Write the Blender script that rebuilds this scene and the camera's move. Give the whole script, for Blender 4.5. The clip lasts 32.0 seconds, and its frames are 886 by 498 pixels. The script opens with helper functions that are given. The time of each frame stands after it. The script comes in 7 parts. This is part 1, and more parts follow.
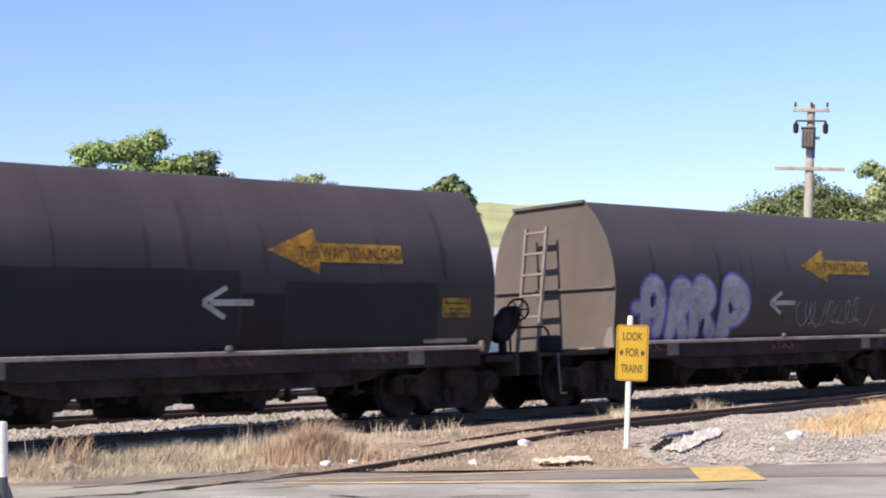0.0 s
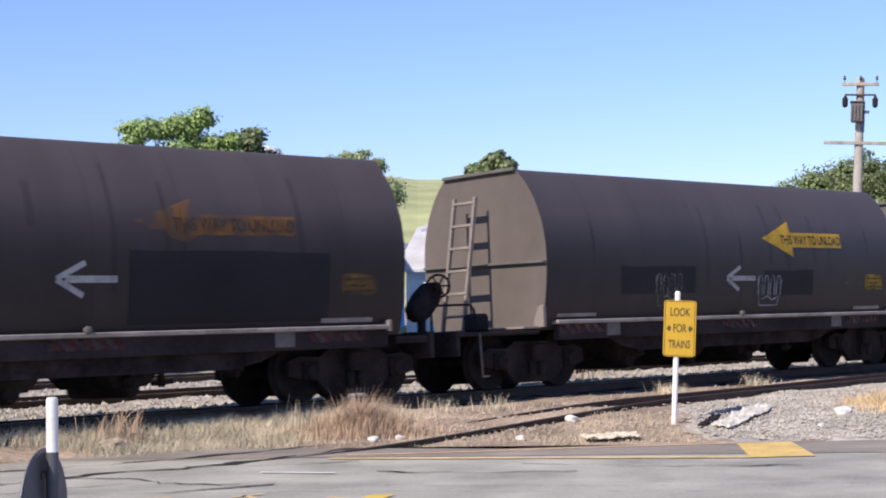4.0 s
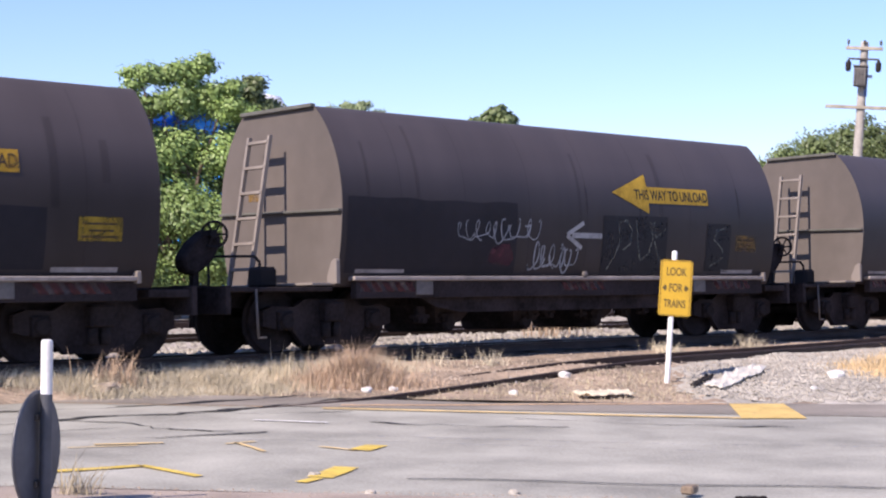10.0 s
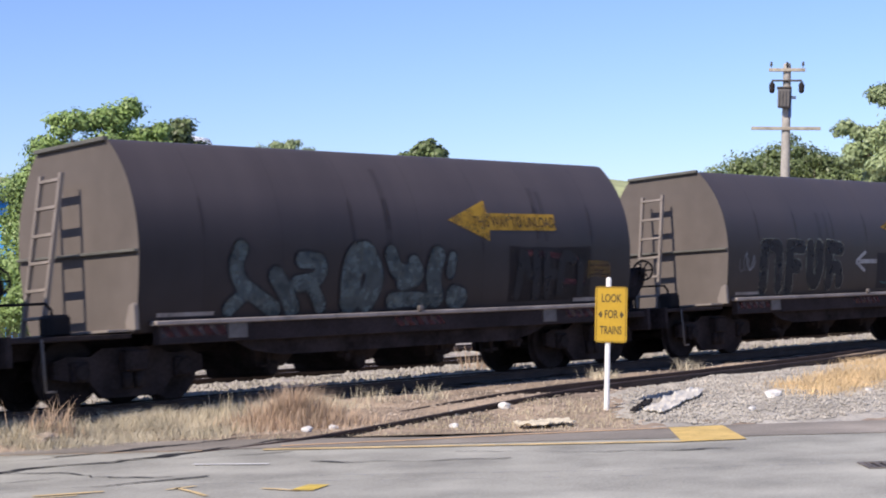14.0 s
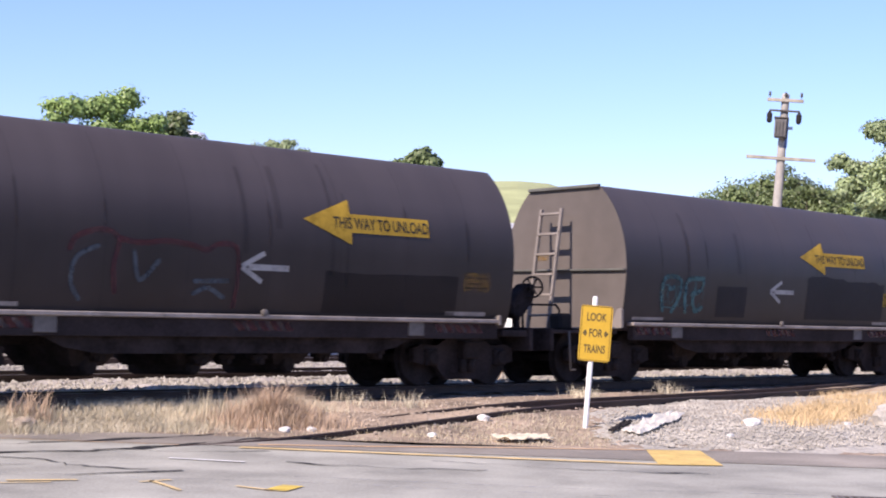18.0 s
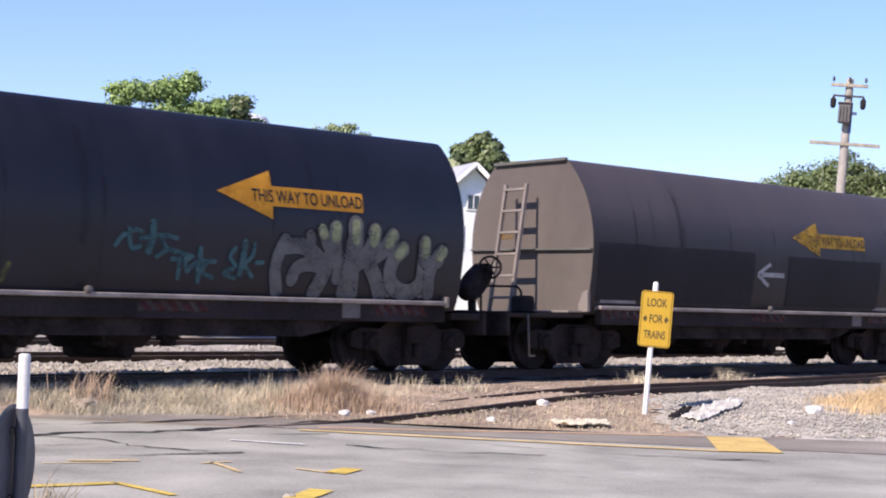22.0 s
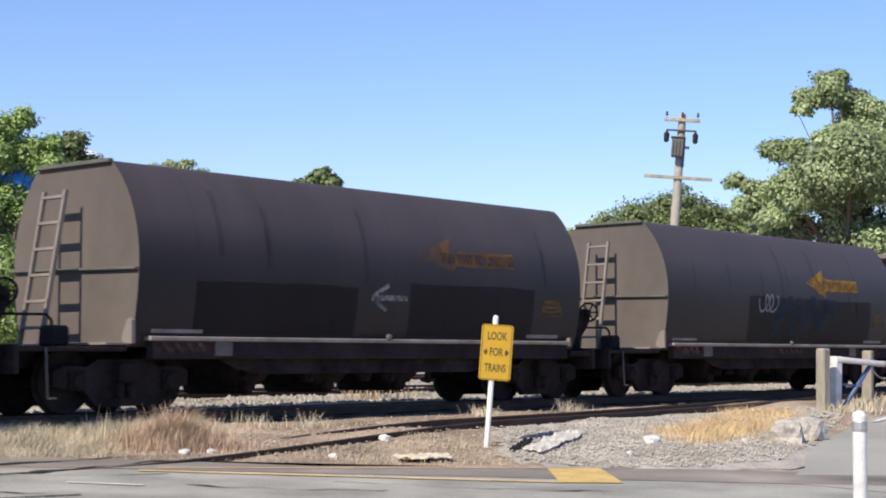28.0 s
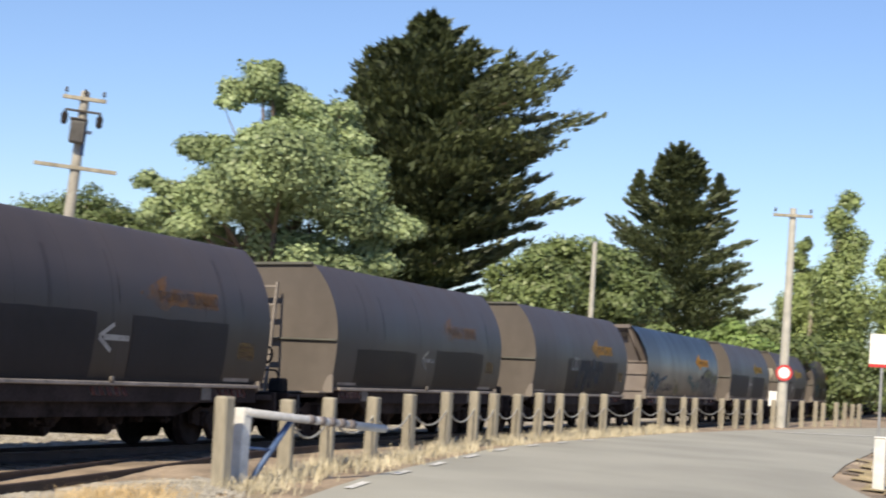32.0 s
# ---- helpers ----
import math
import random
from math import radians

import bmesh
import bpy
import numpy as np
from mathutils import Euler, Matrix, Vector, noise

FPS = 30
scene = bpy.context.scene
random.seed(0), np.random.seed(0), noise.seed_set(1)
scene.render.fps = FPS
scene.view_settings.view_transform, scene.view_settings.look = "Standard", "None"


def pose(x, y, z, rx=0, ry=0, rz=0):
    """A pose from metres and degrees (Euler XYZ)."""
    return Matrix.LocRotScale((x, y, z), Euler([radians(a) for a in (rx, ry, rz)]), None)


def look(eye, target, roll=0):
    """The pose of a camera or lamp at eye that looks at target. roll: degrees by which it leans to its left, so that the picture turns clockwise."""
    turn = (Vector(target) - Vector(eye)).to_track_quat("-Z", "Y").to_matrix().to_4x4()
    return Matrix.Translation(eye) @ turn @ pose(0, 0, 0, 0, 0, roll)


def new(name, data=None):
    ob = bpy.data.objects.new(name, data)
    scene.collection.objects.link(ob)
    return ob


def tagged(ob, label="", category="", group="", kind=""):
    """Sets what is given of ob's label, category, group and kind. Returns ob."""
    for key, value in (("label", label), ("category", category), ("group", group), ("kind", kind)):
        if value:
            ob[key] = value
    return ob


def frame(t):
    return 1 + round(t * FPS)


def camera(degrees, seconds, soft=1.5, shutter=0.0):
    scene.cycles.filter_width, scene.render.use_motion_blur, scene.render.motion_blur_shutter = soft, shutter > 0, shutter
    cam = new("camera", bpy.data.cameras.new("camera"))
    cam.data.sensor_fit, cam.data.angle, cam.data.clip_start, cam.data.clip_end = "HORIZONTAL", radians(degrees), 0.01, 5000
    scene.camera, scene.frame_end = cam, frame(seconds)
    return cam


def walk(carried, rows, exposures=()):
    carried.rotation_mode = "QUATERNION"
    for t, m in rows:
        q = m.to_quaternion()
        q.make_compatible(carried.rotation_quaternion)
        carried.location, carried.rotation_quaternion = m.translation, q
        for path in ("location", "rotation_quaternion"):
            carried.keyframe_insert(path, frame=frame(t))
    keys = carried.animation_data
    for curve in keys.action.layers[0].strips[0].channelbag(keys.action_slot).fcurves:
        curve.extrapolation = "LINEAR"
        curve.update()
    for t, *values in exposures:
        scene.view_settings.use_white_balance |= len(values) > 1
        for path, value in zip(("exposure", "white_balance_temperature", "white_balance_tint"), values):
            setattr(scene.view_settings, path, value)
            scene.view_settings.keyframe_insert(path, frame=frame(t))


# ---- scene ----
cam = camera(29.29, 32.0, soft=1.9, shutter=0.2)

# the camera stands on the near side of the road and pans: seconds, heading, pitch, roll (degrees)
EYE = (0.0, 0.0, 1.65)


def aim(yaw, pitch, roll, eye=EYE):
    return Matrix.Translation(eye) @ pose(0, 0, 0, 0, 0, yaw) @ pose(0, 0, 0, 90 + pitch) @ pose(0, 0, 0, 0, 0, roll)


PAN = [
    (0.0, -46.43, 2.58, -0.78), (0.5, -46.32, 1.99, -0.68), (1.0, -45.54, 3.15, -1.00), (1.5, -44.71, 3.31, -0.20),
    (2.0, -44.36, 2.47, -0.10), (2.5, -44.40, 2.27, -0.64), (3.0, -44.23, 2.33, -0.83), (3.5, -44.74, 2.09, -1.15),
    (5.5, -44.76, 0.85, 0.11), (6.0, -43.76, 0.93, -0.73), (6.5, -42.90, 1.40, 0.02), (7.0, -42.73, 1.53, -0.67),
    (7.5, -43.66, 1.17, -1.15), (8.0, -44.33, 0.21, -0.95), (8.5, -44.39, 0.61, 0.17), (9.0, -43.46, 1.39, 0.69),
    (9.5, -43.47, 2.21, 0.48), (10.0, -44.91, 0.21, 0.70), (10.5, -45.57, -2.64, -4.20), (10.6, -45.29, -2.94, -3.61),
    (11.0, -47.03, -2.46, -1.86), (11.5, -48.51, 0.43, -0.24), (12.0, -48.81, 1.87, -0.47), (12.5, -48.16, 2.95, -1.51),
    (13.0, -47.20, 3.17, -0.55), (13.5, -47.47, 2.26, -0.95), (14.0, -47.14, 1.36, -1.58), (14.5, -44.57, 1.53, -1.86),
    (15.0, -42.14, 1.75, -0.64), (15.5, -41.36, 1.80, -0.70), (17.5, -48.22, 1.45, 1.46), (18.0, -47.51, 1.67, 1.91),
    (18.5, -46.70, 1.51, 2.13), (19.0, -46.59, 1.78, 1.98), (19.5, -47.33, 2.83, 1.88), (20.0, -47.65, 2.55, 2.50),
    (20.5, -46.79, 1.89, 2.21), (21.0, -45.29, 0.88, 1.40), (21.5, -44.83, 0.82, 1.28), (22.0, -45.50, 1.07, 2.27),
    (22.5, -45.59, 2.45, 2.33), (23.0, -46.32, 2.71, 2.30), (23.5, -48.01, 2.64, 1.84), (24.0, -49.21, 2.36, 2.15),
    (24.5, -49.33, 2.37, 1.95), (25.0, -48.73, 2.52, 1.85), (25.5, -49.01, 2.59, 1.36), (26.0, -49.74, 2.76, 1.40),
    (26.5, -49.55, 3.04, 1.93), (28.5, -51.57, 2.25, 1.40), (29.0, -52.16, 2.24, 1.33), (29.5, -51.80, 2.01, 0.82),
    (30.0, -50.45, 1.70, 1.28), (30.5, -50.00, 1.72, 1.31), (31.0, -50.77, 2.06, 1.66), (31.2, -52.43, 2.84, 2.22),
]
# at the very end it swings on along the train and closes in on it
CLOSE = [(31.3, -54.9, 3.28, 2.5, 0.02), (31.5, -59.74, 3.58, 3.2, 0.2), (31.7, -64.79, 3.6, 3.35, 0.62), (31.85, -67.9, 3.78, 3.6, 0.88), (32.0, -69.98, 3.94, 3.85, 1.0)]
REACH = (8.875, 4.209, 0.235)
walk(cam, [(t, aim(*a)) for t, *a in PAN] + [(t, aim(a, b, c, (k * REACH[0], k * REACH[1], 1.65 + k * REACH[2]))) for t, a, b, c, k in CLOSE],
     [(0.0, 0.45, 6440, 31), (1.0, 0.4, 6290, 29), (2.0, 0.3, 6210, 29), (3.0, 0.26, 6160, 28), (6.0, 0.52, 6160, 35), (9.0, 0.55, 6180, 35), (12.0, 0.52, 6250, 35),
      (13.0, 0.25, 6020, 28), (14.0, 0.25, 6140, 29), (15.0, 0.36, 6270, 29), (18.0, 0.55, 6210, 36), (19.0, 0.55, 6270, 35), (20.0, 0.3, 6030, 30), (21.0, 0.32, 6040, 31),
      (22.0, 0.45, 6190, 34), (23.0, 0.42, 6110, 32), (24.0, 0.38, 6170, 31), (26.0, 0.42, 6250, 32), (29.0, 0.15, 6280, 22), (31.0, 0.25, 6430, 24), (31.5, 0.22, 6640, 23),
      (32.0, 0.23, 6850, 19)])

# ---- daylight ----
SUN_EL, SUN_FROM = radians(40.5), (-0.999, -0.04)
world = bpy.data.worlds.new("sky")
scene.world = world
world.use_nodes = True
wn = world.node_tree
sky = wn.nodes.new("ShaderNodeTexSky")
sky.sky_type, sky.sun_disc = "NISHITA", False
sky.sun_elevation, sky.sun_rotation = SUN_EL, math.atan2(SUN_FROM[0], SUN_FROM[1])
sky.air_density, sky.dust_density, sky.ozone_density = 1.0, 0.2, 7.0
wn.links.new(sky.outputs[0], wn.nodes["Background"].inputs[0])
wn.nodes["Background"].inputs[1].default_value = 0.125
sun = new("sun", bpy.data.lights.new("sun", "SUN"))
sun.data.energy, sun.data.angle, sun.data.color = 5.0, radians(0.53), (1.0, 0.935, 0.69)
sun.matrix_world = look((SUN_FROM[0] * 50, SUN_FROM[1] * 50, 50 * math.tan(SUN_EL)), (0, 0, 0))

# ---- materials ----
def mat(name, rgb, rough=0.6, metal=0.0, var=0.15, scale=4.0, fine=40.0, bump=0.1, rgb2=None, spec=0.5, random=0.0, stretch=(1, 1, 1), dist=0.01):
    m = bpy.data.materials.new(name)
    m.use_nodes = True
    nt = m.node_tree
    N, L = nt.nodes, nt.links
    b = N["Principled BSDF"]
    b.inputs["Roughness"].default_value, b.inputs["Metallic"].default_value = rough, metal
    b.inputs["Specular IOR Level"].default_value = spec
    tc = N.new("ShaderNodeTexCoord")
    mp = N.new("ShaderNodeMapping")
    mp.inputs["Scale"].default_value = stretch
    L.new(tc.outputs["Object"], mp.inputs[0])
    n1, n2 = N.new("ShaderNodeTexNoise"), N.new("ShaderNodeTexNoise")
    for n, s in ((n1, scale), (n2, fine)):
        n.inputs["Scale"].default_value, n.inputs["Detail"].default_value = s, 6.0
        L.new(mp.outputs[0], n.inputs["Vector"])
    mix = N.new("ShaderNodeMath")
    mix.operation = "MULTIPLY_ADD"
    L.new(n1.outputs["Fac"], mix.inputs[0])
    mix.inputs[1].default_value = 0.65
    sc = N.new("ShaderNodeMath")
    sc.operation = "MULTIPLY"
    L.new(n2.outputs["Fac"], sc.inputs[0])
    sc.inputs[1].default_value = 0.35
    L.new(sc.outputs[0], mix.inputs[2])
    ramp = N.new("ShaderNodeValToRGB")
    lo = [max(0, c * (1 - 2.2 * var)) for c in rgb] if rgb2 is None else rgb2
    hi = [min(1, c * (1 + 1.6 * var)) for c in rgb]
    ramp.color_ramp.elements[0].position, ramp.color_ramp.elements[0].color = 0.33, (*lo, 1)
    ramp.color_ramp.elements[1].position, ramp.color_ramp.elements[1].color = 0.67, (*hi, 1)
    L.new(mix.outputs[0], ramp.inputs[0])
    out = ramp.outputs[0]
    if random:
        info = N.new("ShaderNodeObjectInfo")
        geo = N.new("ShaderNodeNewGeometry")
        add = N.new("ShaderNodeMath")
        add.operation = "ADD"
        L.new(info.outputs["Random"], add.inputs[0])
        L.new(geo.outputs["Random Per Island"], add.inputs[1])
        hsv = N.new("ShaderNodeHueSaturation")
        mr = N.new("ShaderNodeMapRange")
        mr.inputs["From Max"].default_value = 2.0
        mr.inputs["To Min"].default_value, mr.inputs["To Max"].default_value = 1 - random, 1 + random
        L.new(add.outputs[0], mr.inputs["Value"])
        L.new(mr.outputs[0], hsv.inputs["Value"])
        L.new(out, hsv.inputs["Color"])
        out = hsv.outputs[0]
    L.new(out, b.inputs["Base Color"])
    if bump:
        bp = N.new("ShaderNodeBump")
        bp.inputs["Strength"].default_value, bp.inputs["Distance"].default_value = bump, dist
        L.new(n2.outputs["Fac"], bp.inputs["Height"])
        L.new(bp.outputs[0], b.inputs["Normal"])
    return m


def leaf_mat(name, rgb, rgb2):
    m = mat(name, rgb, 0.5, 0, 0.3, 0.6, 6.0, 0.0, rgb2=rgb2, random=0.35)
    nt = m.node_tree
    b = nt.nodes["Principled BSDF"]
    tr = nt.nodes.new("ShaderNodeBsdfTranslucent")
    mx = nt.nodes.new("ShaderNodeMixShader")
    mx.inputs[0].default_value = 0.18
    src = b.inputs["Base Color"].links[0].from_socket
    nt.links.new(src, tr.inputs[0])
    nt.links.new(b.outputs[0], mx.inputs[1])
    nt.links.new(tr.outputs[0], mx.inputs[2])
    nt.links.new(mx.outputs[0], nt.nodes["Material Output"].inputs[0])
    return m


M = {
    "asphalt": mat("asphalt", (0.338, 0.335, 0.288), 0.85, 0, 0.2, 0.9, 40, 0.5),
    "asphalt_dark": mat("asphalt_dark", (0.25, 0.225, 0.19), 0.9, 0, 0.26, 0.7, 60, 0.4),
    "concrete": mat("concrete", (0.315, 0.315, 0.28), 0.85, 0, 0.1, 0.8, 30, 0.3),
    "redchip": mat("redchip", (0.365, 0.305, 0.25), 0.95, 0, 0.22, 0.9, 70, 0.6),
    "ballast": mat("ballast", (0.37, 0.335, 0.295), 0.95, 0, 0.3, 1.0, 16, 0.8, dist=0.05),
    "soil": mat("soil", (0.345, 0.268, 0.195), 0.95, 0, 0.3, 0.7, 14, 0.7, dist=0.04),
    "gravel": mat("gravel", (0.43, 0.405, 0.35), 0.95, 0, 0.2, 0.9, 20, 0.8, dist=0.04),
    "stone": mat("stone", (0.38, 0.355, 0.305), 0.9, 0, 0.2, 3, 30, 0.4, random=0.3),
    "drygrass": mat("drygrass", (0.53, 0.475, 0.345), 0.8, 0, 0.2, 2, 10, 0, random=0.25),
    "greygrass": mat("greygrass", (0.45, 0.39, 0.27), 0.8, 0, 0.2, 2, 10, 0, random=0.25),
    "brush": mat("brush", (0.45, 0.335, 0.235), 0.9, 0, 0.2, 3, 10, 0, random=0.25),
    "rail": mat("rail", (0.06, 0.04, 0.034), 0.7, 0.3, 0.2, 3, 40, 0.2),
    "railhead": mat("railhead", (0.24, 0.20, 0.17), 0.45, 0.5, 0.1, 3, 40, 0.05),
    "sleeper": mat("sleeper", (0.12, 0.095, 0.075), 0.9, 0, 0.25, 3, 30, 0.4, random=0.2),
    "yellow_line": mat("yellow_line", (0.62, 0.36, 0.06), 0.7, 0, 0.15, 3, 30, 0.2),
    "white_line": mat("white_line", (0.6, 0.6, 0.58), 0.7, 0, 0.15, 3, 30, 0.2),
    "white_paint": mat("white_paint", (0.78, 0.78, 0.76), 0.45, 0, 0.05, 3, 30, 0.05),
    "sign_yellow": mat("sign_yellow", (0.47, 0.29, 0.012), 0.45, 0, 0.06, 3, 20, 0.03),
    "black": mat("black", (0.02, 0.017, 0.017), 0.85, 0, 0.1, 3, 20, 0.05, spec=0.25),
    "wood_grey": mat("wood_grey", (0.31, 0.28, 0.22), 0.85, 0, 0.2, 4, 40, 0.4, stretch=(1, 1, 0.15), random=0.15),
    "pole": mat("pole", (0.36, 0.34, 0.30), 0.85, 0, 0.15, 4, 40, 0.3),
    "steel": mat("steel", (0.42, 0.43, 0.44), 0.45, 0.6, 0.1, 3, 30, 0.1),
    "underframe": mat("underframe", (0.034, 0.027, 0.027), 0.95, 0.0, 0.3, 2, 20, 0.2, spec=0.08),
    "wheel": mat("wheel", (0.031, 0.025, 0.025), 0.9, 0.0, 0.25, 3, 20, 0.1, spec=0.1),
    "bark": mat("bark", (0.16, 0.12, 0.09), 0.95, 0, 0.25, 3, 20, 0.6),
    "leaf_bright": leaf_mat("leaf_bright", (0.215, 0.31, 0.095), (0.09, 0.14, 0.04)),
    "leaf_mid": leaf_mat("leaf_mid", (0.155, 0.205, 0.08), (0.07, 0.10, 0.038)),
    "leaf_pale": leaf_mat("leaf_pale", (0.25, 0.31, 0.155), (0.11, 0.15, 0.068)),
    "leaf_dark": leaf_mat("leaf_dark", (0.095, 0.118, 0.05), (0.038, 0.05, 0.023)),
    "leaf_hedge": leaf_mat("leaf_hedge", (0.165, 0.215, 0.078), (0.065, 0.092, 0.034)),
    "blue_clad": mat("blue_clad", (0.05, 0.36, 0.96), 0.85, 0, 0.08, 0.8, 12, 0.05, spec=0.05),
    "white_clad": mat("white_clad", (0.86, 0.88, 0.90), 0.5, 0, 0.05, 0.8, 12, 0.05),
    "hillgrass": mat("hillgrass", (0.36, 0.39, 0.18), 0.95, 0, 0.15, 0.03, 0.8, 0),
    "roof_grey": mat("roof_grey", (0.48, 0.49, 0.51), 0.5, 0.1, 0.1, 1, 10, 0.1),
    "glass": mat("glass", (0.05, 0.07, 0.09), 0.08, 0, 0.05, 1, 5, 0),
    "red": mat("red", (0.55, 0.03, 0.03), 0.5, 0, 0.08, 3, 20, 0.05),
}


def paint_mat(name, rgb, cover=0.8, rough=0.65, scale=5.0):
    """Old paint: worn through in flakes, so that the skin under it shows."""
    m = mat(name, rgb, rough, 0, 0.12, 2.0, 25, 0.05, spec=0.2)
    nt = m.node_tree
    b = nt.nodes["Principled BSDF"]
    n = nt.nodes.new("ShaderNodeTexNoise")
    n.inputs["Scale"].default_value, n.inputs["Detail"].default_value, n.inputs["Roughness"].default_value = scale, 8.0, 0.7
    tc = nt.nodes.new("ShaderNodeTexCoord")
    nt.links.new(tc.outputs["Object"], n.inputs["Vector"])
    mr = nt.nodes.new("ShaderNodeMapRange")
    mid = 0.5 + (0.5 - cover) * 0.42
    mr.inputs["From Min"].default_value, mr.inputs["From Max"].default_value = mid - 0.16, mid + 0.16
    mr.inputs["To Min"].default_value, mr.inputs["To Max"].default_value = max(0, cover - 0.45), min(1, cover + 0.3)
    nt.links.new(n.outputs["Fac"], mr.inputs["Value"])
    nt.links.new(mr.outputs[0], b.inputs["Alpha"])
    return m


def skin_mat(name, rgb, rough, streak=0.35, skylight=None):
    """Grimy painted steel with streaks that run down the sides."""
    m = mat(name, rgb, rough, 0.0, 0.10, 0.4, 2.5, 0.0, spec=0.2 if "blue" not in name else 0.34)
    nt = m.node_tree
    N, L = nt.nodes, nt.links
    b = N["Principled BSDF"]
    src = b.inputs["Base Color"].links[0].from_socket
    tc = N.new("ShaderNodeTexCoord")
    mp = N.new("ShaderNodeMapping")
    mp.inputs["Scale"].default_value = (1.5, 0.4, 0.22)
    n = N.new("ShaderNodeTexNoise")
    n.inputs["Scale"].default_value, n.inputs["Detail"].default_value = 1.1, 3.0
    L.new(tc.outputs["Object"], mp.inputs[0])
    L.new(mp.outputs[0], n.inputs["Vector"])
    mr = N.new("ShaderNodeMapRange")
    mr.inputs["From Min"].default_value, mr.inputs["From Max"].default_value = 0.35, 0.7
    mr.inputs["To Min"].default_value, mr.inputs["To Max"].default_value = 1 - streak, 1 + streak * 0.4
    L.new(n.outputs["Fac"], mr.inputs["Value"])
    hsv = N.new("ShaderNodeHueSaturation")
    L.new(mr.outputs[0], hsv.inputs["Value"])
    L.new(src, hsv.inputs["Color"])
    L.new(hsv.outputs[0], b.inputs["Base Color"])
    if skylight:
        # skylight put into the colour: the skin goes paler where it turns upwards
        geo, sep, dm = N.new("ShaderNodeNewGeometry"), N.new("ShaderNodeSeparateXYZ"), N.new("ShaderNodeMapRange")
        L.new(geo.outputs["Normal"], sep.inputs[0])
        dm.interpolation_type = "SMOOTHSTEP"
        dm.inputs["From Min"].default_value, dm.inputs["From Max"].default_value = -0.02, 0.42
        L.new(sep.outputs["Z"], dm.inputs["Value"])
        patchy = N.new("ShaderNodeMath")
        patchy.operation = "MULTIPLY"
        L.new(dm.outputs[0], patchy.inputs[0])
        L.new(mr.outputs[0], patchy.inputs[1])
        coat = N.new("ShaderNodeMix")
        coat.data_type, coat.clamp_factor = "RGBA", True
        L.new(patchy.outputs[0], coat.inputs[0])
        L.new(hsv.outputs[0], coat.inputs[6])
        coat.inputs[7].default_value = (*skylight, 1)
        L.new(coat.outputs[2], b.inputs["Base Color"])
    r2 = N.new("ShaderNodeMapRange")
    r2.inputs["To Min"].default_value, r2.inputs["To Max"].default_value = rough - 0.1, rough + 0.15
    L.new(n.outputs["Fac"], r2.inputs["Value"])
    L.new(r2.outputs[0], b.inputs["Roughness"])
    return m


# the three plain side skins get a paler tone as skylight on upturned faces
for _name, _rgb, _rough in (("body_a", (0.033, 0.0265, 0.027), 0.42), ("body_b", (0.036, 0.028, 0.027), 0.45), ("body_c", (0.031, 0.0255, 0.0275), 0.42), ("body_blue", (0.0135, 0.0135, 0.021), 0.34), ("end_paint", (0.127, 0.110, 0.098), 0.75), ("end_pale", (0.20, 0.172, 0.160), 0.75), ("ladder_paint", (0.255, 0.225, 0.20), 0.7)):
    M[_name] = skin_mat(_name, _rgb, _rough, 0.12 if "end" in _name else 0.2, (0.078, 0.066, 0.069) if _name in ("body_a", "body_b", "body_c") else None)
for _name, _rgb, _cover in (
    ("arrow_yellow", (0.46, 0.285, 0.03), 0.86), ("arrow_amber", (0.52, 0.235, 0.02), 0.92), ("arrow_faded", (0.38, 0.225, 0.025), 0.66), ("arrow_dim", (0.46, 0.235, 0.025), 0.58), ("arrow_faint", (0.35, 0.15, 0.02), 0.35),
    ("white_worn", (0.37, 0.365, 0.355), 0.82), ("white_faint", (0.4, 0.4, 0.38), 0.5), ("plate_yellow", (0.29, 0.19, 0.02), 0.62), ("plate_worn", (0.28, 0.16, 0.03), 0.4),
    ("letter", (0.03, 0.028, 0.025), 0.9), ("letter_faded", (0.05, 0.035, 0.03), 0.6),
    ("spray_white", (0.31, 0.305, 0.335), 0.85), ("spray_violet", (0.13, 0.11, 0.36), 0.9), ("spray_grey", (0.28, 0.29, 0.30), 0.7), ("spray_faint", (0.26, 0.27, 0.22), 0.5),
    ("spray_olive", (0.22, 0.21, 0.07), 0.5), ("spray_black", (0.018, 0.018, 0.021), 0.9), ("spray_teal", (0.055, 0.13, 0.135), 0.7), ("spray_slate", (0.07, 0.085, 0.10), 0.7),
    ("spray_pale", (0.11, 0.14, 0.14), 0.6), ("spray_red_dark", (0.095, 0.030, 0.036), 0.6), ("spray_rose", (0.09, 0.03, 0.04), 0.55), ("spray_blue", (0.04, 0.085, 0.125), 0.6),
    ("spray_blue_dim", (0.022, 0.035, 0.06), 0.55), ("spray_silver", (0.14, 0.14, 0.13), 0.75), ("spray_green", (0.33, 0.36, 0.19), 0.6), ("spray_cream", (0.55, 0.52, 0.42), 0.85),
    ("yellow_line", (0.66, 0.50, 0.25), 0.8), ("yellow_faint", (0.68, 0.50, 0.10), 0.8), ("orange_line", (0.64, 0.42, 0.24), 0.85), ("orange_faint", (0.62, 0.43, 0.26), 0.5), ("white_line", (0.66, 0.66, 0.64), 0.9), ("white_line_faint", (0.42, 0.42, 0.42), 0.3), ("tar", (0.03, 0.03, 0.032), 0.75),
):
    M[_name] = paint_mat(_name, _rgb, _cover)
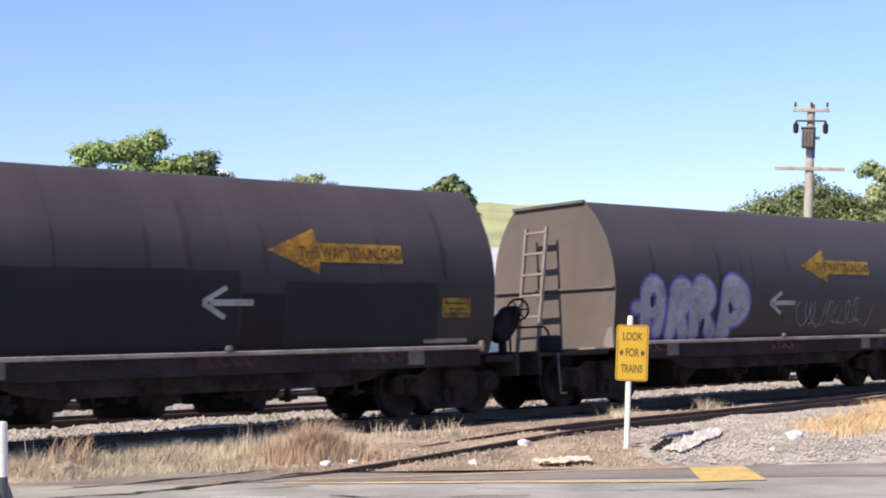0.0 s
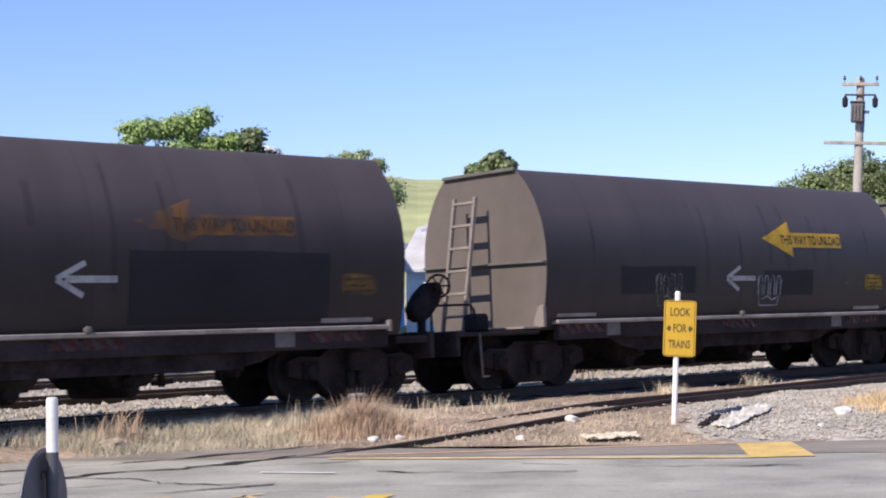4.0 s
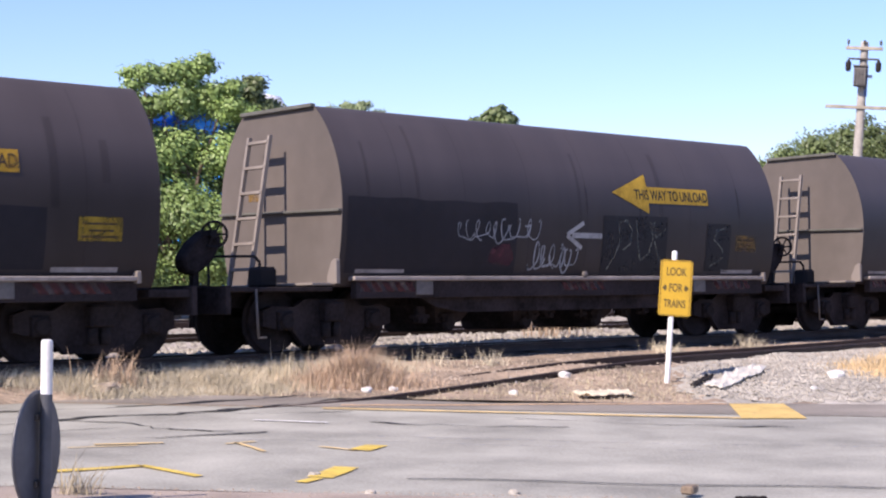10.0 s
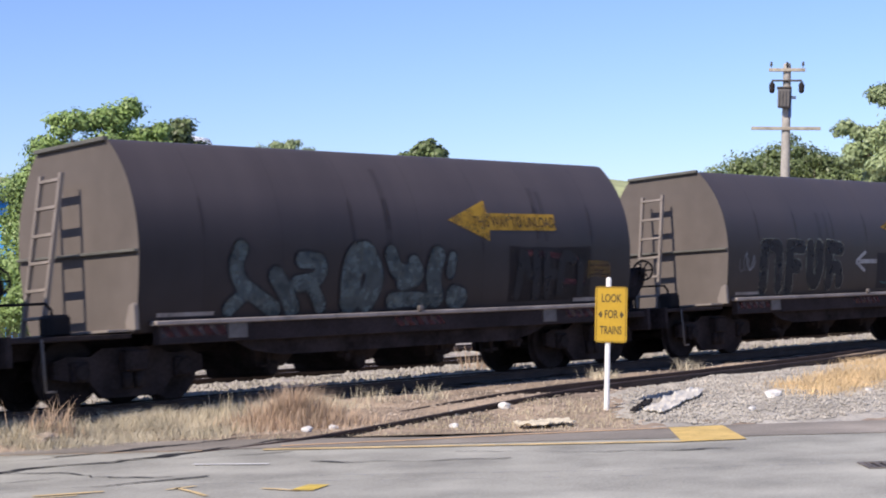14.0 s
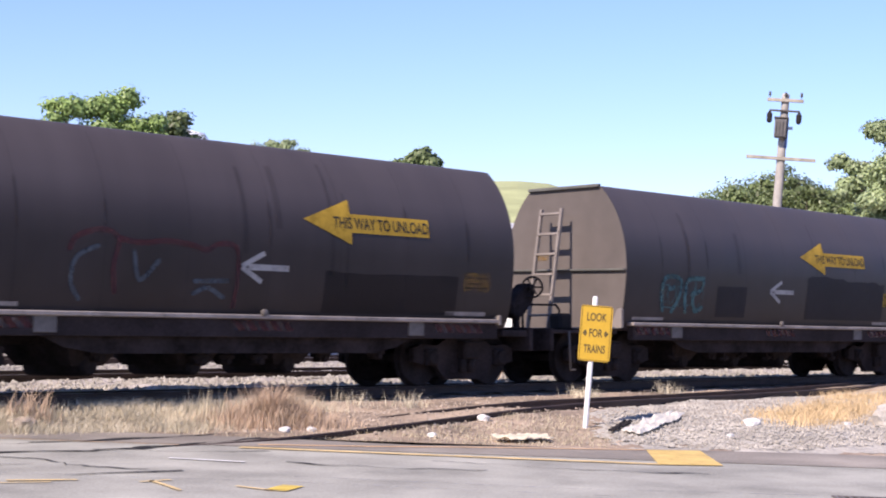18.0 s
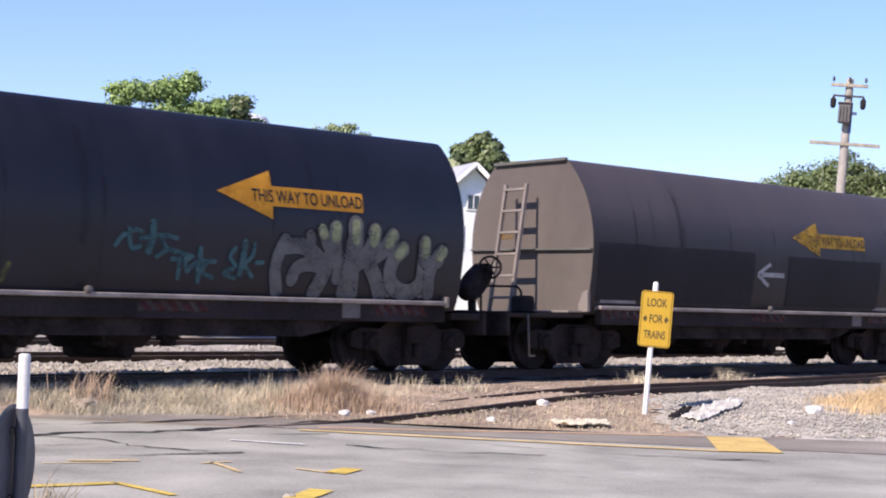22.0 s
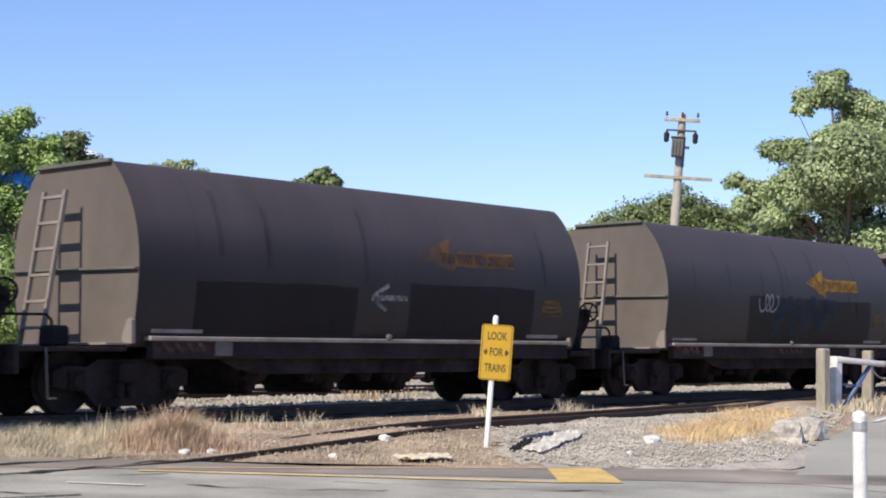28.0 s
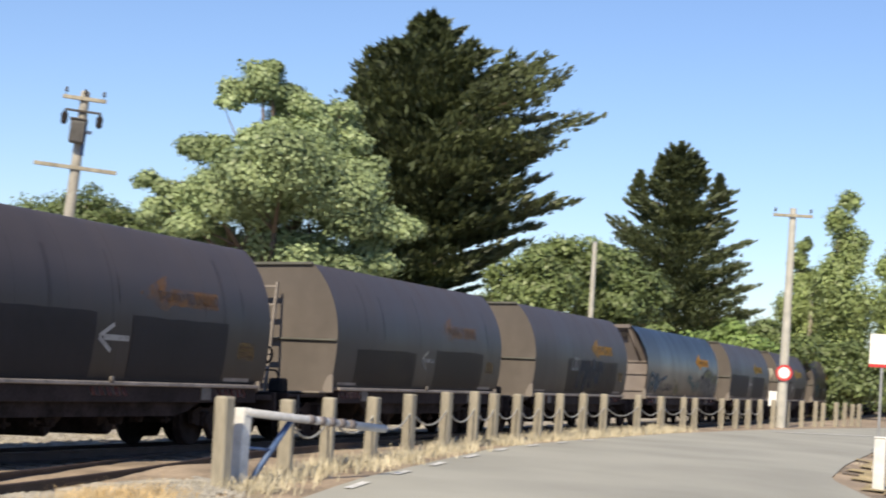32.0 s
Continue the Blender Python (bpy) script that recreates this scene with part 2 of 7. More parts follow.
def wash_mat(name, rgb, alpha, spec):
    """A thin, even coat."""
    m = mat(name, rgb, 0.6, 0, 0.1, 0.8, 6, 0.0, spec=spec)
    m.node_tree.nodes["Principled BSDF"].inputs["Alpha"].default_value = alpha
    return m


M["paint_out"] = wash_mat("paint_out", (0.0205, 0.0185, 0.0225), 0.93, 0.16)
M["grime"] = wash_mat("grime", (0.02, 0.017, 0.018), 0.42, 0.1)
M["faint_seam"] = wash_mat("faint_seam", (0.022, 0.018, 0.02), 0.16, 0.1)
M["streak"] = wash_mat("streak", (0.02, 0.017, 0.018), 0.13, 0.1)
M["run"] = wash_mat("run", (0.018, 0.015, 0.017), 0.13, 0.1)
M.update({
    "yellow_paint": paint_mat("yellow_paint", (0.64, 0.46, 0.16), 0.9),
    "asphalt_dim": mat("asphalt_dim", (0.352, 0.347, 0.304), 0.85, 0, 0.1, 0.3, 60, 0.3),
    "drylawn": mat("drylawn", (0.42, 0.33, 0.18), 0.95, 0, 0.2, 0.8, 14, 0.6, dist=0.04),
    "roof_edge": mat("roof_edge", (0.10, 0.10, 0.085), 0.7, 0, 0.15, 3, 20, 0.1),
    "sill_paint": mat("sill_paint", (0.27, 0.235, 0.212), 0.7, 0, 0.2, 2.5, 20, 0.1),
    "underframe_brown": mat("underframe_brown", (0.034, 0.0265, 0.027), 0.9, 0.0, 0.3, 1.2, 20, 0.15, spec=0.12),
    "steel_dull": mat("steel_dull", (0.07, 0.06, 0.05), 0.6, 0.2, 0.2, 3, 20, 0.1),
    "stripe_red": paint_mat("stripe_red", (0.085, 0.024, 0.024), 0.6),
    "stripe_white": paint_mat("stripe_white", (0.13, 0.105, 0.10), 0.5),
    "grey_plate": mat("grey_plate", (0.13, 0.115, 0.105), 0.7, 0, 0.2, 3, 20, 0.05),
    "disc_back_and_shade": mat("disc_back_and_shade", (0.085, 0.09, 0.105), 0.5, 0.2, 0.15, 3, 20, 0.1),
    "white_dirty": mat("white_dirty", (0.66, 0.66, 0.64), 0.5, 0, 0.1, 5, 30, 0.1),
    "plastic": mat("plastic", (0.62, 0.59, 0.51), 0.5, 0, 0.12, 4, 30, 0.2),
    "weed": leaf_mat("weed", (0.10, 0.20, 0.04), (0.05, 0.10, 0.02)),
    "blue_steel": mat("blue_steel", (0.08, 0.14, 0.28), 0.5, 0.2, 0.15, 3, 20, 0.1),
    "concrete_pole": mat("concrete_pole", (0.46, 0.45, 0.41), 0.85, 0, 0.1, 3, 30, 0.2),
    "brown_block": mat("brown_block", (0.22, 0.17, 0.12), 0.9, 0, 0.2, 6, 30, 0.3),
})
M["transformer"] = mat("transformer", (0.12, 0.115, 0.11), 0.7, 0.1, 0.15, 3, 20, 0.1)
M["chain"] = mat("chain", (0.40, 0.39, 0.36), 0.6, 0.3, 0.2, 8, 40, 0.2)
M["arm_grey"] = mat("arm_grey", (0.45, 0.46, 0.48), 0.5, 0.2, 0.15, 4, 30, 0.1)
M["tape"] = mat("tape", (0.16, 0.14, 0.14), 0.6, 0, 0.2, 4, 30, 0.1)
M["plastic_warm"] = mat("plastic_warm", (0.62, 0.56, 0.42), 0.7, 0, 0.12, 4, 30, 0.2)
M["stone_white"] = mat("stone_white", (0.62, 0.61, 0.58), 0.85, 0, 0.12, 6, 30, 0.3)
M["stone_soil"] = mat("stone_soil", (0.33, 0.27, 0.21), 0.9, 0, 0.2, 3, 30, 0.3, random=0.35)
M["leaf_poplar"] = leaf_mat("leaf_poplar", (0.26, 0.33, 0.13), (0.12, 0.16, 0.06))
M["blue_pale"] = mat("blue_pale", (0.45, 0.70, 0.97), 0.85, 0, 0.06, 0.8, 12, 0.05, spec=0.05)
M["blue_dark"] = mat("blue_dark", (0.01, 0.09, 0.42), 0.85, 0, 0.08, 0.8, 12, 0.05, spec=0.05)
# ballast darkened to carry the shadow under the train
M["bed"] = mat("bed", (0.105, 0.085, 0.07), 0.95, 0, 0.35, 1.2, 16, 0.8, dist=0.04)
M["goldgrass"] = mat("goldgrass", (0.56, 0.41, 0.22), 0.8, 0, 0.2, 2, 10, 0, random=0.25)
M["boulder"] = mat("boulder", (0.47, 0.44, 0.385), 0.9, 0, 0.22, 4, 30, 0.5)
M["sign_letter"] = mat("sign_letter", (0.075, 0.052, 0.012), 0.7, 0, 0.1, 6, 40, 0.0)
M["lawn"] = mat("lawn", (0.23, 0.27, 0.09), 0.9, 0, 0.25, 0.5, 9, 0.3)
M["paling"] = mat("paling", (0.26, 0.255, 0.22), 0.85, 0, 0.2, 4, 40, 0.3, random=0.2)


# ---- builders ----
def link_bm(name, bm, material, parent=None, label=""):
    me = bpy.data.meshes.new(name)
    bm.to_mesh(me)
    bm.free()
    me.materials.append(M[material] if isinstance(material, str) else material)
    ob = new(name, me)
    if parent:
        ob.parent = parent
    if label:
        tagged(ob, label)
    return ob


def part(name, bm, material, parent, label=""):
    return link_bm(name, bm, material, parent, label)


def empty(name, m=Matrix.Identity(4)):
    ob = new(name)
    ob.empty_display_size = 0.2
    ob.matrix_basis = m
    return ob


def box(bm, x0, x1, y0, y1, z0, z1, bevel=0.0, m=None):
    vs = [bm.verts.new(v) for v in ((x0, y0, z0), (x1, y0, z0), (x1, y1, z0), (x0, y1, z0), (x0, y0, z1), (x1, y0, z1), (x1, y1, z1), (x0, y1, z1))]
    fs = [bm.faces.new([vs[i] for i in f]) for f in ((3, 2, 1, 0), (4, 5, 6, 7), (0, 1, 5, 4), (1, 2, 6, 5), (2, 3, 7, 6), (3, 0, 4, 7))]
    if bevel:
        bmesh.ops.bevel(bm, geom=list({e for f in fs for e in f.edges}), offset=bevel, segments=1, affect="EDGES")
    if m is not None:
        bmesh.ops.transform(bm, matrix=m, verts=[v for v in vs if v.is_valid])
    return bm


def boxes(*items, bevel=0.0):
    bm = bmesh.new()
    for it in items:
        box(bm, *it, bevel=bevel)
    return bm


def tube(bm, a, b, r0, r1=None, seg=8, caps=True):
    """A round bar from a to b."""
    r1 = r0 if r1 is None else r1
    a, b = Vector(a), Vector(b)
    q = (b - a).to_track_quat("Z", "Y")
    rings = []
    for p, r in ((a, r0), (b, r1)):
        rings.append([bm.verts.new(p + q @ Vector((r * math.cos(2 * math.pi * i / seg), r * math.sin(2 * math.pi * i / seg), 0))) for i in range(seg)])
    for i in range(seg):
        bm.faces.new([rings[0][i], rings[0][(i + 1) % seg], rings[1][(i + 1) % seg], rings[1][i]]).smooth = True
    if caps:
        bm.faces.new(rings[0][::-1])
        bm.faces.new(rings[1])
    return bm


def tubes(*items, seg=8):
    bm = bmesh.new()
    for a, b, r in items:
        tube(bm, a, b, r, seg=seg)
    return bm


def path_tube(bm, pts, r, seg=6):
    for a, b in zip(pts, pts[1:]):
        tube(bm, a, b, r, seg=seg)
    return bm


def lathe(bm, prof, seg=16, axis="Z", at=(0, 0, 0)):
    """prof: (radius, height) from end to end, turned about an axis."""
    rings = []
    for r, h in prof:
        ring = []
        for i in range(seg):
            a = 2 * math.pi * i / seg
            p = (r * math.cos(a), r * math.sin(a), h)
            if axis == "Y":
                p = (p[0], p[2], p[1])
            elif axis == "X":
                p = (p[2], p[0], p[1])
            ring.append(bm.verts.new(Vector(p) + Vector(at)))
        rings.append(ring)
    for r0, r1 in zip(rings, rings[1:]):
        for i in range(seg):
            f = (r0[i], r0[(i + 1) % seg], r1[(i + 1) % seg], r1[i])
            bm.faces.new(f[::-1] if axis == "Y" else f)
    bm.faces.new(rings[0] if axis == "Y" else rings[0][::-1])
    bm.faces.new(rings[-1][::-1] if axis == "Y" else rings[-1])
    return bm


def sheet(name, pts, material, z=None):
    """A flat polygon from a ring of points."""
    bm = bmesh.new()
    bm.faces.new([bm.verts.new(p if z is None else (p[0], p[1], z)) for p in pts])
    bmesh.ops.triangulate(bm, faces=bm.faces)
    return link_bm(name, bm, material)


# the road's own axes: u along it, v across it away from the camera
EU, EV = Vector((0.664, -0.748, 0)), Vector((0.748, 0.664, 0))


def uv(u, v, z=0.0):
    p = EU * u + EV * v
    return (p.x, p.y, z)


def smooth(a, b, x):
    t = min(1, max(0, (x - a) / (b - a)))
    return t * t * (3 - 2 * t)


def gz(x, y):
    """Height of the ground."""
    v = 0.748 * x + 0.664 * y
    side = 0.12 * smooth(19.6, 22.5, v) + 0.08 * smooth(15.6, 16.8, y) * smooth(19.6, 22.5, v)
    rail = max(side, 0.17 * smooth(15.9, 16.9, y) * smooth(5, 8, x))
    rise = (0.20 * smooth(24, 31, x) + 0.10 * smooth(31, 42, x)) * (1 - smooth(15.2, 16.4, y)) * smooth(4, 10, y)
    return rail + rise - 0.02 * smooth(40, 90, y)

# ---- ground ----
def in_ring(x, y, ring):
    hit = False
    for (x0, y0), (x1, y1) in zip(ring, ring[1:] + ring[:1]):
        if (y0 > y) != (y1 > y) and x < x0 + (y - y0) * (x1 - x0) / (y1 - y0):
            hit = not hit
    return hit


def mound(x, y):
    """The low bank of spread gravel and soil between the siding and the road."""
    v = 0.748 * x + 0.664 * y
    heap = 0.035 * smooth(12.9, 13.8, y) * (1 - smooth(15.4, 16.3, y)) * smooth(12.5, 15.5, x) * (1 - smooth(24, 29, x))
    return heap + 0.07 * smooth(20.0, 21.2, v) * smooth(15.5, 18.5, x) * (1 - smooth(13.9, 15.2, y)) * (1 - smooth(26, 29, x))


ROAD_LEFT = [(16.6, 8.75), (18.3, 9.3), (19.1, 9.75), (20.6, 10.35), (22.4, 11.05), (26.3, 12.35), (30.0, 12.85), (34.2, 13.45), (39.0, 13.98), (45.0, 14.22), (56.0, 14.25), (66.0, 13.75), (78.0, 12.6), (92.0, 10.9), (125.0, 6.5), (160, 1)]


def relief(x, y):
    """Unevenness of the bare ground; the side road is smooth."""
    edge = float(np.interp(x, [p[0] for p in ROAD_LEFT], [p[1] for p in ROAD_LEFT]))
    return rough_ground(x, y) * smooth(edge - 0.1, edge + 0.9, y) if x > 16.6 else rough_ground(x, y)


def rough_ground(x, y):
    if 8 < x < 95 and 9 < y < 34 and 0.748 * x + 0.664 * y > 19.7:
        return 0.035 * noise.noise((x * 0.6, y * 0.6, 0)) + 0.025 * noise.noise((x * 1.9, y * 1.9, 3)) + mound(x, y)
    return 0.0


def build_ground():
    xs = [-3000, -900, -300, -120, -60, -30, -15] + [-5 + i * 0.5 for i in range(0, 121)] + [57 + 2 * i for i in range(20)] + [105, 120, 150, 200, 300, 600, 1200, 3000]
    ys = [-3000, -900, -300, -100, -40, -20, -10] + [-4 + i * 0.5 for i in range(0, 72)] + [34, 38, 45, 55, 70, 100, 160, 300, 700, 1500, 3000]
    vs = [(x, y, gz(x, y) + relief(x, y) - 0.012) for y in ys for x in xs]
    n = len(xs)
    fs = [(j * n + i, j * n + i + 1, (j + 1) * n + i + 1, (j + 1) * n + i) for j in range(len(ys) - 1) for i in range(n - 1)]
    me = bpy.data.meshes.new("ground")
    me.from_pydata(vs, [], fs)
    me.materials.append(M["soil"])
    tagged(new("ground", me), "dry brown soil with gravel beside the railway", "ground", kind="structure")


build_ground()
RAIL, YC = 0.308, 17.911


def patch(name, ring, material, step, lift, label, category, rough=0.0):
    """A thin layer on the ground inside a ring, with a ragged edge."""
    x0, x1 = min(p[0] for p in ring), max(p[0] for p in ring)
    y0, y1 = min(p[1] for p in ring), max(p[1] for p in ring)
    nx, ny = int((x1 - x0) / step) + 1, int((y1 - y0) / step) + 1
    verts, faces, index = [], [], {}

    def vert(i, j):
        if (i, j) not in index:
            x, y = x0 + i * step, y0 + j * step
            index[i, j] = len(verts)
            z = gz(x, y) + relief(x, y) + lift + rough * noise.noise((x * 3, y * 3, 7)) + rough * 0.7 * noise.noise((x * 9, y * 9, 2))
            verts.append((x + 0.3 * step * noise.noise((x * 7, y * 7, 1)), y + 0.3 * step * noise.noise((x * 7, y * 7, 5)), z))
        return index[i, j]

    for i in range(nx):
        for j in range(ny):
            x, y = x0 + (i + 0.5) * step, y0 + (j + 0.5) * step
            w = 0.5 * noise.noise((x * 0.9, y * 0.9, 11)) + 0.3 * noise.noise((x * 2.7, y * 2.7, 4))
            if in_ring(x + w, y + w, ring):
                faces.append((vert(i, j), vert(i + 1, j), vert(i + 1, j + 1), vert(i, j + 1)))
    me = bpy.data.meshes.new(name)
    me.from_pydata(verts, [], faces)
    me.materials.append(M[material])
    return tagged(new(name, me), label, category, kind="structure")


def lay(name, left, right, material, lift, label, category, step=1.0):
    """A strip of paving between two edges that follows the ground."""
    def walk_line(pts, n):
        d = [0]
        for a, b in zip(pts, pts[1:]):
            d.append(d[-1] + math.dist(a, b))
        out = []
        for i in range(n + 1):
            s = d[-1] * i / n
            k = max(j for j in range(len(pts) - 1) if d[j] <= s + 1e-9)
            f = (s - d[k]) / (d[k + 1] - d[k])
            out.append((pts[k][0] + f * (pts[k + 1][0] - pts[k][0]), pts[k][1] + f * (pts[k + 1][1] - pts[k][1])))
        return out
    n = max(2, int(sum(math.dist(a, b) for a, b in zip(left, left[1:])) / step))
    cols = 10
    vs, fs = [], []
    for (ax, ay), (bx, by) in zip(walk_line(left, n), walk_line(right, n)):
        for c in range(cols + 1):
            x, y = ax + (bx - ax) * c / cols, ay + (by - ay) * c / cols
            vs.append((x, y, gz(x, y) + lift))
    w = cols + 1
    fs = [(i * w + c, (i + 1) * w + c, (i + 1) * w + c + 1, i * w + c + 1) for i in range(n) for c in range(cols)]
    me = bpy.data.meshes.new(name)
    me.from_pydata(vs, [], fs)
    me.materials.append(M[material])
    return tagged(new(name, me), label, category, kind="structure")


def st(ob, label, category):
    return tagged(ob, label, category, kind="structure")


def ribbon(bm, pts, width, z):
    """A painted line of some width along points of the ground."""
    prev = None
    for i, p in enumerate(pts):
        a, b = Vector(pts[max(0, i - 1)]), Vector(pts[min(len(pts) - 1, i + 1)])
        d = (b - a).normalized()
        n = Vector((-d.y, d.x)) * width / 2
        pair = [bm.verts.new((p[0] + n.x, p[1] + n.y, z)), bm.verts.new((p[0] - n.x, p[1] - n.y, z))]
        if prev:
            bm.faces.new((prev[1], pair[1], pair[0], prev[0]))
        prev = pair
    return bm


def build_roads():
    u2 = lambda u, v: uv(u, v)[:2]
    st(sheet("road", [uv(-70, 11.75), uv(-3, 11.6), uv(2, 11.45), uv(60, 11.9), uv(60, 18.05), uv(-70, 18.05)], "asphalt", 0.006), "worn grey asphalt road with faint patches", "road")
    st(sheet("carriageway", [uv(-70, -40), uv(60, -40), uv(60, 8.8), uv(-70, 8.8)], "asphalt", 0.006), "grey asphalt carriageway", "road")
    st(sheet("pavement", [uv(-70, 18.05), uv(14, 18.05), uv(14, 19.75), uv(4.3, 19.6), uv(2.6, 19.5), uv(1.0, 19.25), uv(-0.5, 18.9), uv(-2.5, 19.2), uv(-4.4, 19.3), uv(-7, 19.8), uv(-70, 20.2)], "asphalt_dark", 0.011), "dark asphalt shoulder between yellow lines", "pavement")
    # the branch road beside the fence
    left = ROAD_LEFT
    right = [(16, -1.5), (20, 0), (24, 1), (28, 2.5), (32, 4.2), (36, 6.6), (40, 7.9), (46, 8.3), (60, 8.75), (75, 8.2), (92, 6.4), (125, 1.5), (160, -5)]
    lay("side_road", left, right, "asphalt_dim", 0.0108, "smooth grey asphalt side road along a post fence", "road")
    # raised island: concrete kerb and red chip top
    bm = bmesh.new()
    prof = [(8.55, -0.02), (8.56, 0.015), (8.88, 0.02), (8.93, 0.10), (8.97, 0.125), (9.16, 0.13), (9.18, -0.02)]
    rows = [[bm.verts.new(uv(u, v, z)) for v, z in prof] for u in (-70, -40, -20, -10, -5, 0, 5, 10, 20, 40, 60)]
    for a, b in zip(rows, rows[1:]):
        for i in range(len(prof) - 1):
            bm.faces.new((a[i], b[i], b[i + 1], a[i + 1]))
    st(link_bm("kerb", bm, "concrete"), "pale concrete kerb edging a traffic island", "kerb")
    for u in (-6.2, -3.0, 0.25, 3.4, 6.6):
        bm = boxes((-0.006, 0.006, -0.12, 0.10, -0.02, 0.004))
        o = link_bm("kerb_joint", bm, "asphalt_dark")
        o.matrix_basis = Matrix.Translation(uv(u, 9.06, 0.13)) @ pose(0, 0, 0, 0, 0, -48.4)
        st(o, "dark open joint across the concrete kerb", "joint")
    bm = bmesh.new()
    n = 130
    rows = []
    for i in range(n + 1):
        u = -45 + 90 * i / n
        edge = 11.55 + 0.16 * noise.noise((u * 0.5, 0, 2)) + 0.1 * noise.noise((u * 2, 0, 5)) + (0.12 if u < -4 else 0)
        rows.append([bm.verts.new(uv(u, v, z)) for v, z in ((9.14, 0.122), (9.6, 0.125), (10.5, 0.10), (11.2, 0.05), (edge, 0.004))])
    for a, b in zip(rows, rows[1:]):
        for i in range(4):
            bm.faces.new((a[i], b[i], b[i + 1], a[i + 1]))
    st(link_bm("island_top", bm, "redchip"), "traffic island surfaced with worn red chip", "ground")
    # paint
    def line(name, pts, w, mt, label):
        bm = ribbon(bmesh.new(), pts, w, 0.0165)
        st(link_bm(name, bm, mt), label, "road marking")
    line("edge_line", [u2(-40, 17.95), u2(-5.2, 17.93), u2(-3.0, 17.9)], 0.08, "orange_faint", "worn orange painted line on the asphalt")
    line("edge_line", [u2(-2.35, 17.87), u2(0, 17.72), u2(2.05, 17.6)], 0.16, "yellow_line", "faded yellow painted line on the asphalt")
    line("edge_line", [u2(-2.2, 18.25), u2(-1.0, 18.5), u2(0.06, 18.82), u2(1.0, 19.05), u2(2.05, 19.27)], 0.10, "orange_line", "faded orange painted line on the shoulder")
    line("edge_line", [u2(-40, 19.1), u2(-4.6, 18.9)], 0.13, "yellow_line", "faded yellow painted line on the asphalt")
    line("centre_dash", [u2(-2.85, 16.47), u2(-2.1, 16.35)], 0.08, "white_line", "worn white painted dash")
    line("centre_dash", [u2(-8.0, 16.6), u2(-6.6, 16.5)], 0.08, "white_line", "worn white painted dash")
    bm = bmesh.new()
    bm.faces.new([bm.verts.new(p) for p in (uv(2.02, 17.54, 0.017), uv(2.70, 17.66, 0.017), uv(2.70, 19.40, 0.017), uv(2.07, 19.28, 0.017))])
    o = link_bm("paint_box", bm, "yellow_paint")
    bmesh_fix(o)
    st(o, "solid yellow painted panel on the asphalt shoulder", "road marking")
    def mark(pts, w, mt="yellow_faint"):
        line("road_arrow", pts, w, mt, "worn yellow painted arrow stroke on the road")
    mark([(6.57, 11.0), (6.96, 10.9), (7.54, 10.79)], 0.13)
    mark([(7.54, 10.82), (7.53, 10.42), (7.50, 10.02)], 0.085)
    mark([(7.86, 9.30), (8.0, 9.35), (8.11, 9.40)], 0.10)
    mark([(8.13, 9.41), (8.42, 9.57), (8.69, 9.74)], 0.2)
    mark([(9.50, 10.50), (9.70, 10.60), (9.89, 10.69)], 0.20)
    mark([(9.44, 10.92), (9.50, 10.52)], 0.06, "yellow_line")
    mark([(8.94, 11.58), (9.26, 11.57)], 0.05, "yellow_line")
    mark([(9.08, 11.62), (8.95, 11.2), (8.84, 10.92)], 0.05, "yellow_line")
    mark([(8.05, 12.23), (8.58, 11.97)], 0.08, "yellow_line")
    mark([(7.75, 12.16), (8.3, 11.95)], 0.05, "yellow_line")
    # the buried siding rails show as broken dark grooves, and cracks run between them
    def crack(name, pts, w, amp, seed, label):
        fine, n = [], 0
        for a, b in zip(pts, pts[1:]):
            m = max(4, int(math.dist(a, b) / 0.11))
            for i in range(m):
                f = i / m
                x, y = a[0] + (b[0] - a[0]) * f, a[1] + (b[1] - a[1]) * f
                fine.append((x + amp * noise.noise((x * 2.3, y * 2.3, seed)) + 0.4 * amp * noise.noise((x * 7, y * 7, seed)), y + amp * noise.noise((x * 2.3, y * 2.3, seed + 9)) + 0.4 * amp * noise.noise((x * 7, y * 7, seed + 5))))
        bm = bmesh.new()
        prev = None
        for i, p in enumerate(fine):
            a, b = Vector(fine[max(0, i - 1)]), Vector(fine[min(len(fine) - 1, i + 1)])
            d = (b - a).normalized()
            ww = w * max(0.12, 0.6 + 1.6 * noise.noise((p[0] * 1.7, p[1] * 1.7, seed + 2)))
            q = Vector((-d.y, d.x)) * ww / 2
            pair = [bm.verts.new((p[0] + q.x, p[1] + q.y, 0.0155)), bm.verts.new((p[0] - q.x, p[1] - q.y, 0.0155))]
            if prev:
                bm.faces.new((prev[1], pair[1], pair[0], prev[0]))
            prev = pair
        st(link_bm(name, bm, "tar"), label, "road marking")

    groove = "dark broken groove in asphalt where rails cross the road"
    crack("rail_groove", [(6.0, 14.35), (8.34, 14.22), (9.23, 14.23), (10.22, 14.11), (11.02, 14.05), (12.9, 14.4)], 0.15, 0.16, 3, groove)
    crack("rail_groove", [(6.0, 15.5), (8.6, 15.4), (10.02, 14.95), (11.94, 14.95), (13.1, 15.0)], 0.14, 0.14, 8, groove)
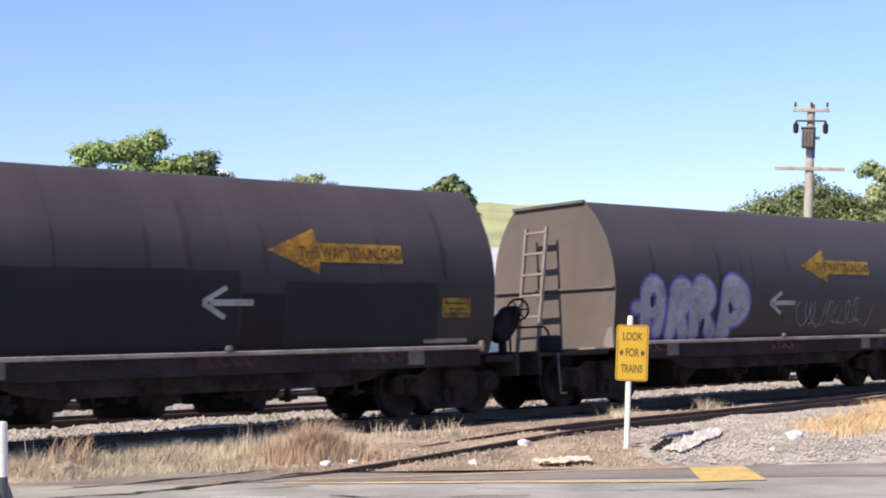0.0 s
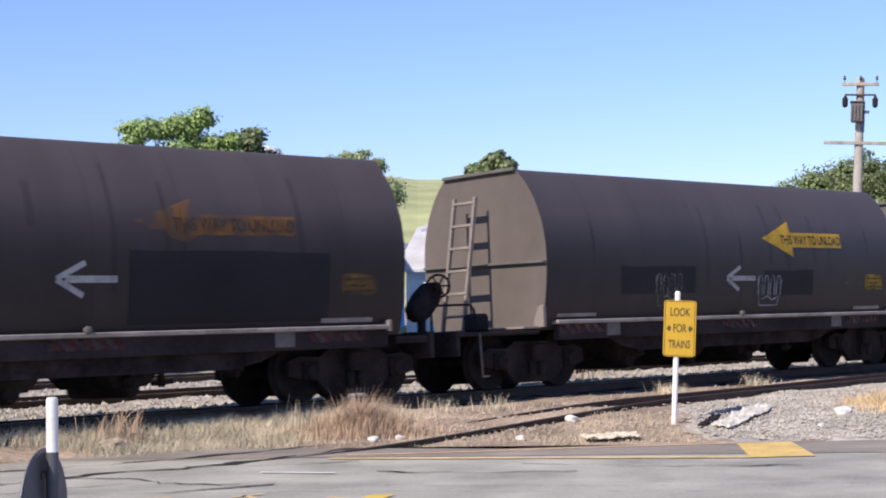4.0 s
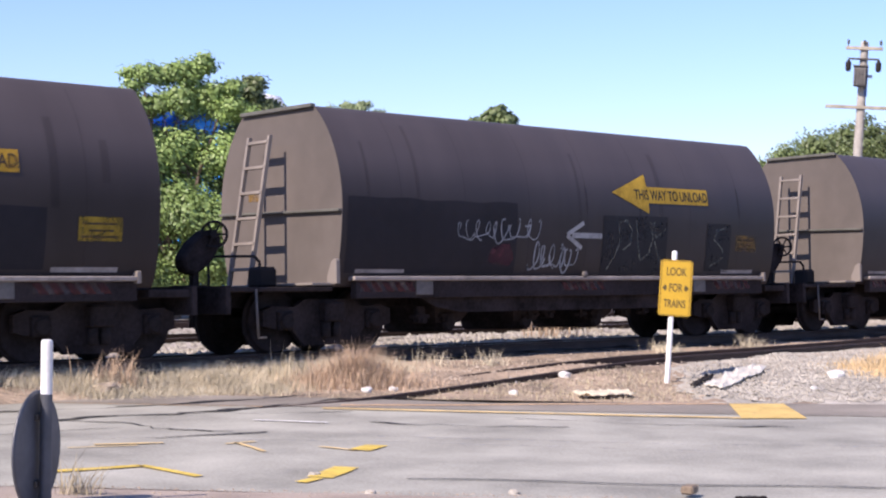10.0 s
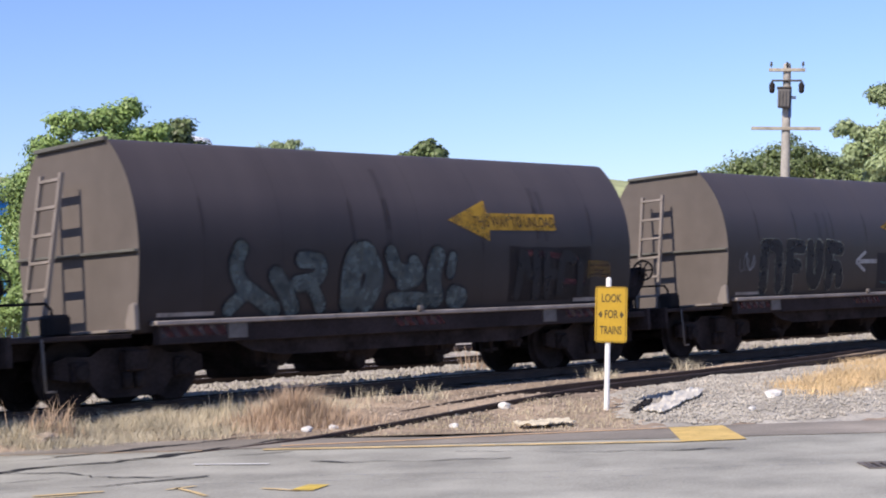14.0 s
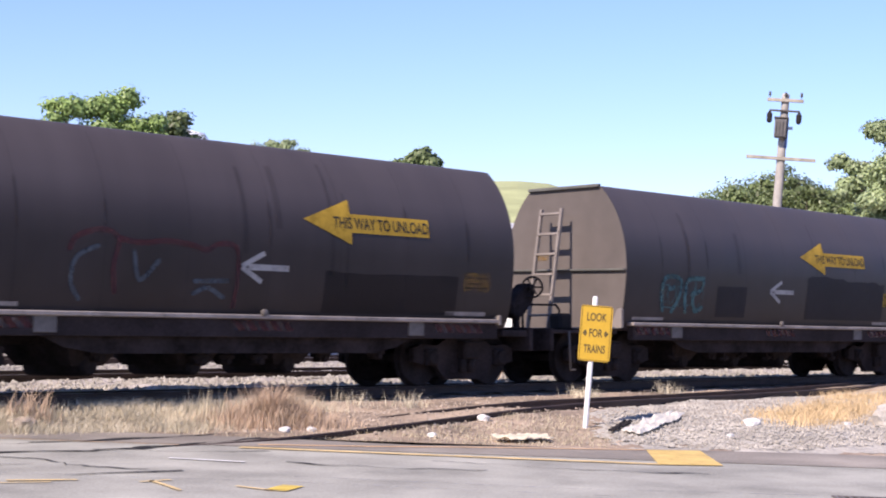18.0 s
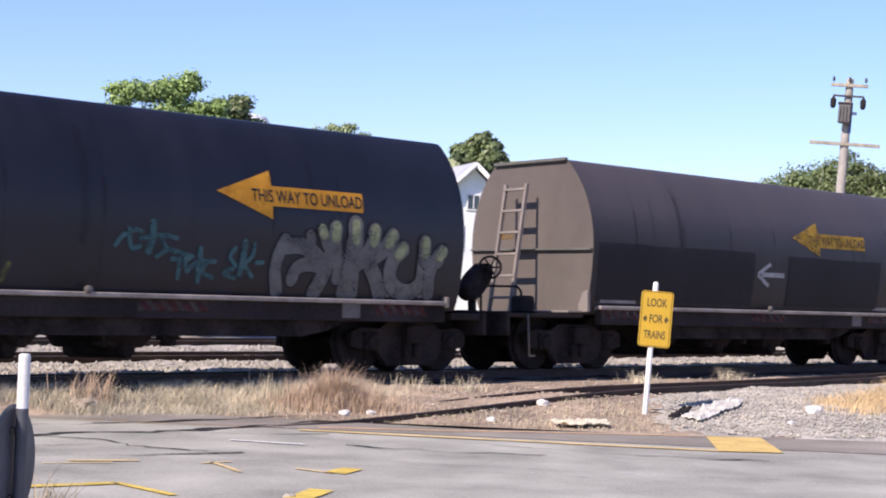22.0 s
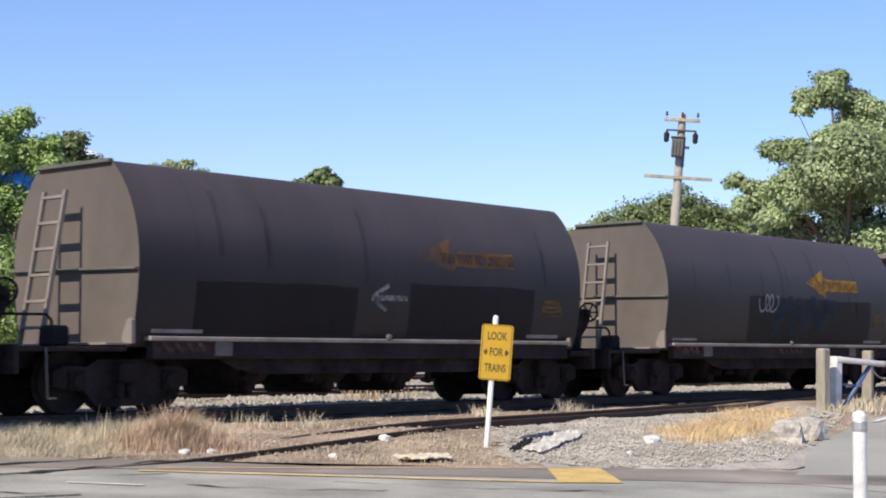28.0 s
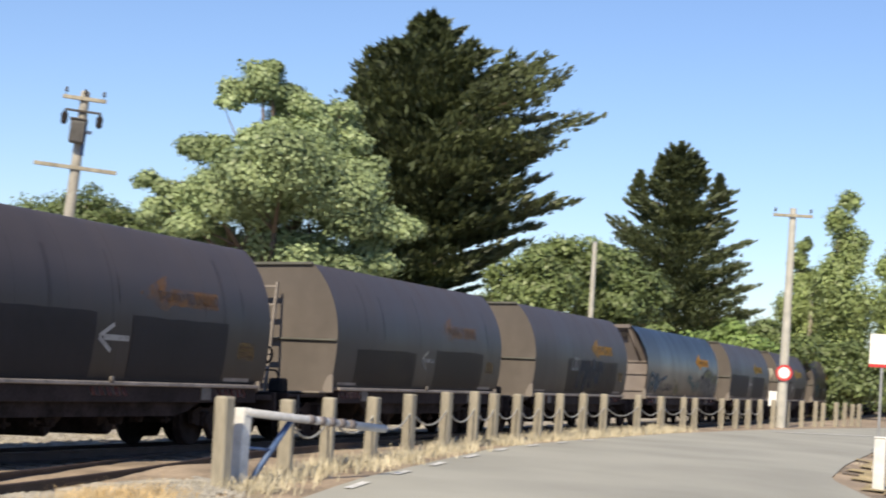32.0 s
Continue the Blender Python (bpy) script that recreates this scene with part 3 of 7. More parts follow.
    for i, pts in enumerate(([(8.9, 14.2), (9.3, 13.6), (9.2, 13.0), (9.7, 12.3)], [(7.3, 13.6), (8.3, 13.3), (9.2, 13.25)], [(10.3, 14.1), (10.9, 13.5), (11.9, 13.1)], [(11.2, 12.2), (11.7, 11.3), (12.5, 10.6)], [(8.0, 12.7), (8.8, 12.3), (10.0, 12.1)], [(12.6, 11.6), (13.3, 10.3), (14.2, 9.2)])):
        crack("crack", pts, 0.05, 0.14, 20 + 4 * i, "thin dark crack in worn asphalt")
    # iron drain grate in the gutter
    g = empty("drain_grate", Matrix.Translation((13.58, 7.18, 0.008)) @ pose(0, 0, 0, 0, 0, -48.4))
    st(g, "dark iron drain grate in the asphalt", "drain")
    part("frame", boxes((-0.36, 0.36, -0.24, -0.20, 0, 0.012), (-0.36, 0.36, 0.20, 0.24, 0, 0.012), (-0.36, -0.32, -0.20, 0.20, 0, 0.012), (0.32, 0.36, -0.20, 0.20, 0, 0.012)), "grey_plate", g)
    part("pit", boxes((-0.32, 0.32, -0.20, 0.20, -0.002, 0.002)), "black", g)
    for i in range(9):
        part("bar", boxes((-0.30 + 0.072 * i, -0.275 + 0.072 * i, -0.20, 0.20, 0.003, 0.011)), "grey_plate", g)
    line("tar_seam", [u2(-1.0 + 0.35 * i, 12.35 + 0.05 * math.sin(i * 0.9)) for i in range(14)], 0.035, "tar", "dark cracked seam in the asphalt")
    for pts, w in (([u2(-7, 14.9), u2(-4, 14.7), u2(-1.5, 14.75), u2(1.5, 14.5)], 0.035), ([u2(-1.5, 15.2), u2(1.2, 15.0), u2(5.5, 15.3)], 0.06)):
        line("patch_edge", pts, w, "white_line_faint", "faint pale scuff along the asphalt")
    # dashes along the fence
    for i in range(9):
        x = 26.6 + 2.45 * i
        q = [float(np.interp(x + d, [p[0] for p in ROAD_LEFT], [p[1] for p in ROAD_LEFT])) - 0.22 for d in (-0.45, 0.45)]
        bm = bmesh.new()
        bm.faces.new([bm.verts.new((x + d, y + e, gz(x + d, y + e) + 0.026)) for d, y, e in ((-0.45, q[0], -0.06), (0.45, q[1], -0.06), (0.45, q[1], 0.06), (-0.45, q[0], 0.06))])
        st(link_bm("edge_dash", bm, "white_line"), "short white painted edge dash", "road marking")
    bm = bmesh.new()
    prev = None
    for i in range(12):
        f = i / 11
        x, y = 66.2 + 4.6 * f, 12.9 - 3.2 * f
        pair = [bm.verts.new((x + 0.14, y + 0.2, gz(x, y) + 0.026)), bm.verts.new((x - 0.14, y - 0.2, gz(x, y) + 0.026))]
        if prev:
            bm.faces.new((prev[1], pair[1], pair[0], prev[0]))
        prev = pair
    st(link_bm("edge_line", bm, "white_line"), "white painted line on the side road", "road marking")


def bmesh_fix(ob):
    bm = bmesh.new()
    bm.from_mesh(ob.data)
    for f in bm.faces:
        if f.normal.z < 0:
            f.normal_flip()
    bm.to_mesh(ob.data)
    bm.free()


build_roads()
patch("gravel", [(16.4, 12.4), (18, 13.7), (21, 14.5), (24.5, 14.9), (27.5, 14.6), (28.4, 13.9), (26.8, 13.1), (22.6, 11.35), (21.0, 10.5), (19.2, 9.65), (17.4, 9.5), (15.7, 11.2)], "gravel", 0.16, 0.0, "loose pale grey gravel", "gravel", 0.014)
patch("ballast", [(-6, 18.75), (120, 18.75), (120, 30.5), (-6, 30.5)], "ballast", 0.45, 0.03, "pale grey railway ballast", "ballast", 0.05)
patch("verge", [(38.0, 6.6), (40.6, 7.5), (46, 7.9), (60, 8.35), (75, 7.8), (75, 3), (42, 2)], "drylawn", 0.4, 0.03, "dry straw-coloured grass verge", "grass", 0.02)


# the train's shadow on the ballast is put into this strip's dark colour
patch("track_bed", [(-8, 16.98), (110, 16.98), (110, 18.95), (-8, 18.95)], "bed", 0.3, 0.012, "dark oily track ballast with the train shadow in its colour", "ballast", 0.03)

# ---- railway ----
def rail_mesh(pts, parent):
    """A rail along points of its head's centre line."""
    prof = [(-0.065, -0.15), (-0.065, -0.138), (-0.012, -0.12), (-0.012, -0.035), (-0.034, -0.028), (-0.034, -0.003), (-0.028, 0), (0.028, 0), (0.034, -0.003), (0.034, -0.028), (0.012, -0.035), (0.012, -0.12), (0.065, -0.138), (0.065, -0.15)]
    bm = bmesh.new()
    rings = []
    for i, p in enumerate(pts):
        a, b = Vector(pts[max(0, i - 1)]), Vector(pts[min(len(pts) - 1, i + 1)])
        d = (b - a).normalized()
        n = Vector((-d.y, d.x, 0))
        rings.append([bm.verts.new(Vector(p) + n * q + Vector((0, 0, h))) for q, h in prof])
    for r0, r1 in zip(rings, rings[1:]):
        for i in range(len(prof)):
            j = (i + 1) % len(prof)
            bm.faces.new((r0[i], r1[i], r1[j], r0[j]))
    o = part("rail", bm, "rail", parent)
    o.data.materials.append(M["railhead"])
    for p in o.data.polygons:
        if p.normal.z > 0.9 and max(o.data.vertices[v].co.z for v in p.vertices) > 0:
            if all(abs(o.data.vertices[v].co.z - pts[0][2]) < 10 for v in p.vertices) and p.index % len(prof) == 6:
                p.material_index = 1
    return o


def track(name, label, centre, x0, x1, bright=True, sleepers=0.62, smax=95):
    """Two rails on sleepers; centre(x) gives the middle of the track at rail height."""
    t = empty(name)
    tagged(t, label, "railway track", kind="structure")
    xs = [x0 + (x1 - x0) * i / 60 for i in range(61)]
    for side in (-0.5335, 0.5335):
        o = rail_mesh([(x, centre(x)[0] + side, centre(x)[1] - side * centre(x)[2]) for x in xs], t)
        if not bright:
            o.data.materials[1] = M["rail"]
    me = None
    x = max(x0, 2)
    while x < min(x1, smax):
        if me is None:
            bm = boxes((-0.11, 0.11, -1.05, 1.05, -0.27, -0.145), bevel=0.012)
            s = part("sleeper", bm, "sleeper", t)
            me = s.data
        else:
            s = new("sleeper", me)
            s.parent = t
        y, z, c = centre(x)
        s.matrix_basis = pose(x, y, z, math.degrees(-math.atan(c)), 0, random.uniform(-1.5, 1.5))
        x += sleepers
    return t


def siding(x):
    y = 14.62 + 0.10 * smooth(12, 18, x) + 0.0065 * max(0, x - 15) ** 2 if x < 33 else 14.72 + 2.106 + (x - 33) * 0.1
    y = min(y, YC)
    return (y, -0.018 + 0.288 * smooth(11.2, 19.5, x), 0.05)


track("main_track", "railway track with worn bright rails under the train", lambda x: (YC, RAIL, math.tan(radians(2.64))), -80, 260, True, 0.62, 75)
track("siding_track", "rusty siding track half buried in soil", siding, 11.3, 46, False, 0.7, 40)
track("back_track", "second railway track on pale ballast", lambda x: (21.85, 0.33, 0), -60, 240, True, 0.7, 70)
track("far_track", "third railway track on pale ballast", lambda x: (26.4, 0.33, 0), -60, 240, True, 0.75, 60)

# ---- train ----
P, EX = 12.844, 2.44
PROF = [(0.86, 1.07), (0.99, 1.13), (1.2, 1.19), (1.5, 1.24), (1.8, 1.27), (2.0, 1.275), (2.2, 1.262), (2.4, 1.23), (2.6, 1.175), (2.8, 1.095), (2.95, 1.015), (3.1, 0.915), (3.22, 0.815), (3.28, 0.75)]


def finer(pts, n=5):
    """A smooth run through a few points."""
    out = []
    for i in range(len(pts) - 1):
        p = [Vector(pts[min(len(pts) - 1, max(0, i + j))]) for j in (-1, 0, 1, 2)]
        for q in range(n):
            t = q / n
            out.append(tuple(0.5 * (2 * p[1] + (p[2] - p[0]) * t + (2 * p[0] - 5 * p[1] + 4 * p[2] - p[3]) * t * t + (3 * p[1] - p[0] - 3 * p[2] + p[3]) * t ** 3)))
    return out + [tuple(pts[-1])]


PROF = [(z, w * 1.013) for z, w in finer(PROF)]


def half(z):
    for (z0, w0), (z1, w1) in zip(PROF, PROF[1:]):
        if z <= z1:
            return w0 + (w1 - w0) * (z - z0) / (z1 - z0)
    return PROF[-1][1]


def ring_of(inset=0.0):
    right = [(w - inset, z) for z, w in PROF]
    return [(-y, z) for y, z in right] + [(-0.66, 3.305 - inset), (0.66, 3.305 - inset)] + [(y, z) for y, z in right[::-1]]


def shell(x0, x1, inset=0.0):
    bm = bmesh.new()
    n = max(2, int((x1 - x0) / 1.2))
    rings = [[bm.verts.new((x0 + (x1 - x0) * i / n, y, z)) for y, z in ring_of(inset)] for i in range(n + 1)]
    for a, b in zip(rings, rings[1:]):
        for i in range(len(a)):
            j = (i + 1) % len(a)
            bm.faces.new((a[j], a[i], b[i], b[j])).smooth = True
    return bm, rings


def on_side(x, z, off):
    return (x, -(half(z) + off), z)


def fill(xs, lo, hi, off=0.004, rows=12):
    """Paint on the curved side: columns along x between two edges."""
    bm = bmesh.new()
    prev = None
    for x in xs:
        col = [bm.verts.new(on_side(x, lo(x) + (hi(x) - lo(x)) * i / rows, off)) for i in range(rows + 1)]
        if prev:
            for i in range(rows):
                bm.faces.new((prev[i], col[i], col[i + 1], prev[i + 1]))
        prev = col
    return bm


def steps(a, b, n):
    return [a + (b - a) * i / n for i in range(n + 1)]


def stroke(bm, pts, w, off=0.006, closed=False):
    """A brush stroke on the curved side through (x, z) points."""
    n = len(pts)
    pairs = []
    for i, p in enumerate(pts):
        a = pts[i - 1] if closed or i else p
        b = pts[(i + 1) % n] if closed or i < n - 1 else p
        d = Vector((b[0] - a[0], b[1] - a[1]))
        d = d.normalized() if d.length > 1e-6 else Vector((1, 0))
        q = Vector((-d.y, d.x)) * w / 2
        pairs.append([bm.verts.new(on_side(p[0] + s * q.x, min(3.2, max(0.9, p[1] + s * q.y)), off)) for s in (-1, 1)])
    for i in range(n if closed else n - 1):
        a, b = pairs[i], pairs[(i + 1) % n]
        f = bm.faces.new((a[0], b[0], b[1], a[1]))
        if f.normal.length == 0:
            f.normal_update()
        if f.normal.y > 0:
            f.normal_flip()
    return bm


def blob(cx, cz, rx, rz, seed, power=2.6):
    """A closed, swollen outline."""
    rnd = random.Random(seed)
    ph, am = rnd.uniform(0, 6.28), rnd.uniform(0.06, 0.16)
    out = []
    for i in range(28):
        a = 2 * math.pi * i / 28
        c, s = math.cos(a), math.sin(a)
        k = 1 + am * math.sin(3 * a + ph) + 0.5 * am * math.sin(5 * a + 2 * ph)
        out.append((cx + rx * k * math.copysign(abs(c) ** (2 / power), c), cz + rz * k * math.copysign(abs(s) ** (2 / power), s)))
    return out


def blob_fill(bm, ring, off):
    cx, cz = sum(p[0] for p in ring) / len(ring), sum(p[1] for p in ring) / len(ring)
    prev = None
    for f in (0.02, 0.25, 0.5, 0.75, 1.0):
        row = [bm.verts.new(on_side(cx + (x - cx) * f, cz + (z - cz) * f, off)) for x, z in ring]
        if prev:
            for i in range(len(row)):
                j = (i + 1) % len(row)
                bm.faces.new((prev[i], row[i], row[j], prev[j]))
        else:
            bm.faces.new(row)
        prev = row
    return bm


def fat(bm, pts, w, off):
    """A thick sprayed stroke with round ends, glided through (x, z) points."""
    line = []
    n = len(pts)
    for i in range(n - 1):
        a, b, c, d = (Vector(pts[max(0, min(n - 1, i + q))]) for q in (-1, 0, 1, 2))
        for j in range(5):
            f = j / 5
            line.append(0.5 * (2 * b + (c - a) * f + (2 * a - 5 * b + 4 * c - d) * f * f + (3 * b - a - 3 * c + d) * f ** 3))
    line.append(Vector(pts[-1]))
    head, tail = (line[0] - line[1]).normalized(), (line[-1] - line[-2]).normalized()
    caps = (0.98, 0.85, 0.6, 0.3)
    run = [(line[0] + head * w / 2 * c, math.sqrt(1 - c * c)) for c in caps] + [(p, 1) for p in line] + [(line[-1] + tail * w / 2 * c, math.sqrt(1 - c * c)) for c in reversed(caps)]
    prev = None
    for i, (p, k) in enumerate(run):
        d = (run[min(i + 1, len(run) - 1)][0] - run[max(0, i - 1)][0]).normalized()
        q = Vector((-d.y, d.x)) * w / 2 * k
        row = [bm.verts.new(on_side(p.x + g * q.x, min(3.2, max(0.93, p.y + g * q.y)), off)) for g in (-1, -0.33, 0.33, 1)]
        if prev:
            for a, b in zip(range(3), range(1, 4)):
                bm.faces.new((prev[a], row[a], row[b], prev[b]))
        prev = row
    return bm


def sprayed(w, x0, x1, z0, z1, letters, fillm, linem, label, width, edge=0.03, lift=0.0072):
    """Sprayed letters of thick strokes given within a unit box, each outlined over the one before."""
    for i, strokes in enumerate(letters):
        for j, item in enumerate(strokes):
            k, pts = (item[0], item[1:]) if isinstance(item[0], float) else (1.0, item)
            pts = [(x0 + (x1 - x0) * u, z0 + (z1 - z0) * v) for u, v in pts]
            off = lift + 0.0016 * i + 0.0003 * j
            if linem:
                part("sprayed_outline", fat(bmesh.new(), pts, width * k + 2 * edge, off), linem, w)
            part("sprayed_stroke", fat(bmesh.new(), pts, width * k, off + 0.0016), fillm, w, label)


def scribble(w, x0, x1, z0, z1, n, seed, mt, label, lw=0.035):
    """Looping sprayed strokes."""
    rnd = random.Random(seed)
    dx = (x1 - x0) / n
    for i in range(n):
        pts = []
        a0, k, q = rnd.uniform(0, 6.28), rnd.uniform(0.7, 1.5), rnd.uniform(0.5, 1.1)
        lo, hi = rnd.uniform(0, 0.25), rnd.uniform(0.75, 1)
        for j in range(26):
            f = j / 25
            s = lo + (hi - lo) * (0.5 + 0.5 * math.sin(a0 + k * 7.5 * f))
            pts.append((x0 + dx * (i - 0.2 + 1.3 * f) + q * dx * math.sin(a0 + 1.3 + k * 7.5 * f) * 0.55, z0 + (z1 - z0) * (s + 0.06 * math.sin(3 * a0 + 19 * f))))
        part("sprayed_stroke", stroke(bmesh.new(), pts, lw * rnd.uniform(0.5, 0.9), 0.009 + 0.0004 * i), mt, w, label)


def crown_mark(w, x, z, mt):
    lines = [[(x - 0.35, z + 0.25), (x - 0.27, z - 0.22), (x + 0.27, z - 0.22), (x + 0.36, z + 0.22)], [(x - 0.2, z - 0.12), (x - 0.05, z - 0.06), (x + 0.1, z - 0.13), (x + 0.24, z - 0.08)]]
    for i in range(4):
        c = x - 0.27 + 0.18 * i
        lines.append([(c - 0.06, z - 0.05), (c - 0.055, z + 0.2), (c - 0.03, z + 0.28), (c + 0.03, z + 0.28), (c + 0.055, z + 0.2), (c + 0.06, z - 0.05)])
    for i, pts in enumerate(lines):
        part("sprayed_stroke", stroke(bmesh.new(), pts, 0.024, 0.009 + 0.0004 * i), mt, w, "thin white line of a sprayed crown")


def text_mesh(text, size, name):
    cu = bpy.data.curves.new(name, "FONT")
    cu.body, cu.size, cu.align_x, cu.align_y, cu.offset = text, size, "CENTER", "CENTER", 0.018 * size
    tmp = new(name, cu)
    bpy.context.view_layer.update()
    me = bpy.data.meshes.new_from_object(tmp.evaluated_get(bpy.context.evaluated_depsgraph_get()))
    bpy.data.objects.remove(tmp)
    return me


def side_text(text, cx, cz, width, height, off):
    """Lettering bent onto the wagon's side."""
    me = text_mesh(text, 1.0, "lettering")
    co = np.array([v.co[:] for v in me.vertices])
    w, h = co[:, 0].max() - co[:, 0].min(), co[:, 1].max() - co[:, 1].min()
    mx, my = (co[:, 0].max() + co[:, 0].min()) / 2, (co[:, 1].max() + co[:, 1].min()) / 2
    for v in me.vertices:
        v.co = on_side(cx + (v.co.x - mx) * width / w, cz + (v.co.y - my) * height / h, off)
    return me


LETTERS = side_text("THIS WAY TO UNLOAD", 7.08, 2.28, 1.9, 0.165, 0.0115)


def lathe_one(prof, seg, axis):
    return lathe(bmesh.new(), prof, seg, axis)


def make_meshes():
    """Meshes that all the wagons share."""
    d = {}

    def keep(name, bm, mt):
        me = bpy.data.meshes.new(name)
        bm.to_mesh(me)
        bm.free()
        me.materials.append(M[mt])
        d[name] = me

    keep("wheelset", lathe_one([(0.07, -0.78), (0.07, -0.60), (0.40, -0.60), (0.42, -0.585), (0.425, -0.52), (0.45, -0.50), (0.45, -0.475), (0.36, -0.47), (0.33, -0.50), (0.18, -0.51), (0.13, -0.45), (0.075, -0.42), (0.075, 0.42), (0.13, 0.45), (0.18, 0.51), (0.33, 0.50), (0.36, 0.47), (0.45, 0.475), (0.45, 0.50), (0.425, 0.52), (0.42, 0.585), (0.40, 0.60), (0.07, 0.60), (0.07, 0.78)], 22, "Y"), "wheel")
    # cast side frame
    out = [(-1.12, 0.36), (-1.12, 0.56), (-0.95, 0.62), (-0.6, 0.60), (-0.42, 0.70), (0.42, 0.70), (0.6, 0.60), (0.95, 0.62), (1.12, 0.56), (1.12, 0.36), (0.95, 0.32), (0.66, 0.34), (0.44, 0.09), (-0.44, 0.09), (-0.66, 0.34), (-0.95, 0.32)]
    for nm, y in (("side_frame_near", -0.80), ("side_frame_far", 0.70)):
        bm = bmesh.new()
        f = bm.faces.new([bm.verts.new((x, y, z)) for x, z in out])
        ext = bmesh.ops.extrude_face_region(bm, geom=[f])
        bmesh.ops.translate(bm, verts=[g for g in ext["geom"] if isinstance(g, bmesh.types.BMVert)], vec=(0, 0.10, 0))
        bmesh.ops.recalc_face_normals(bm, faces=bm.faces)
        keep(nm, bm, "underframe")
    keep("bolster", boxes((-0.17, 0.17, -0.95, 0.95, 0.40, 0.66), bevel=0.02), "underframe")
    bm = bmesh.new()
    for i in (-0.09, 0.09):
        tube(bm, (i, -0.84, 0.20), (i, -0.84, 0.42), 0.065, seg=8)
    keep("spring", bm, "wheel")
    keep("axle_box", boxes((-0.13, 0.13, -0.86, -0.78, 0.30, 0.55), bevel=0.02), "underframe")
    keep("bearing_cap", lathe_one([(0.09, -0.90), (0.11, -0.88), (0.11, -0.85)], 12, "Y"), "wheel")
    # brake beam and shoes between the wheels
    keep("brake_beam", boxes((-0.33, -0.26, -0.7, 0.7, 0.25, 0.42), (0.26, 0.33, -0.7, 0.7, 0.25, 0.42)), "underframe")
    # ladder: stiles lean away from the end wall towards the platform
    bm = bmesh.new()
    top, foot = Vector((-0.28, 0, 2.93)), Vector((-0.68, 0, 0.86))
    for y in (-0.16, 0.28):
        a, b = top + Vector((0, y, 0)), foot + Vector((0, y, 0))
        dz = Vector((0, 0.022, 0))
        dx = Vector((0.03, 0, 0))
        vs = [bm.verts.new(p) for p in (a - dz - dx, a + dz - dx, a + dz + dx, a - dz + dx, b - dz - dx, b + dz - dx, b + dz + dx, b - dz + dx)]
        for f in ((0, 1, 2, 3), (7, 6, 5, 4), (4, 5, 1, 0), (5, 6, 2, 1), (6, 7, 3, 2), (7, 4, 0, 3)):
            bm.faces.new([vs[i] for i in f])
    bmesh.ops.recalc_face_normals(bm, faces=bm.faces)
    keep("stile", bm, "ladder_paint")
    keep("rung", boxes((-0.045, 0.045, -0.16, 0.28, -0.02, 0.02), bevel=0.004), "ladder_paint")
    # spoked handbrake wheel
    bm = bmesh.new()
    R, q = 0.165, 20
    ring = [Vector((0, R * math.cos(2 * math.pi * i / q), R * math.sin(2 * math.pi * i / q))) for i in range(q + 1)]
    path_tube(bm, ring, 0.02, 6)
    for i in range(6):
        a = math.pi * i / 3
        tube(bm, (0, 0, 0), (0, R * math.cos(a), R * math.sin(a)), 0.014, seg=6)
    lathe(bm, [(0.045, -0.04), (0.045, 0.04)], 10, "X")
    keep("brake_wheel", bm, "black")
    # the dark housing of the brake gear
    bm = bmesh.new()
    f = bm.faces.new([bm.verts.new((x, -0.16, z)) for x, z in ((-0.40, 0.24), (-0.44, 0.40), (-0.28, 0.60), (-0.06, 0.76), (0.10, 0.77), (0.18, 0.64), (0.10, 0.46), (-0.08, 0.28), (-0.24, 0.18))])
    ext = bmesh.ops.extrude_face_region(bm, geom=[f])
    bmesh.ops.translate(bm, verts=[g for g in ext["geom"] if isinstance(g, bmesh.types.BMVert)], vec=(0, 0.24, 0))
    bmesh.ops.recalc_face_normals(bm, faces=bm.faces)
    bmesh.ops.bevel(bm, geom=bm.edges[:], offset=0.03, segments=1, affect="EDGES")
    keep("brake_housing", bm, "underframe")
    bm = bmesh.new()
    path_tube(bm, [(0, -0.35, 0), (0, -0.35, 0.5), (0, -0.28, 0.58), (0, 0.28, 0.58), (0, 0.35, 0.5), (0, 0.35, 0)], 0.02, 6)
    keep("handrail", bm, "black")
    bm = bmesh.new()
    path_tube(bm, [(0, 0, 0.62), (0.03, 0, 0.0), (0.16, 0, 0.0)], 0.016, 6)
    keep("step_stirrup", bm, "grey_plate")
    bm = boxes((-0.22, 0.22, -0.09, 0.09, -0.11, 0.11), (0.18, 0.34, -0.14, 0.14, -0.15, 0.15), bevel=0.02)
    keep("coupler", bm, "wheel")
    bm = bmesh.new()
    path_tube(bm, [(0, 0, 0.0), (0.08, 0, -0.22), (0.22, 0, -0.36), (0.4, 0, -0.42)], 0.024, 6)
    keep("brake_hose", bm, "black")
    bm = bmesh.new()
    f = bm.faces.new([bm.verts.new((0.0, y, z)) for y, z in ((0, 0), (0.19, 0), (0.19, 0.1), (0.1, 0.30), (0.03, 0.33), (0, 0.3))])
    ext = bmesh.ops.extrude_face_region(bm, geom=[f])
    bmesh.ops.translate(bm, verts=[g for g in ext["geom"] if isinstance(g, bmesh.types.BMVert)], vec=(0.06, 0, 0))
    bmesh.ops.recalc_face_normals(bm, faces=bm.faces)
    keep("corner_bracket", bm, "ladder_paint")
    # outlet hopper under the floor
    bm = bmesh.new()
    a = [bm.verts.new(p) for p in ((-0.62, -0.95, 0.9), (0.62, -0.95, 0.9), (0.62, 0.95, 0.9), (-0.62, 0.95, 0.9))]
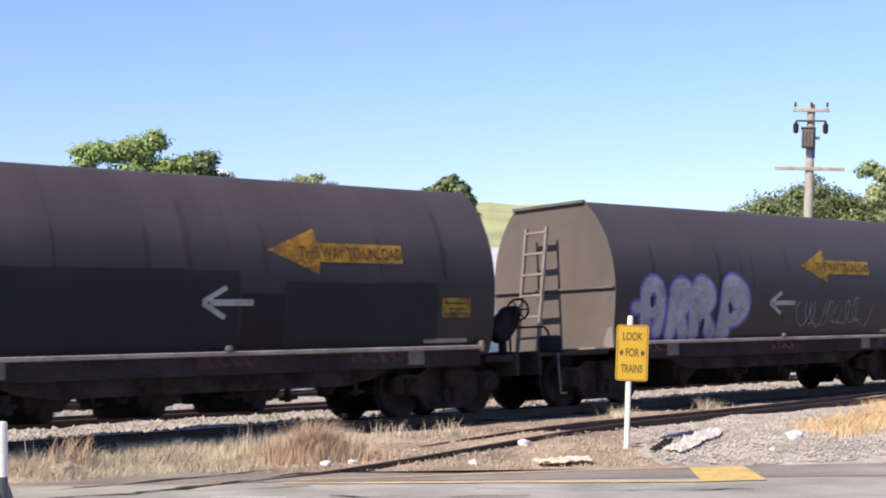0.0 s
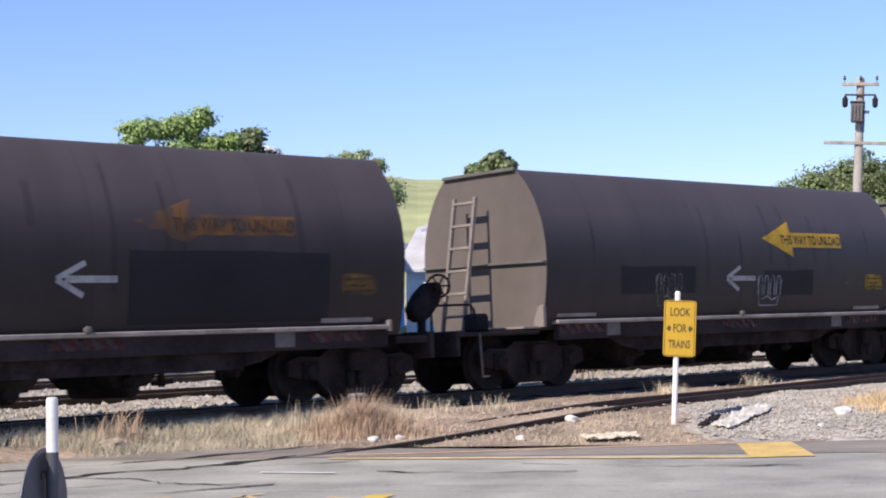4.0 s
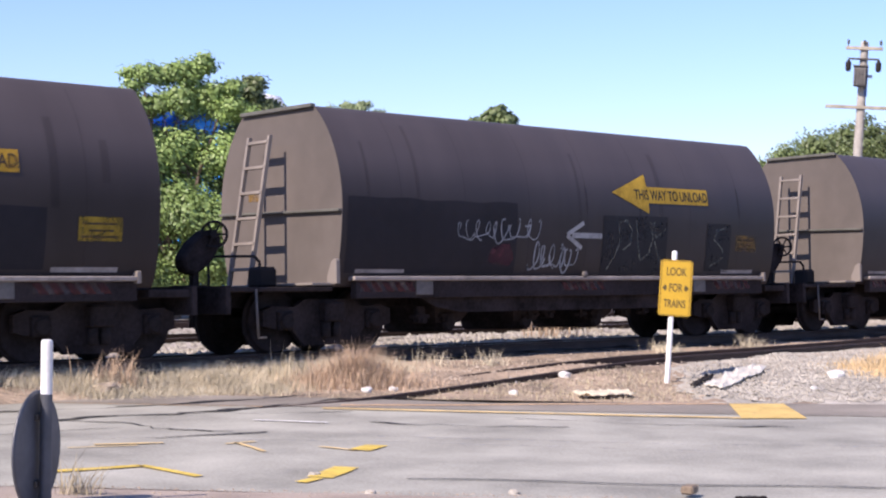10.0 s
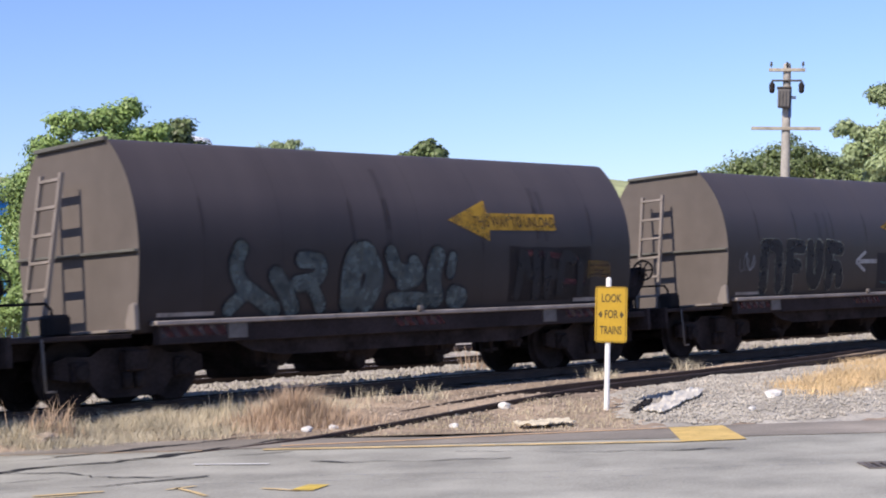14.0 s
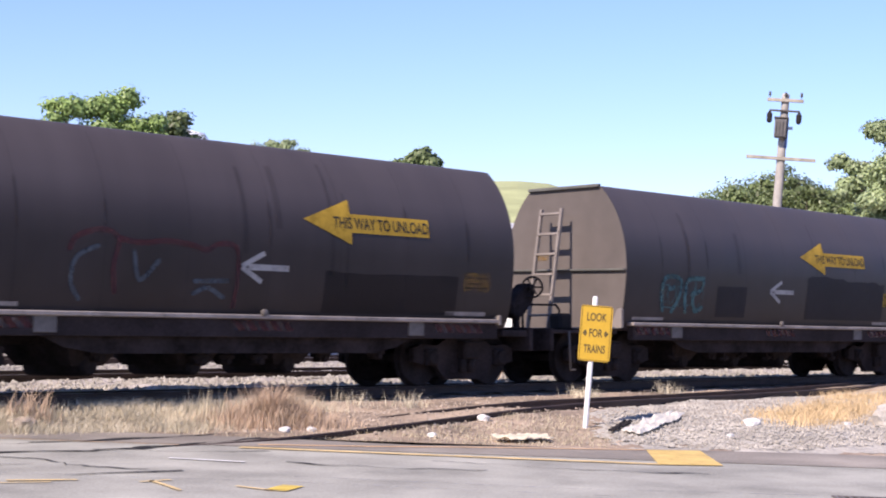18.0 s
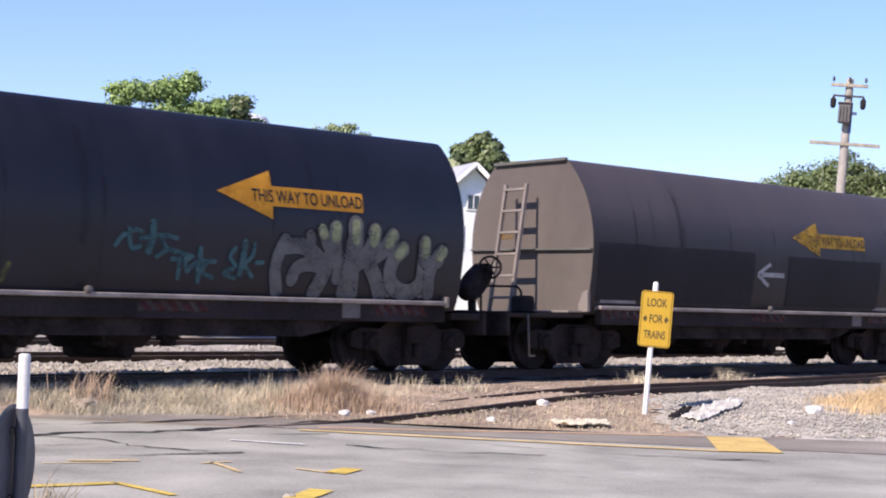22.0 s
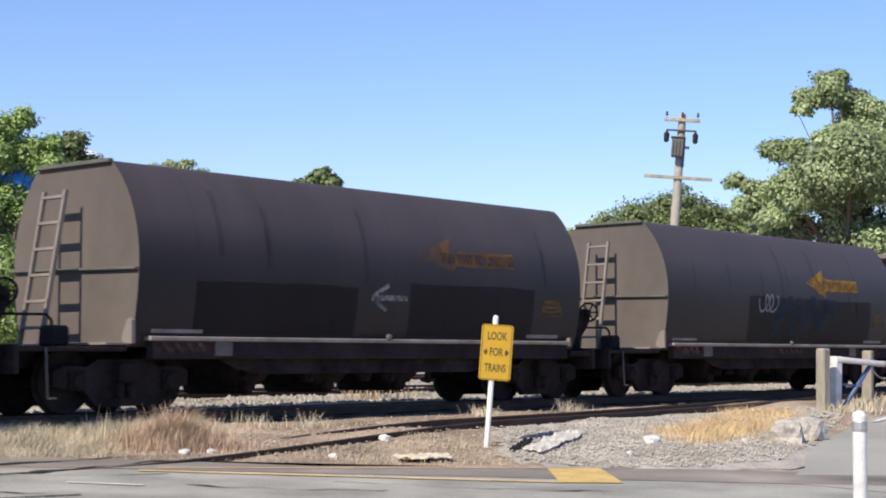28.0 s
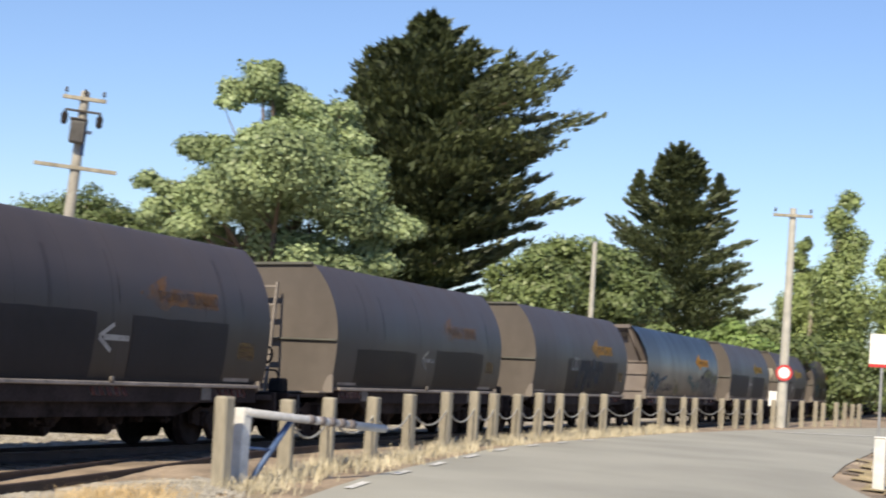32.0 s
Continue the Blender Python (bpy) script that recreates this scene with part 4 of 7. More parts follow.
    b = [bm.verts.new(p) for p in ((-0.24, -0.60, 0.34), (0.24, -0.60, 0.34), (0.24, 0.60, 0.34), (-0.24, 0.60, 0.34))]
    for i in range(4):
        j = (i + 1) % 4
        bm.faces.new((b[i], b[j], a[j], a[i]))
    bm.faces.new(b[::-1])
    keep("outlet", bm, "underframe")
    keep("outlet_valve", lathe(bmesh.new(), [(0.10, -0.66), (0.13, -0.62), (0.13, 0.62), (0.10, 0.66)], 12, "Y", (0, 0, 0.34)), "wheel")
    # door gear that hangs below the skirt
    bm = boxes((-0.09, 0.05, -0.80, -0.68, 0.37, 0.6), (-0.16, 0.12, -0.82, -0.66, 0.43, 0.49), bevel=0.012)
    tube(bm, (-0.02, -0.86, 0.40), (-0.02, -0.62, 0.40), 0.045, seg=8)
    keep("drop_gear", bm, "underframe")
    bm = boxes((-0.035, 0.035, -0.78, -0.70, 0.34, 0.6), bevel=0.008)
    tube(bm, (-0.14, -0.74, 0.385), (0.16, -0.74, 0.40), 0.028, seg=8)
    keep("drop_cock", bm, "underframe")
    bm = boxes((-0.055, 0.055, -0.003, 0.003, -0.065, 0.065))
    for v in bm.verts:
        v.co.x -= 0.9 * v.co.z
    keep("stripe", bm, "stripe_red")
    keep("data_box", boxes((-0.16, 0.16, -0.012, 0.012, -0.1, 0.1), bevel=0.004), "grey_plate")
    return d


SHARED = make_meshes()


def use(name, parent, m, label="", as_name=None):
    o = new(as_name or name, SHARED[name])
    o.parent = parent
    o.matrix_basis = m
    if label:
        tagged(o, label)
    return o


WHEELS = {-0.775: [], 0.775: []}
# what sets each wagon apart
LOOK = {
    -1: "clean", 0: "clean", 1: "faded yellow arrow and white sprayed letters", 2: "yellow arrow and dark paint-out", 3: "yellow arrow and two white crowns", 4: "faded arrow and one white crown",
    5: "yellow arrow and long dark paint-out", 6: "bright yellow arrow and white scrawls", 7: "yellow arrow and outlined letters", 8: "pale sprayed shapes on reddish stains", 9: "yellow arrow and teal scrawl",
    10: "bright yellow arrow and reddish outlines", 11: "faded arrow and black paint-outs", 12: "open ribbed end and blue sprayed shapes", 13: "faint arrow and blue sprayed letters", 14: "faint arrow and weak white arrow",
    15: "faint arrow and dark paint-outs", 16: "yellow arrow and dark paint-out", 17: "clean",
}
ARROW = {1: "arrow_faded", 2: "arrow_dim", 4: "arrow_faint", 7: "arrow_faded", 8: "arrow_faded", 11: "arrow_faded", 12: "arrow_amber", 13: "arrow_dim", 14: "arrow_faint", 15: "arrow_faint"}


def hopper_wagon(k, m):
    w = empty("hopper_wagon", m)
    tone = "dark blue-grey" if k == 12 else "grimy dark grey"
    tagged(w, f"{tone} barrel-sided wagon, {LOOK[k]}" if LOOK[k] != "clean" else f"{tone} barrel-sided bulk wagon with yellow arrow", "wagon", "wagons of the train")
    rnd = random.Random(100 + k)
    ex = EX if k == 12 else 0.0
    L = 9.95 + ex
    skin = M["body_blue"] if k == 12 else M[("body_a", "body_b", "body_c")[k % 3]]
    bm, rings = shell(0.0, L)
    if k == 12:
        # the hood's roof juts out over the end
        for v in rings[0]:
            v.co.x = -0.25 * smooth(2.1, 3.3, v.co.z)
    bm.faces.new([bm.verts.new(v.co) for v in rings[-1][::-1]])
    if k != 12:
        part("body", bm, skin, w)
        e = bmesh.new()
        ring = [e.verts.new((-0.006, y, z)) for y, z in ring_of(0.0)]
        e.faces.new(ring)
        back = [e.verts.new((0.004, y, z)) for y, z in ring_of(0.0)]
        for i in range(len(ring)):
            j = (i + 1) % len(ring)
            e.faces.new((ring[j], ring[i], back[i], back[j]))
        end = part("end_wall", e, "end_paint", w, "dusty beige-grey end wall in two sheets")
        part("end_rib", boxes((-0.07, -0.006, -1.285, 1.27, -0.018, 0.018), bevel=0.006), "roof_edge", w).matrix_basis = pose(0, 0, 1.895, 1.3)
        part("roof_lip", boxes((-0.07, 0.02, -0.76, 0.76, 3.27, 3.325), bevel=0.01), "roof_edge", w)
        part("end_lip", boxes((-0.40, 0.0, -1.12, 1.05, 0.88, 0.915), bevel=0.006), "ladder_paint", w)
        if k in (2, 4, 6, 9, 11):
            part("end_label", boxes((-0.0125, -0.0065, 0.36, 0.66, 2.08, 2.19)), "plate_worn", w, "small faded yellow label")
        lad = use("stile", w, Matrix.Identity(4), as_name="ladder")
        for i in range(6):
            f = (i + 0.25) / 6
            use("rung", lad, pose(-0.28 - 0.40 * f, 0, 2.93 - 2.07 * f))
        if k == 10:
            r2 = random.Random(5)
            for i in range(6):
                bm = bmesh.new()
                pts = []
                a0 = r2.uniform(0, 6)
                for j in range(14):
                    f = j / 13
                    pts.append((-0.0, -0.25 - 0.13 * i - 0.16 * f + 0.05 * math.sin(a0 + 6 * f), 2.2 + 0.28 * math.sin(a0 + 5 * f)))
                prev = None
                for p in pts:
                    pair = [bm.verts.new((-0.011, p[1] + 0.014, p[2])), bm.verts.new((-0.011, p[1] - 0.014, p[2] + 0.014))]
                    if prev:
                        bm.faces.new((prev[0], prev[1], pair[1], pair[0]))
                    prev = pair
                part("sprayed_stroke", bm, "spray_cream", w, "cream sprayed scrawl")
    else:
        part("body", bm, skin, w)
        bi, ri = shell(0.0, 1.3, 0.03)
        for v in ri[0]:
            v.co.x = -0.24 * smooth(2.1, 3.3, v.co.z)
        bmesh.ops.reverse_faces(bi, faces=bi.faces[:])
        part("hood_lining", bi, "end_paint", w)
        e = bmesh.new()
        for x0, z0, x1, z1 in ((0.32, 0.88, 0.46, 2.12), (0.46, 2.12, -0.18, 3.2)):
            vs = [e.verts.new(p) for p in ((x0, -half(z0) + 0.03, z0), (x0, half(z0) - 0.03, z0), (x1, half(min(z1, 3.25)) - 0.03, z1), (x1, -half(min(z1, 3.25)) + 0.03, z1))]
            e.faces.new(vs[::-1])
        part("end_plate", e, "end_pale", w, "pale end plate sloping under an open hood")
        for z in (2.12, 1.72, 1.18):
            x = 0.32 + 0.14 * (z - 0.88) / 1.24
            part("end_rib", boxes((x - 0.06, x + 0.01, -half(z) + 0.04, half(z) - 0.04, z - 0.03, z + 0.03), bevel=0.008), "end_pale", w)
        for y in (-0.72, -0.24, 0.24, 0.72):
            bm = bmesh.new()
            tube(bm, (0.42, y * 1.3, 2.14), (-0.22, y * 0.95, 3.18), 0.04, seg=4)
            part("hood_rib", bm, "end_pale", w)
        for y in (-0.48, 0.0, 0.48):
            part("vent_slot", boxes((-0.14, -0.04, y * 0.95 - 0.17, y * 0.95 + 0.17, 2.93, 3.11), bevel=0.004), "black", w, "dark vent slot under the hood")
        part("roof_lip", boxes((-0.29, -0.2, -0.75, 0.75, 3.2, 3.315), bevel=0.01), "end_pale", w)
    # welds up the side, in a slightly lighter skin
    for i in range(7 + (1 if ex else 0)):
        x = 1.05 + 1.31 * i + rnd.uniform(-0.05, 0.05)
        part("weld_seam", fill([x - 0.007, x + 0.007], lambda x: 1.0, lambda x: 3.2, 0.004, 30), "faint_seam", w)
        z0, z1, ww = rnd.uniform(1.75, 2.1), rnd.uniform(2.35, 2.6), rnd.uniform(0.025, 0.05)
        if rnd.random() < 0.6:
            part("grime_run", fill([x - ww, x, x + ww], lambda q: z0 + 3 * abs(q - x), lambda q: z1 - 2 * abs(q - x), 0.0065, 8), "run", w)
    # sill, underframe, solebar
    part("sill", boxes((0.22, 9.66 + ex, -1.262, -1.10, 0.935, 0.995), bevel=0.012), "sill_paint", w, "pale dusty sill rail")
    part("sill", boxes((0.22, 9.66 + ex, 1.10, 1.262, 0.9, 0.995), bevel=0.004), "sill_paint", w)
    part("solebar", boxes((0.3, 9.66 + ex, -1.20, -1.08, 0.70, 0.935), bevel=0.006), "underframe_brown", w)
    part("solebar", boxes((0.3, 9.66 + ex, 1.08, 1.20, 0.70, 0.90), bevel=0.006), "underframe_brown", w)
    part("centre_sill", boxes((-1.75, 10.5 + ex, -0.30, 0.30, 0.60, 0.88), bevel=0.01), "underframe", w)
    part("platform", boxes((-1.75, -0.05, -1.12, 1.12, 0.80, 0.86), bevel=0.008), "underframe", w)
    part("platform", boxes((9.9 + ex, 10.5 + ex, -1.1, 1.1, 0.74, 0.84), bevel=0.008), "underframe", w)
    part("headstock", boxes((-1.83, -1.75, -1.15, 1.15, 0.52, 0.88), bevel=0.01), "underframe", w)
    part("headstock", boxes((10.5 + ex, 10.58 + ex, -1.15, 1.15, 0.52, 0.88), bevel=0.01), "underframe", w)
    # deep skirt plate that swells between the bogies
    bm = bmesh.new()
    pts = [(1.6, 0.70), (1.9, 0.57), (2.4, 0.49), (7.1 + ex, 0.49), (7.55 + ex, 0.57), (7.9 + ex, 0.70)]
    f = bm.faces.new([bm.verts.new((x, -1.08, z)) for x, z in pts])
    ext = bmesh.ops.extrude_face_region(bm, geom=[f])
    bmesh.ops.translate(bm, verts=[g for g in ext["geom"] if isinstance(g, bmesh.types.BMVert)], vec=(0, 0.03, 0))
    bmesh.ops.recalc_face_normals(bm, faces=bm.faces)
    part("skirt", bm, "underframe", w)
    for x in (2.6, 4.25, 5.9):
        o = use("outlet", w, pose(x + ex / 2, 0, 0))
        use("outlet_valve", o, pose(0, 0, 0))
    for i in range(11):
        x = 2.0 + 0.55 * i + rnd.uniform(-0.14, 0.14) + ex / 2
        use(rnd.choice(("drop_gear", "drop_cock")), w, pose(x, rnd.uniform(-0.12, 0.1), rnd.uniform(-0.03, 0.05), 0, 0, rnd.choice((0, 180))))
    for bx in (0.155, 9.36 + ex):
        b = use("bolster", w, pose(bx, 0, 0), as_name="bogie")
        use("side_frame_near", b, pose(0, 0, 0), as_name="side_frame")
        use("side_frame_far", b, pose(0, 0, 0), as_name="side_frame")
        use("spring", b, pose(0, 0, 0))
        use("brake_beam", b, pose(0, 0, 0))
        for ax in (-0.775, 0.775):
            use("axle_box", b, pose(ax, 0, 0))
            use("bearing_cap", b, pose(ax, 0, 0.42))
            WHEELS[ax].append(use("wheelset", b, pose(ax, 0, 0.42)))
    for x, turn in ((-1.95, 180), (10.7 + ex, 0)):
        use("coupler", w, pose(x - (0.04 if turn else -0.04), 0, 0.72, 0, 0, turn))
        use("brake_hose", w, pose(x, 0.35, 0.62, 0, 0, turn))
    hb = use("brake_housing", w, pose(-1.52, -0.3, 0.85))
    part("stand", boxes((-0.24, -0.14, -0.08, 0.02, -0.02, 0.3), (-0.5, -0.06, -0.14, 0.08, -0.02, 0.05), bevel=0.008), "underframe", hb)
    use("brake_wheel", hb, pose(0.0, -0.22, 0.70, 0, 0, 45))
    use("handrail", w, pose(-1.05, -0.32, 0.70, 0, 0, 70))
    part("tool_box", boxes((-0.82, -0.5, -0.55, -0.28, 0.86, 1.14), bevel=0.04), "black", w)
    use("step_stirrup", w, pose(-1.35, -1.14, 0.22))
    use("corner_bracket", w, pose(-0.08, -1.24, 0.90))
    use("corner_bracket", w, pose(9.62 + ex, -1.27, 0.91) @ Matrix.Diagonal((0.9, 0.8, 0.45, 1)))
    part("sill_knob", lathe_one([(0.02, -1.30), (0.05, -1.29), (0.05, -1.25)], 10, "Y"), "grey_plate", w).matrix_basis = pose(4.9 + ex / 2, 0, 1.02)
    # hazard stripes and data boxes on the solebar
    at = (7.05, 4.42, 0.35) if k in (2, 5) else (8.25, 4.42, 0.35)
    for s in at:
        if k == 14 and s > 4:
            continue
        x = s + (ex if s > 3 else 0)
        for i in range(5):
            use("stripe", w, pose(x + 0.10 + 0.21 * i, -1.2055, 0.855), as_name="hazard_stripe")
        part("hazard_ground", boxes((x, x + 1.0, -1.2022, -1.199, 0.79, 0.92)), "stripe_white", w)
    for x in (1.55, (8.3 if k in (2, 5) else 7.85) + ex):
        use("data_box", w, pose(x, -1.212, 0.84))
    # lettered arrow, unloading arrow, plates
    amat = ARROW.get(k, "arrow_yellow")
    bm = fill(steps(5.58, 6.47, 8), lambda x: 2.295 - 0.315 * (x - 5.58) / 0.89, lambda x: 2.295 + 0.315 * (x - 5.58) / 0.89, 0.0085)
    b2 = fill(steps(6.47, 8.05, 8), lambda x: 2.15, lambda x: 2.41, 0.0085)
    me2 = bpy.data.meshes.new("tmp")
    b2.to_mesh(me2)
    b2.free()
    bm.from_mesh(me2)
    bpy.data.meshes.remove(me2)
    arrow = part("painted_arrow", bm, amat, w, "yellow painted arrow" if amat in ("arrow_yellow", "arrow_amber") else "faded yellow painted arrow")
    arrow.matrix_basis = pose(2.38 if k == 12 else 0, 0, 0)
    t = new("lettering", LETTERS if amat in ("arrow_yellow", "arrow_amber") else LETTERS_FADED)
    t.parent = arrow
    tagged(t, "dark stencilled capital letters")
    if k not in (8, 12, 13):
        bm = bmesh.new()
        stroke(bm, [(4.62, 1.61), (5.32, 1.61)], 0.082, 0.008)
        stroke(bm, [(4.50, 1.615), (4.88, 1.80)], 0.068, 0.009)
        stroke(bm, [(4.50, 1.605), (4.86, 1.42)], 0.068, 0.0075)
        part("white_arrow", bm, "white_worn" if k != 14 else "white_faint", w, "white painted arrow")
    if k not in (12,):
        part("notice_plate", fill(steps(8.82, 9.42, 2), lambda x: 1.40, lambda x: 1.68, 0.008, 6), "plate_yellow" if k in (2, 3, 5, 7, 9) else "plate_worn", w, "yellow notice panel")
        for j, (a, b, z) in enumerate(((8.86, 9.36, 1.60), (8.95, 9.30, 1.52), (8.86, 9.38, 1.45))):
            part("notice_bar", fill([a, b], lambda x: z - 0.012, lambda x: z + 0.012, 0.011, 1), "letter_faded", w)
    part("label_strip", fill(steps(8.5 + ex, 9.4 + ex, 2), lambda x: 1.04, lambda x: 1.10, 0.006, 1), "sill_paint", w)
    part("label_strip", fill(steps(0.3, 1.2, 2), lambda x: 1.04, lambda x: 1.09, 0.006, 1), "sill_paint", w)

    def dark(x0, x1, z0, z1, mt="paint_out", seed=0, rag=0.018):
        xs = steps(x0, x1, max(6, int((x1 - x0) * 6)))
        part("paint_out", fill(xs, lambda x: z0 + 0.02, lambda x: z1 + rag * noise.noise((x * 2.1, seed, k)) + 0.3 * rag * math.copysign(1, math.sin(x * 2.2 + seed)), 0.0052 + 0.0004 * (seed % 4), 12), mt, w, "dark rolled-on paint over old spraying")

    if k == 1:
        letters = [[((0.11, 0.05), (0.10, 0.48), (0.11, 0.77), (0.16, 0.86), (0.21, 0.77), (0.22, 0.48), (0.20, 0.12)), (0.7, (0.02, 0.48), (0.08, 0.48)), (0.8, (0.10, 0.42), (0.2, 0.42))],
                   [((0.31, 0.05), (0.32, 0.48), (0.34, 0.77), (0.40, 0.84), (0.445, 0.73), (0.43, 0.52), (0.33, 0.41)), ((0.36, 0.41), (0.42, 0.05)), (0.9, (0.36, 0.7), (0.39, 0.5))],
                   [((0.50, 0.05), (0.50, 0.66), (0.54, 0.86), (0.60, 0.84), (0.64, 0.66), (0.59, 0.45), (0.52, 0.41)), ((0.56, 0.41), (0.65, 0.05)), (0.9, (0.56, 0.75), (0.57, 0.5))],
                   [((0.73, 0.02), (0.76, 0.48), (0.78, 0.84), (0.85, 0.91), (0.93, 0.73), (0.935, 0.48), (0.87, 0.30), (0.76, 0.27)), (1.3, (0.85, 0.75), (0.86, 0.62)), (0.8, (0.75, 0.23), (0.78, 0.04))]]
        sprayed(w, 0.45, 3.9, 1.06, 2.05, letters, "spray_white", "spray_violet", "white and violet sprayed letters", 0.26, 0.05)
        sprayed(w, 0.45, 3.9, 1.06, 2.05, [[((0.80, 0.52), (0.81, 0.40))], [((0.145, 0.62), (0.15, 0.52))], [((0.57, 0.12), (0.575, 0.24))]], "spray_black", None, "dark gap between sprayed letters", 0.09, lift=0.0155)
        scribble(w, 5.5, 7.9, 1.15, 1.78, 7, 21, "spray_grey", "thin grey sprayed scrawl", 0.02)
    elif k == 2:
        dark(0.1, 5.1, 1.0, 2.02)
        dark(5.9, 8.75, 1.0, 1.88, seed=2)
        dark(5.12, 5.88, 1.0, 1.72, "grime", 3)
    elif k == 3:
        dark(1.75, 3.65, 1.35, 1.8)
        dark(5.6, 7.1, 1.3, 1.75, seed=4)
        crown_mark(w, 2.95, 1.4, "spray_faint")
        crown_mark(w, 5.75, 1.37, "spray_grey")
        scribble(w, 8.2, 8.75, 1.45, 1.8, 2, 8, "spray_olive", "faint olive scrawl", 0.025)
    elif k == 4:
        dark(0.05, 1.15, 1.05, 2.05)
        dark(5.5, 8.6, 1.05, 1.95, seed=5)
        crown_mark(w, 3.05, 1.42, "spray_grey")
    elif k == 5:
        dark(1.0, 4.1, 1.02, 1.9)
        dark(5.3, 8.75, 1.02, 1.95, seed=3)
    elif k == 6:
        dark(0.1, 3.4, 1.02, 2.05)
        dark(5.35, 6.95, 1.03, 1.93, "spray_black")
        dark(8.02, 8.68, 1.05, 1.85, "spray_black", 2)
        scribble(w, 2.15, 3.85, 1.45, 1.84, 7, 31, "spray_grey", "white sprayed scrawl", 0.03)
        scribble(w, 3.78, 4.72, 1.05, 1.52, 6, 33, "spray_grey", "white looping scrawl", 0.035)
        blobm = bmesh.new()
        blob_fill(blobm, blob(3.1, 1.3, 0.25, 0.15, 5), 0.006)
        part("sprayed_shape", blobm, "spray_rose", w, "dull rose sprayed blot")
        for pts in ([(5.5, 1.1), (5.65, 1.3), (5.78, 1.55), (5.7, 1.82), (5.9, 1.86), (6.05, 1.72), (6.02, 1.5), (5.85, 1.4)], [(6.15, 1.85), (6.2, 1.5), (6.3, 1.25), (6.5, 1.35), (6.58, 1.6), (6.5, 1.85)], [(6.6, 1.85), (6.65, 1.6), (6.9, 1.75)], [(6.62, 1.55), (6.75, 1.3), (6.9, 1.12)], [(8.55, 1.8), (8.3, 1.75), (8.2, 1.6), (8.45, 1.45), (8.5, 1.3), (8.15, 1.15)]):
            part("sprayed_stroke", stroke(bmesh.new(), pts, 0.02, 0.009), "spray_faint", w, "pale outline stroke")
    elif k == 7:
        dark(5.35, 8.4, 1.05, 1.78)
        letters = [[((0.04, 0.05), (0.04, 0.5), (0.05, 0.9)), ((0.06, 0.9), (0.21, 0.9)), ((0.22, 0.86), (0.21, 0.5), (0.22, 0.08))],
                   [((0.34, 0.05), (0.34, 0.5), (0.35, 0.9)), ((0.38, 0.9), (0.49, 0.88)), ((0.37, 0.5), (0.44, 0.48))],
                   [((0.60, 0.9), (0.59, 0.4), (0.65, 0.12), (0.71, 0.4), (0.71, 0.9))],
                   [((0.83, 0.9), (0.84, 0.5), (0.83, 0.1)), ((0.86, 0.88), (0.98, 0.84)), ((0.86, 0.45), (0.95, 0.42), (0.97, 0.15))]]
        sprayed(w, 1.05, 3.95, 1.1, 2.0, letters, "spray_black", "spray_faint", "black letters with pale outlines", 0.25, 0.026)
        scribble(w, 5.65, 7.2, 1.12, 1.75, 5, 42, "spray_teal", "dull teal sprayed scrawl", 0.03)
        scribble(w, 0.45, 0.85, 1.45, 1.8, 3, 44, "spray_grey", "small pale scrawl", 0.02)
    elif k == 8:
        letters = [[(0.9, (0.07, 0.95), (0.05, 0.72), (0.07, 0.45), (0.13, 0.25), (0.2, 0.05)), (0.8, (0.03, 0.08), (0.09, 0.33))],
                   [((0.2, 0.55), (0.24, 0.3), (0.27, 0.05)), (0.9, (0.3, 0.78), (0.37, 0.74), (0.36, 0.5), (0.28, 0.42)), (0.8, (0.34, 0.4), (0.38, 0.08))],
                   [(1.5, (0.5, 0.15), (0.5, 0.5), (0.52, 0.8), (0.56, 0.86)), (1.4, (0.57, 0.82), (0.6, 0.5), (0.57, 0.15))],
                   [((0.67, 0.86), (0.7, 0.6), (0.78, 0.52)), (0.9, (0.77, 0.72), (0.79, 0.5), (0.72, 0.4)), (0.9, (0.68, 0.12), (0.76, 0.14), (0.83, 0.1))],
                   [(1.2, (0.88, 0.82), (0.86, 0.5), (0.88, 0.15)), (0.7, (0.95, 0.8), (0.94, 0.55))],
                   [(1.3, (0.96, 0.16), (0.99, 0.13))]]
        sprayed(w, 1.3, 5.85, 1.04, 1.92, letters, "spray_pale", "spray_black", "grey-green sprayed shapes with black outlines", 0.24, 0.035)
        dark(6.9, 8.9, 1.05, 1.9, "grime")
        sprayed(w, 7.0, 8.8, 1.1, 1.85, [[((0.1, 0.95), (0.5, 0.9), (0.85, 0.8))], [((0.7, 0.35), (0.95, 0.3))]], "spray_red_dark", None, "dull red sprayed trace", 0.09)
        letters = [[((0.05, 0.1), (0.08, 0.5), (0.1, 0.9)), ((0.14, 0.9), (0.2, 0.5))], [((0.3, 0.08), (0.29, 0.95))], [((0.45, 0.1), (0.43, 0.9)), ((0.45, 0.5), (0.54, 0.5))], [((0.62, 0.15), (0.66, 0.85), (0.8, 0.8))], [((0.9, 0.1), (0.9, 0.7))]]
        sprayed(w, 7.0, 8.8, 1.1, 1.85, letters, "spray_black", None, "black letters over a dull red trace", 0.17, lift=0.012)
    elif k == 9:
        dark(2.75, 3.7, 1.1, 1.66)
        dark(5.83, 8.83, 1.1, 1.9, seed=6, rag=0.1)
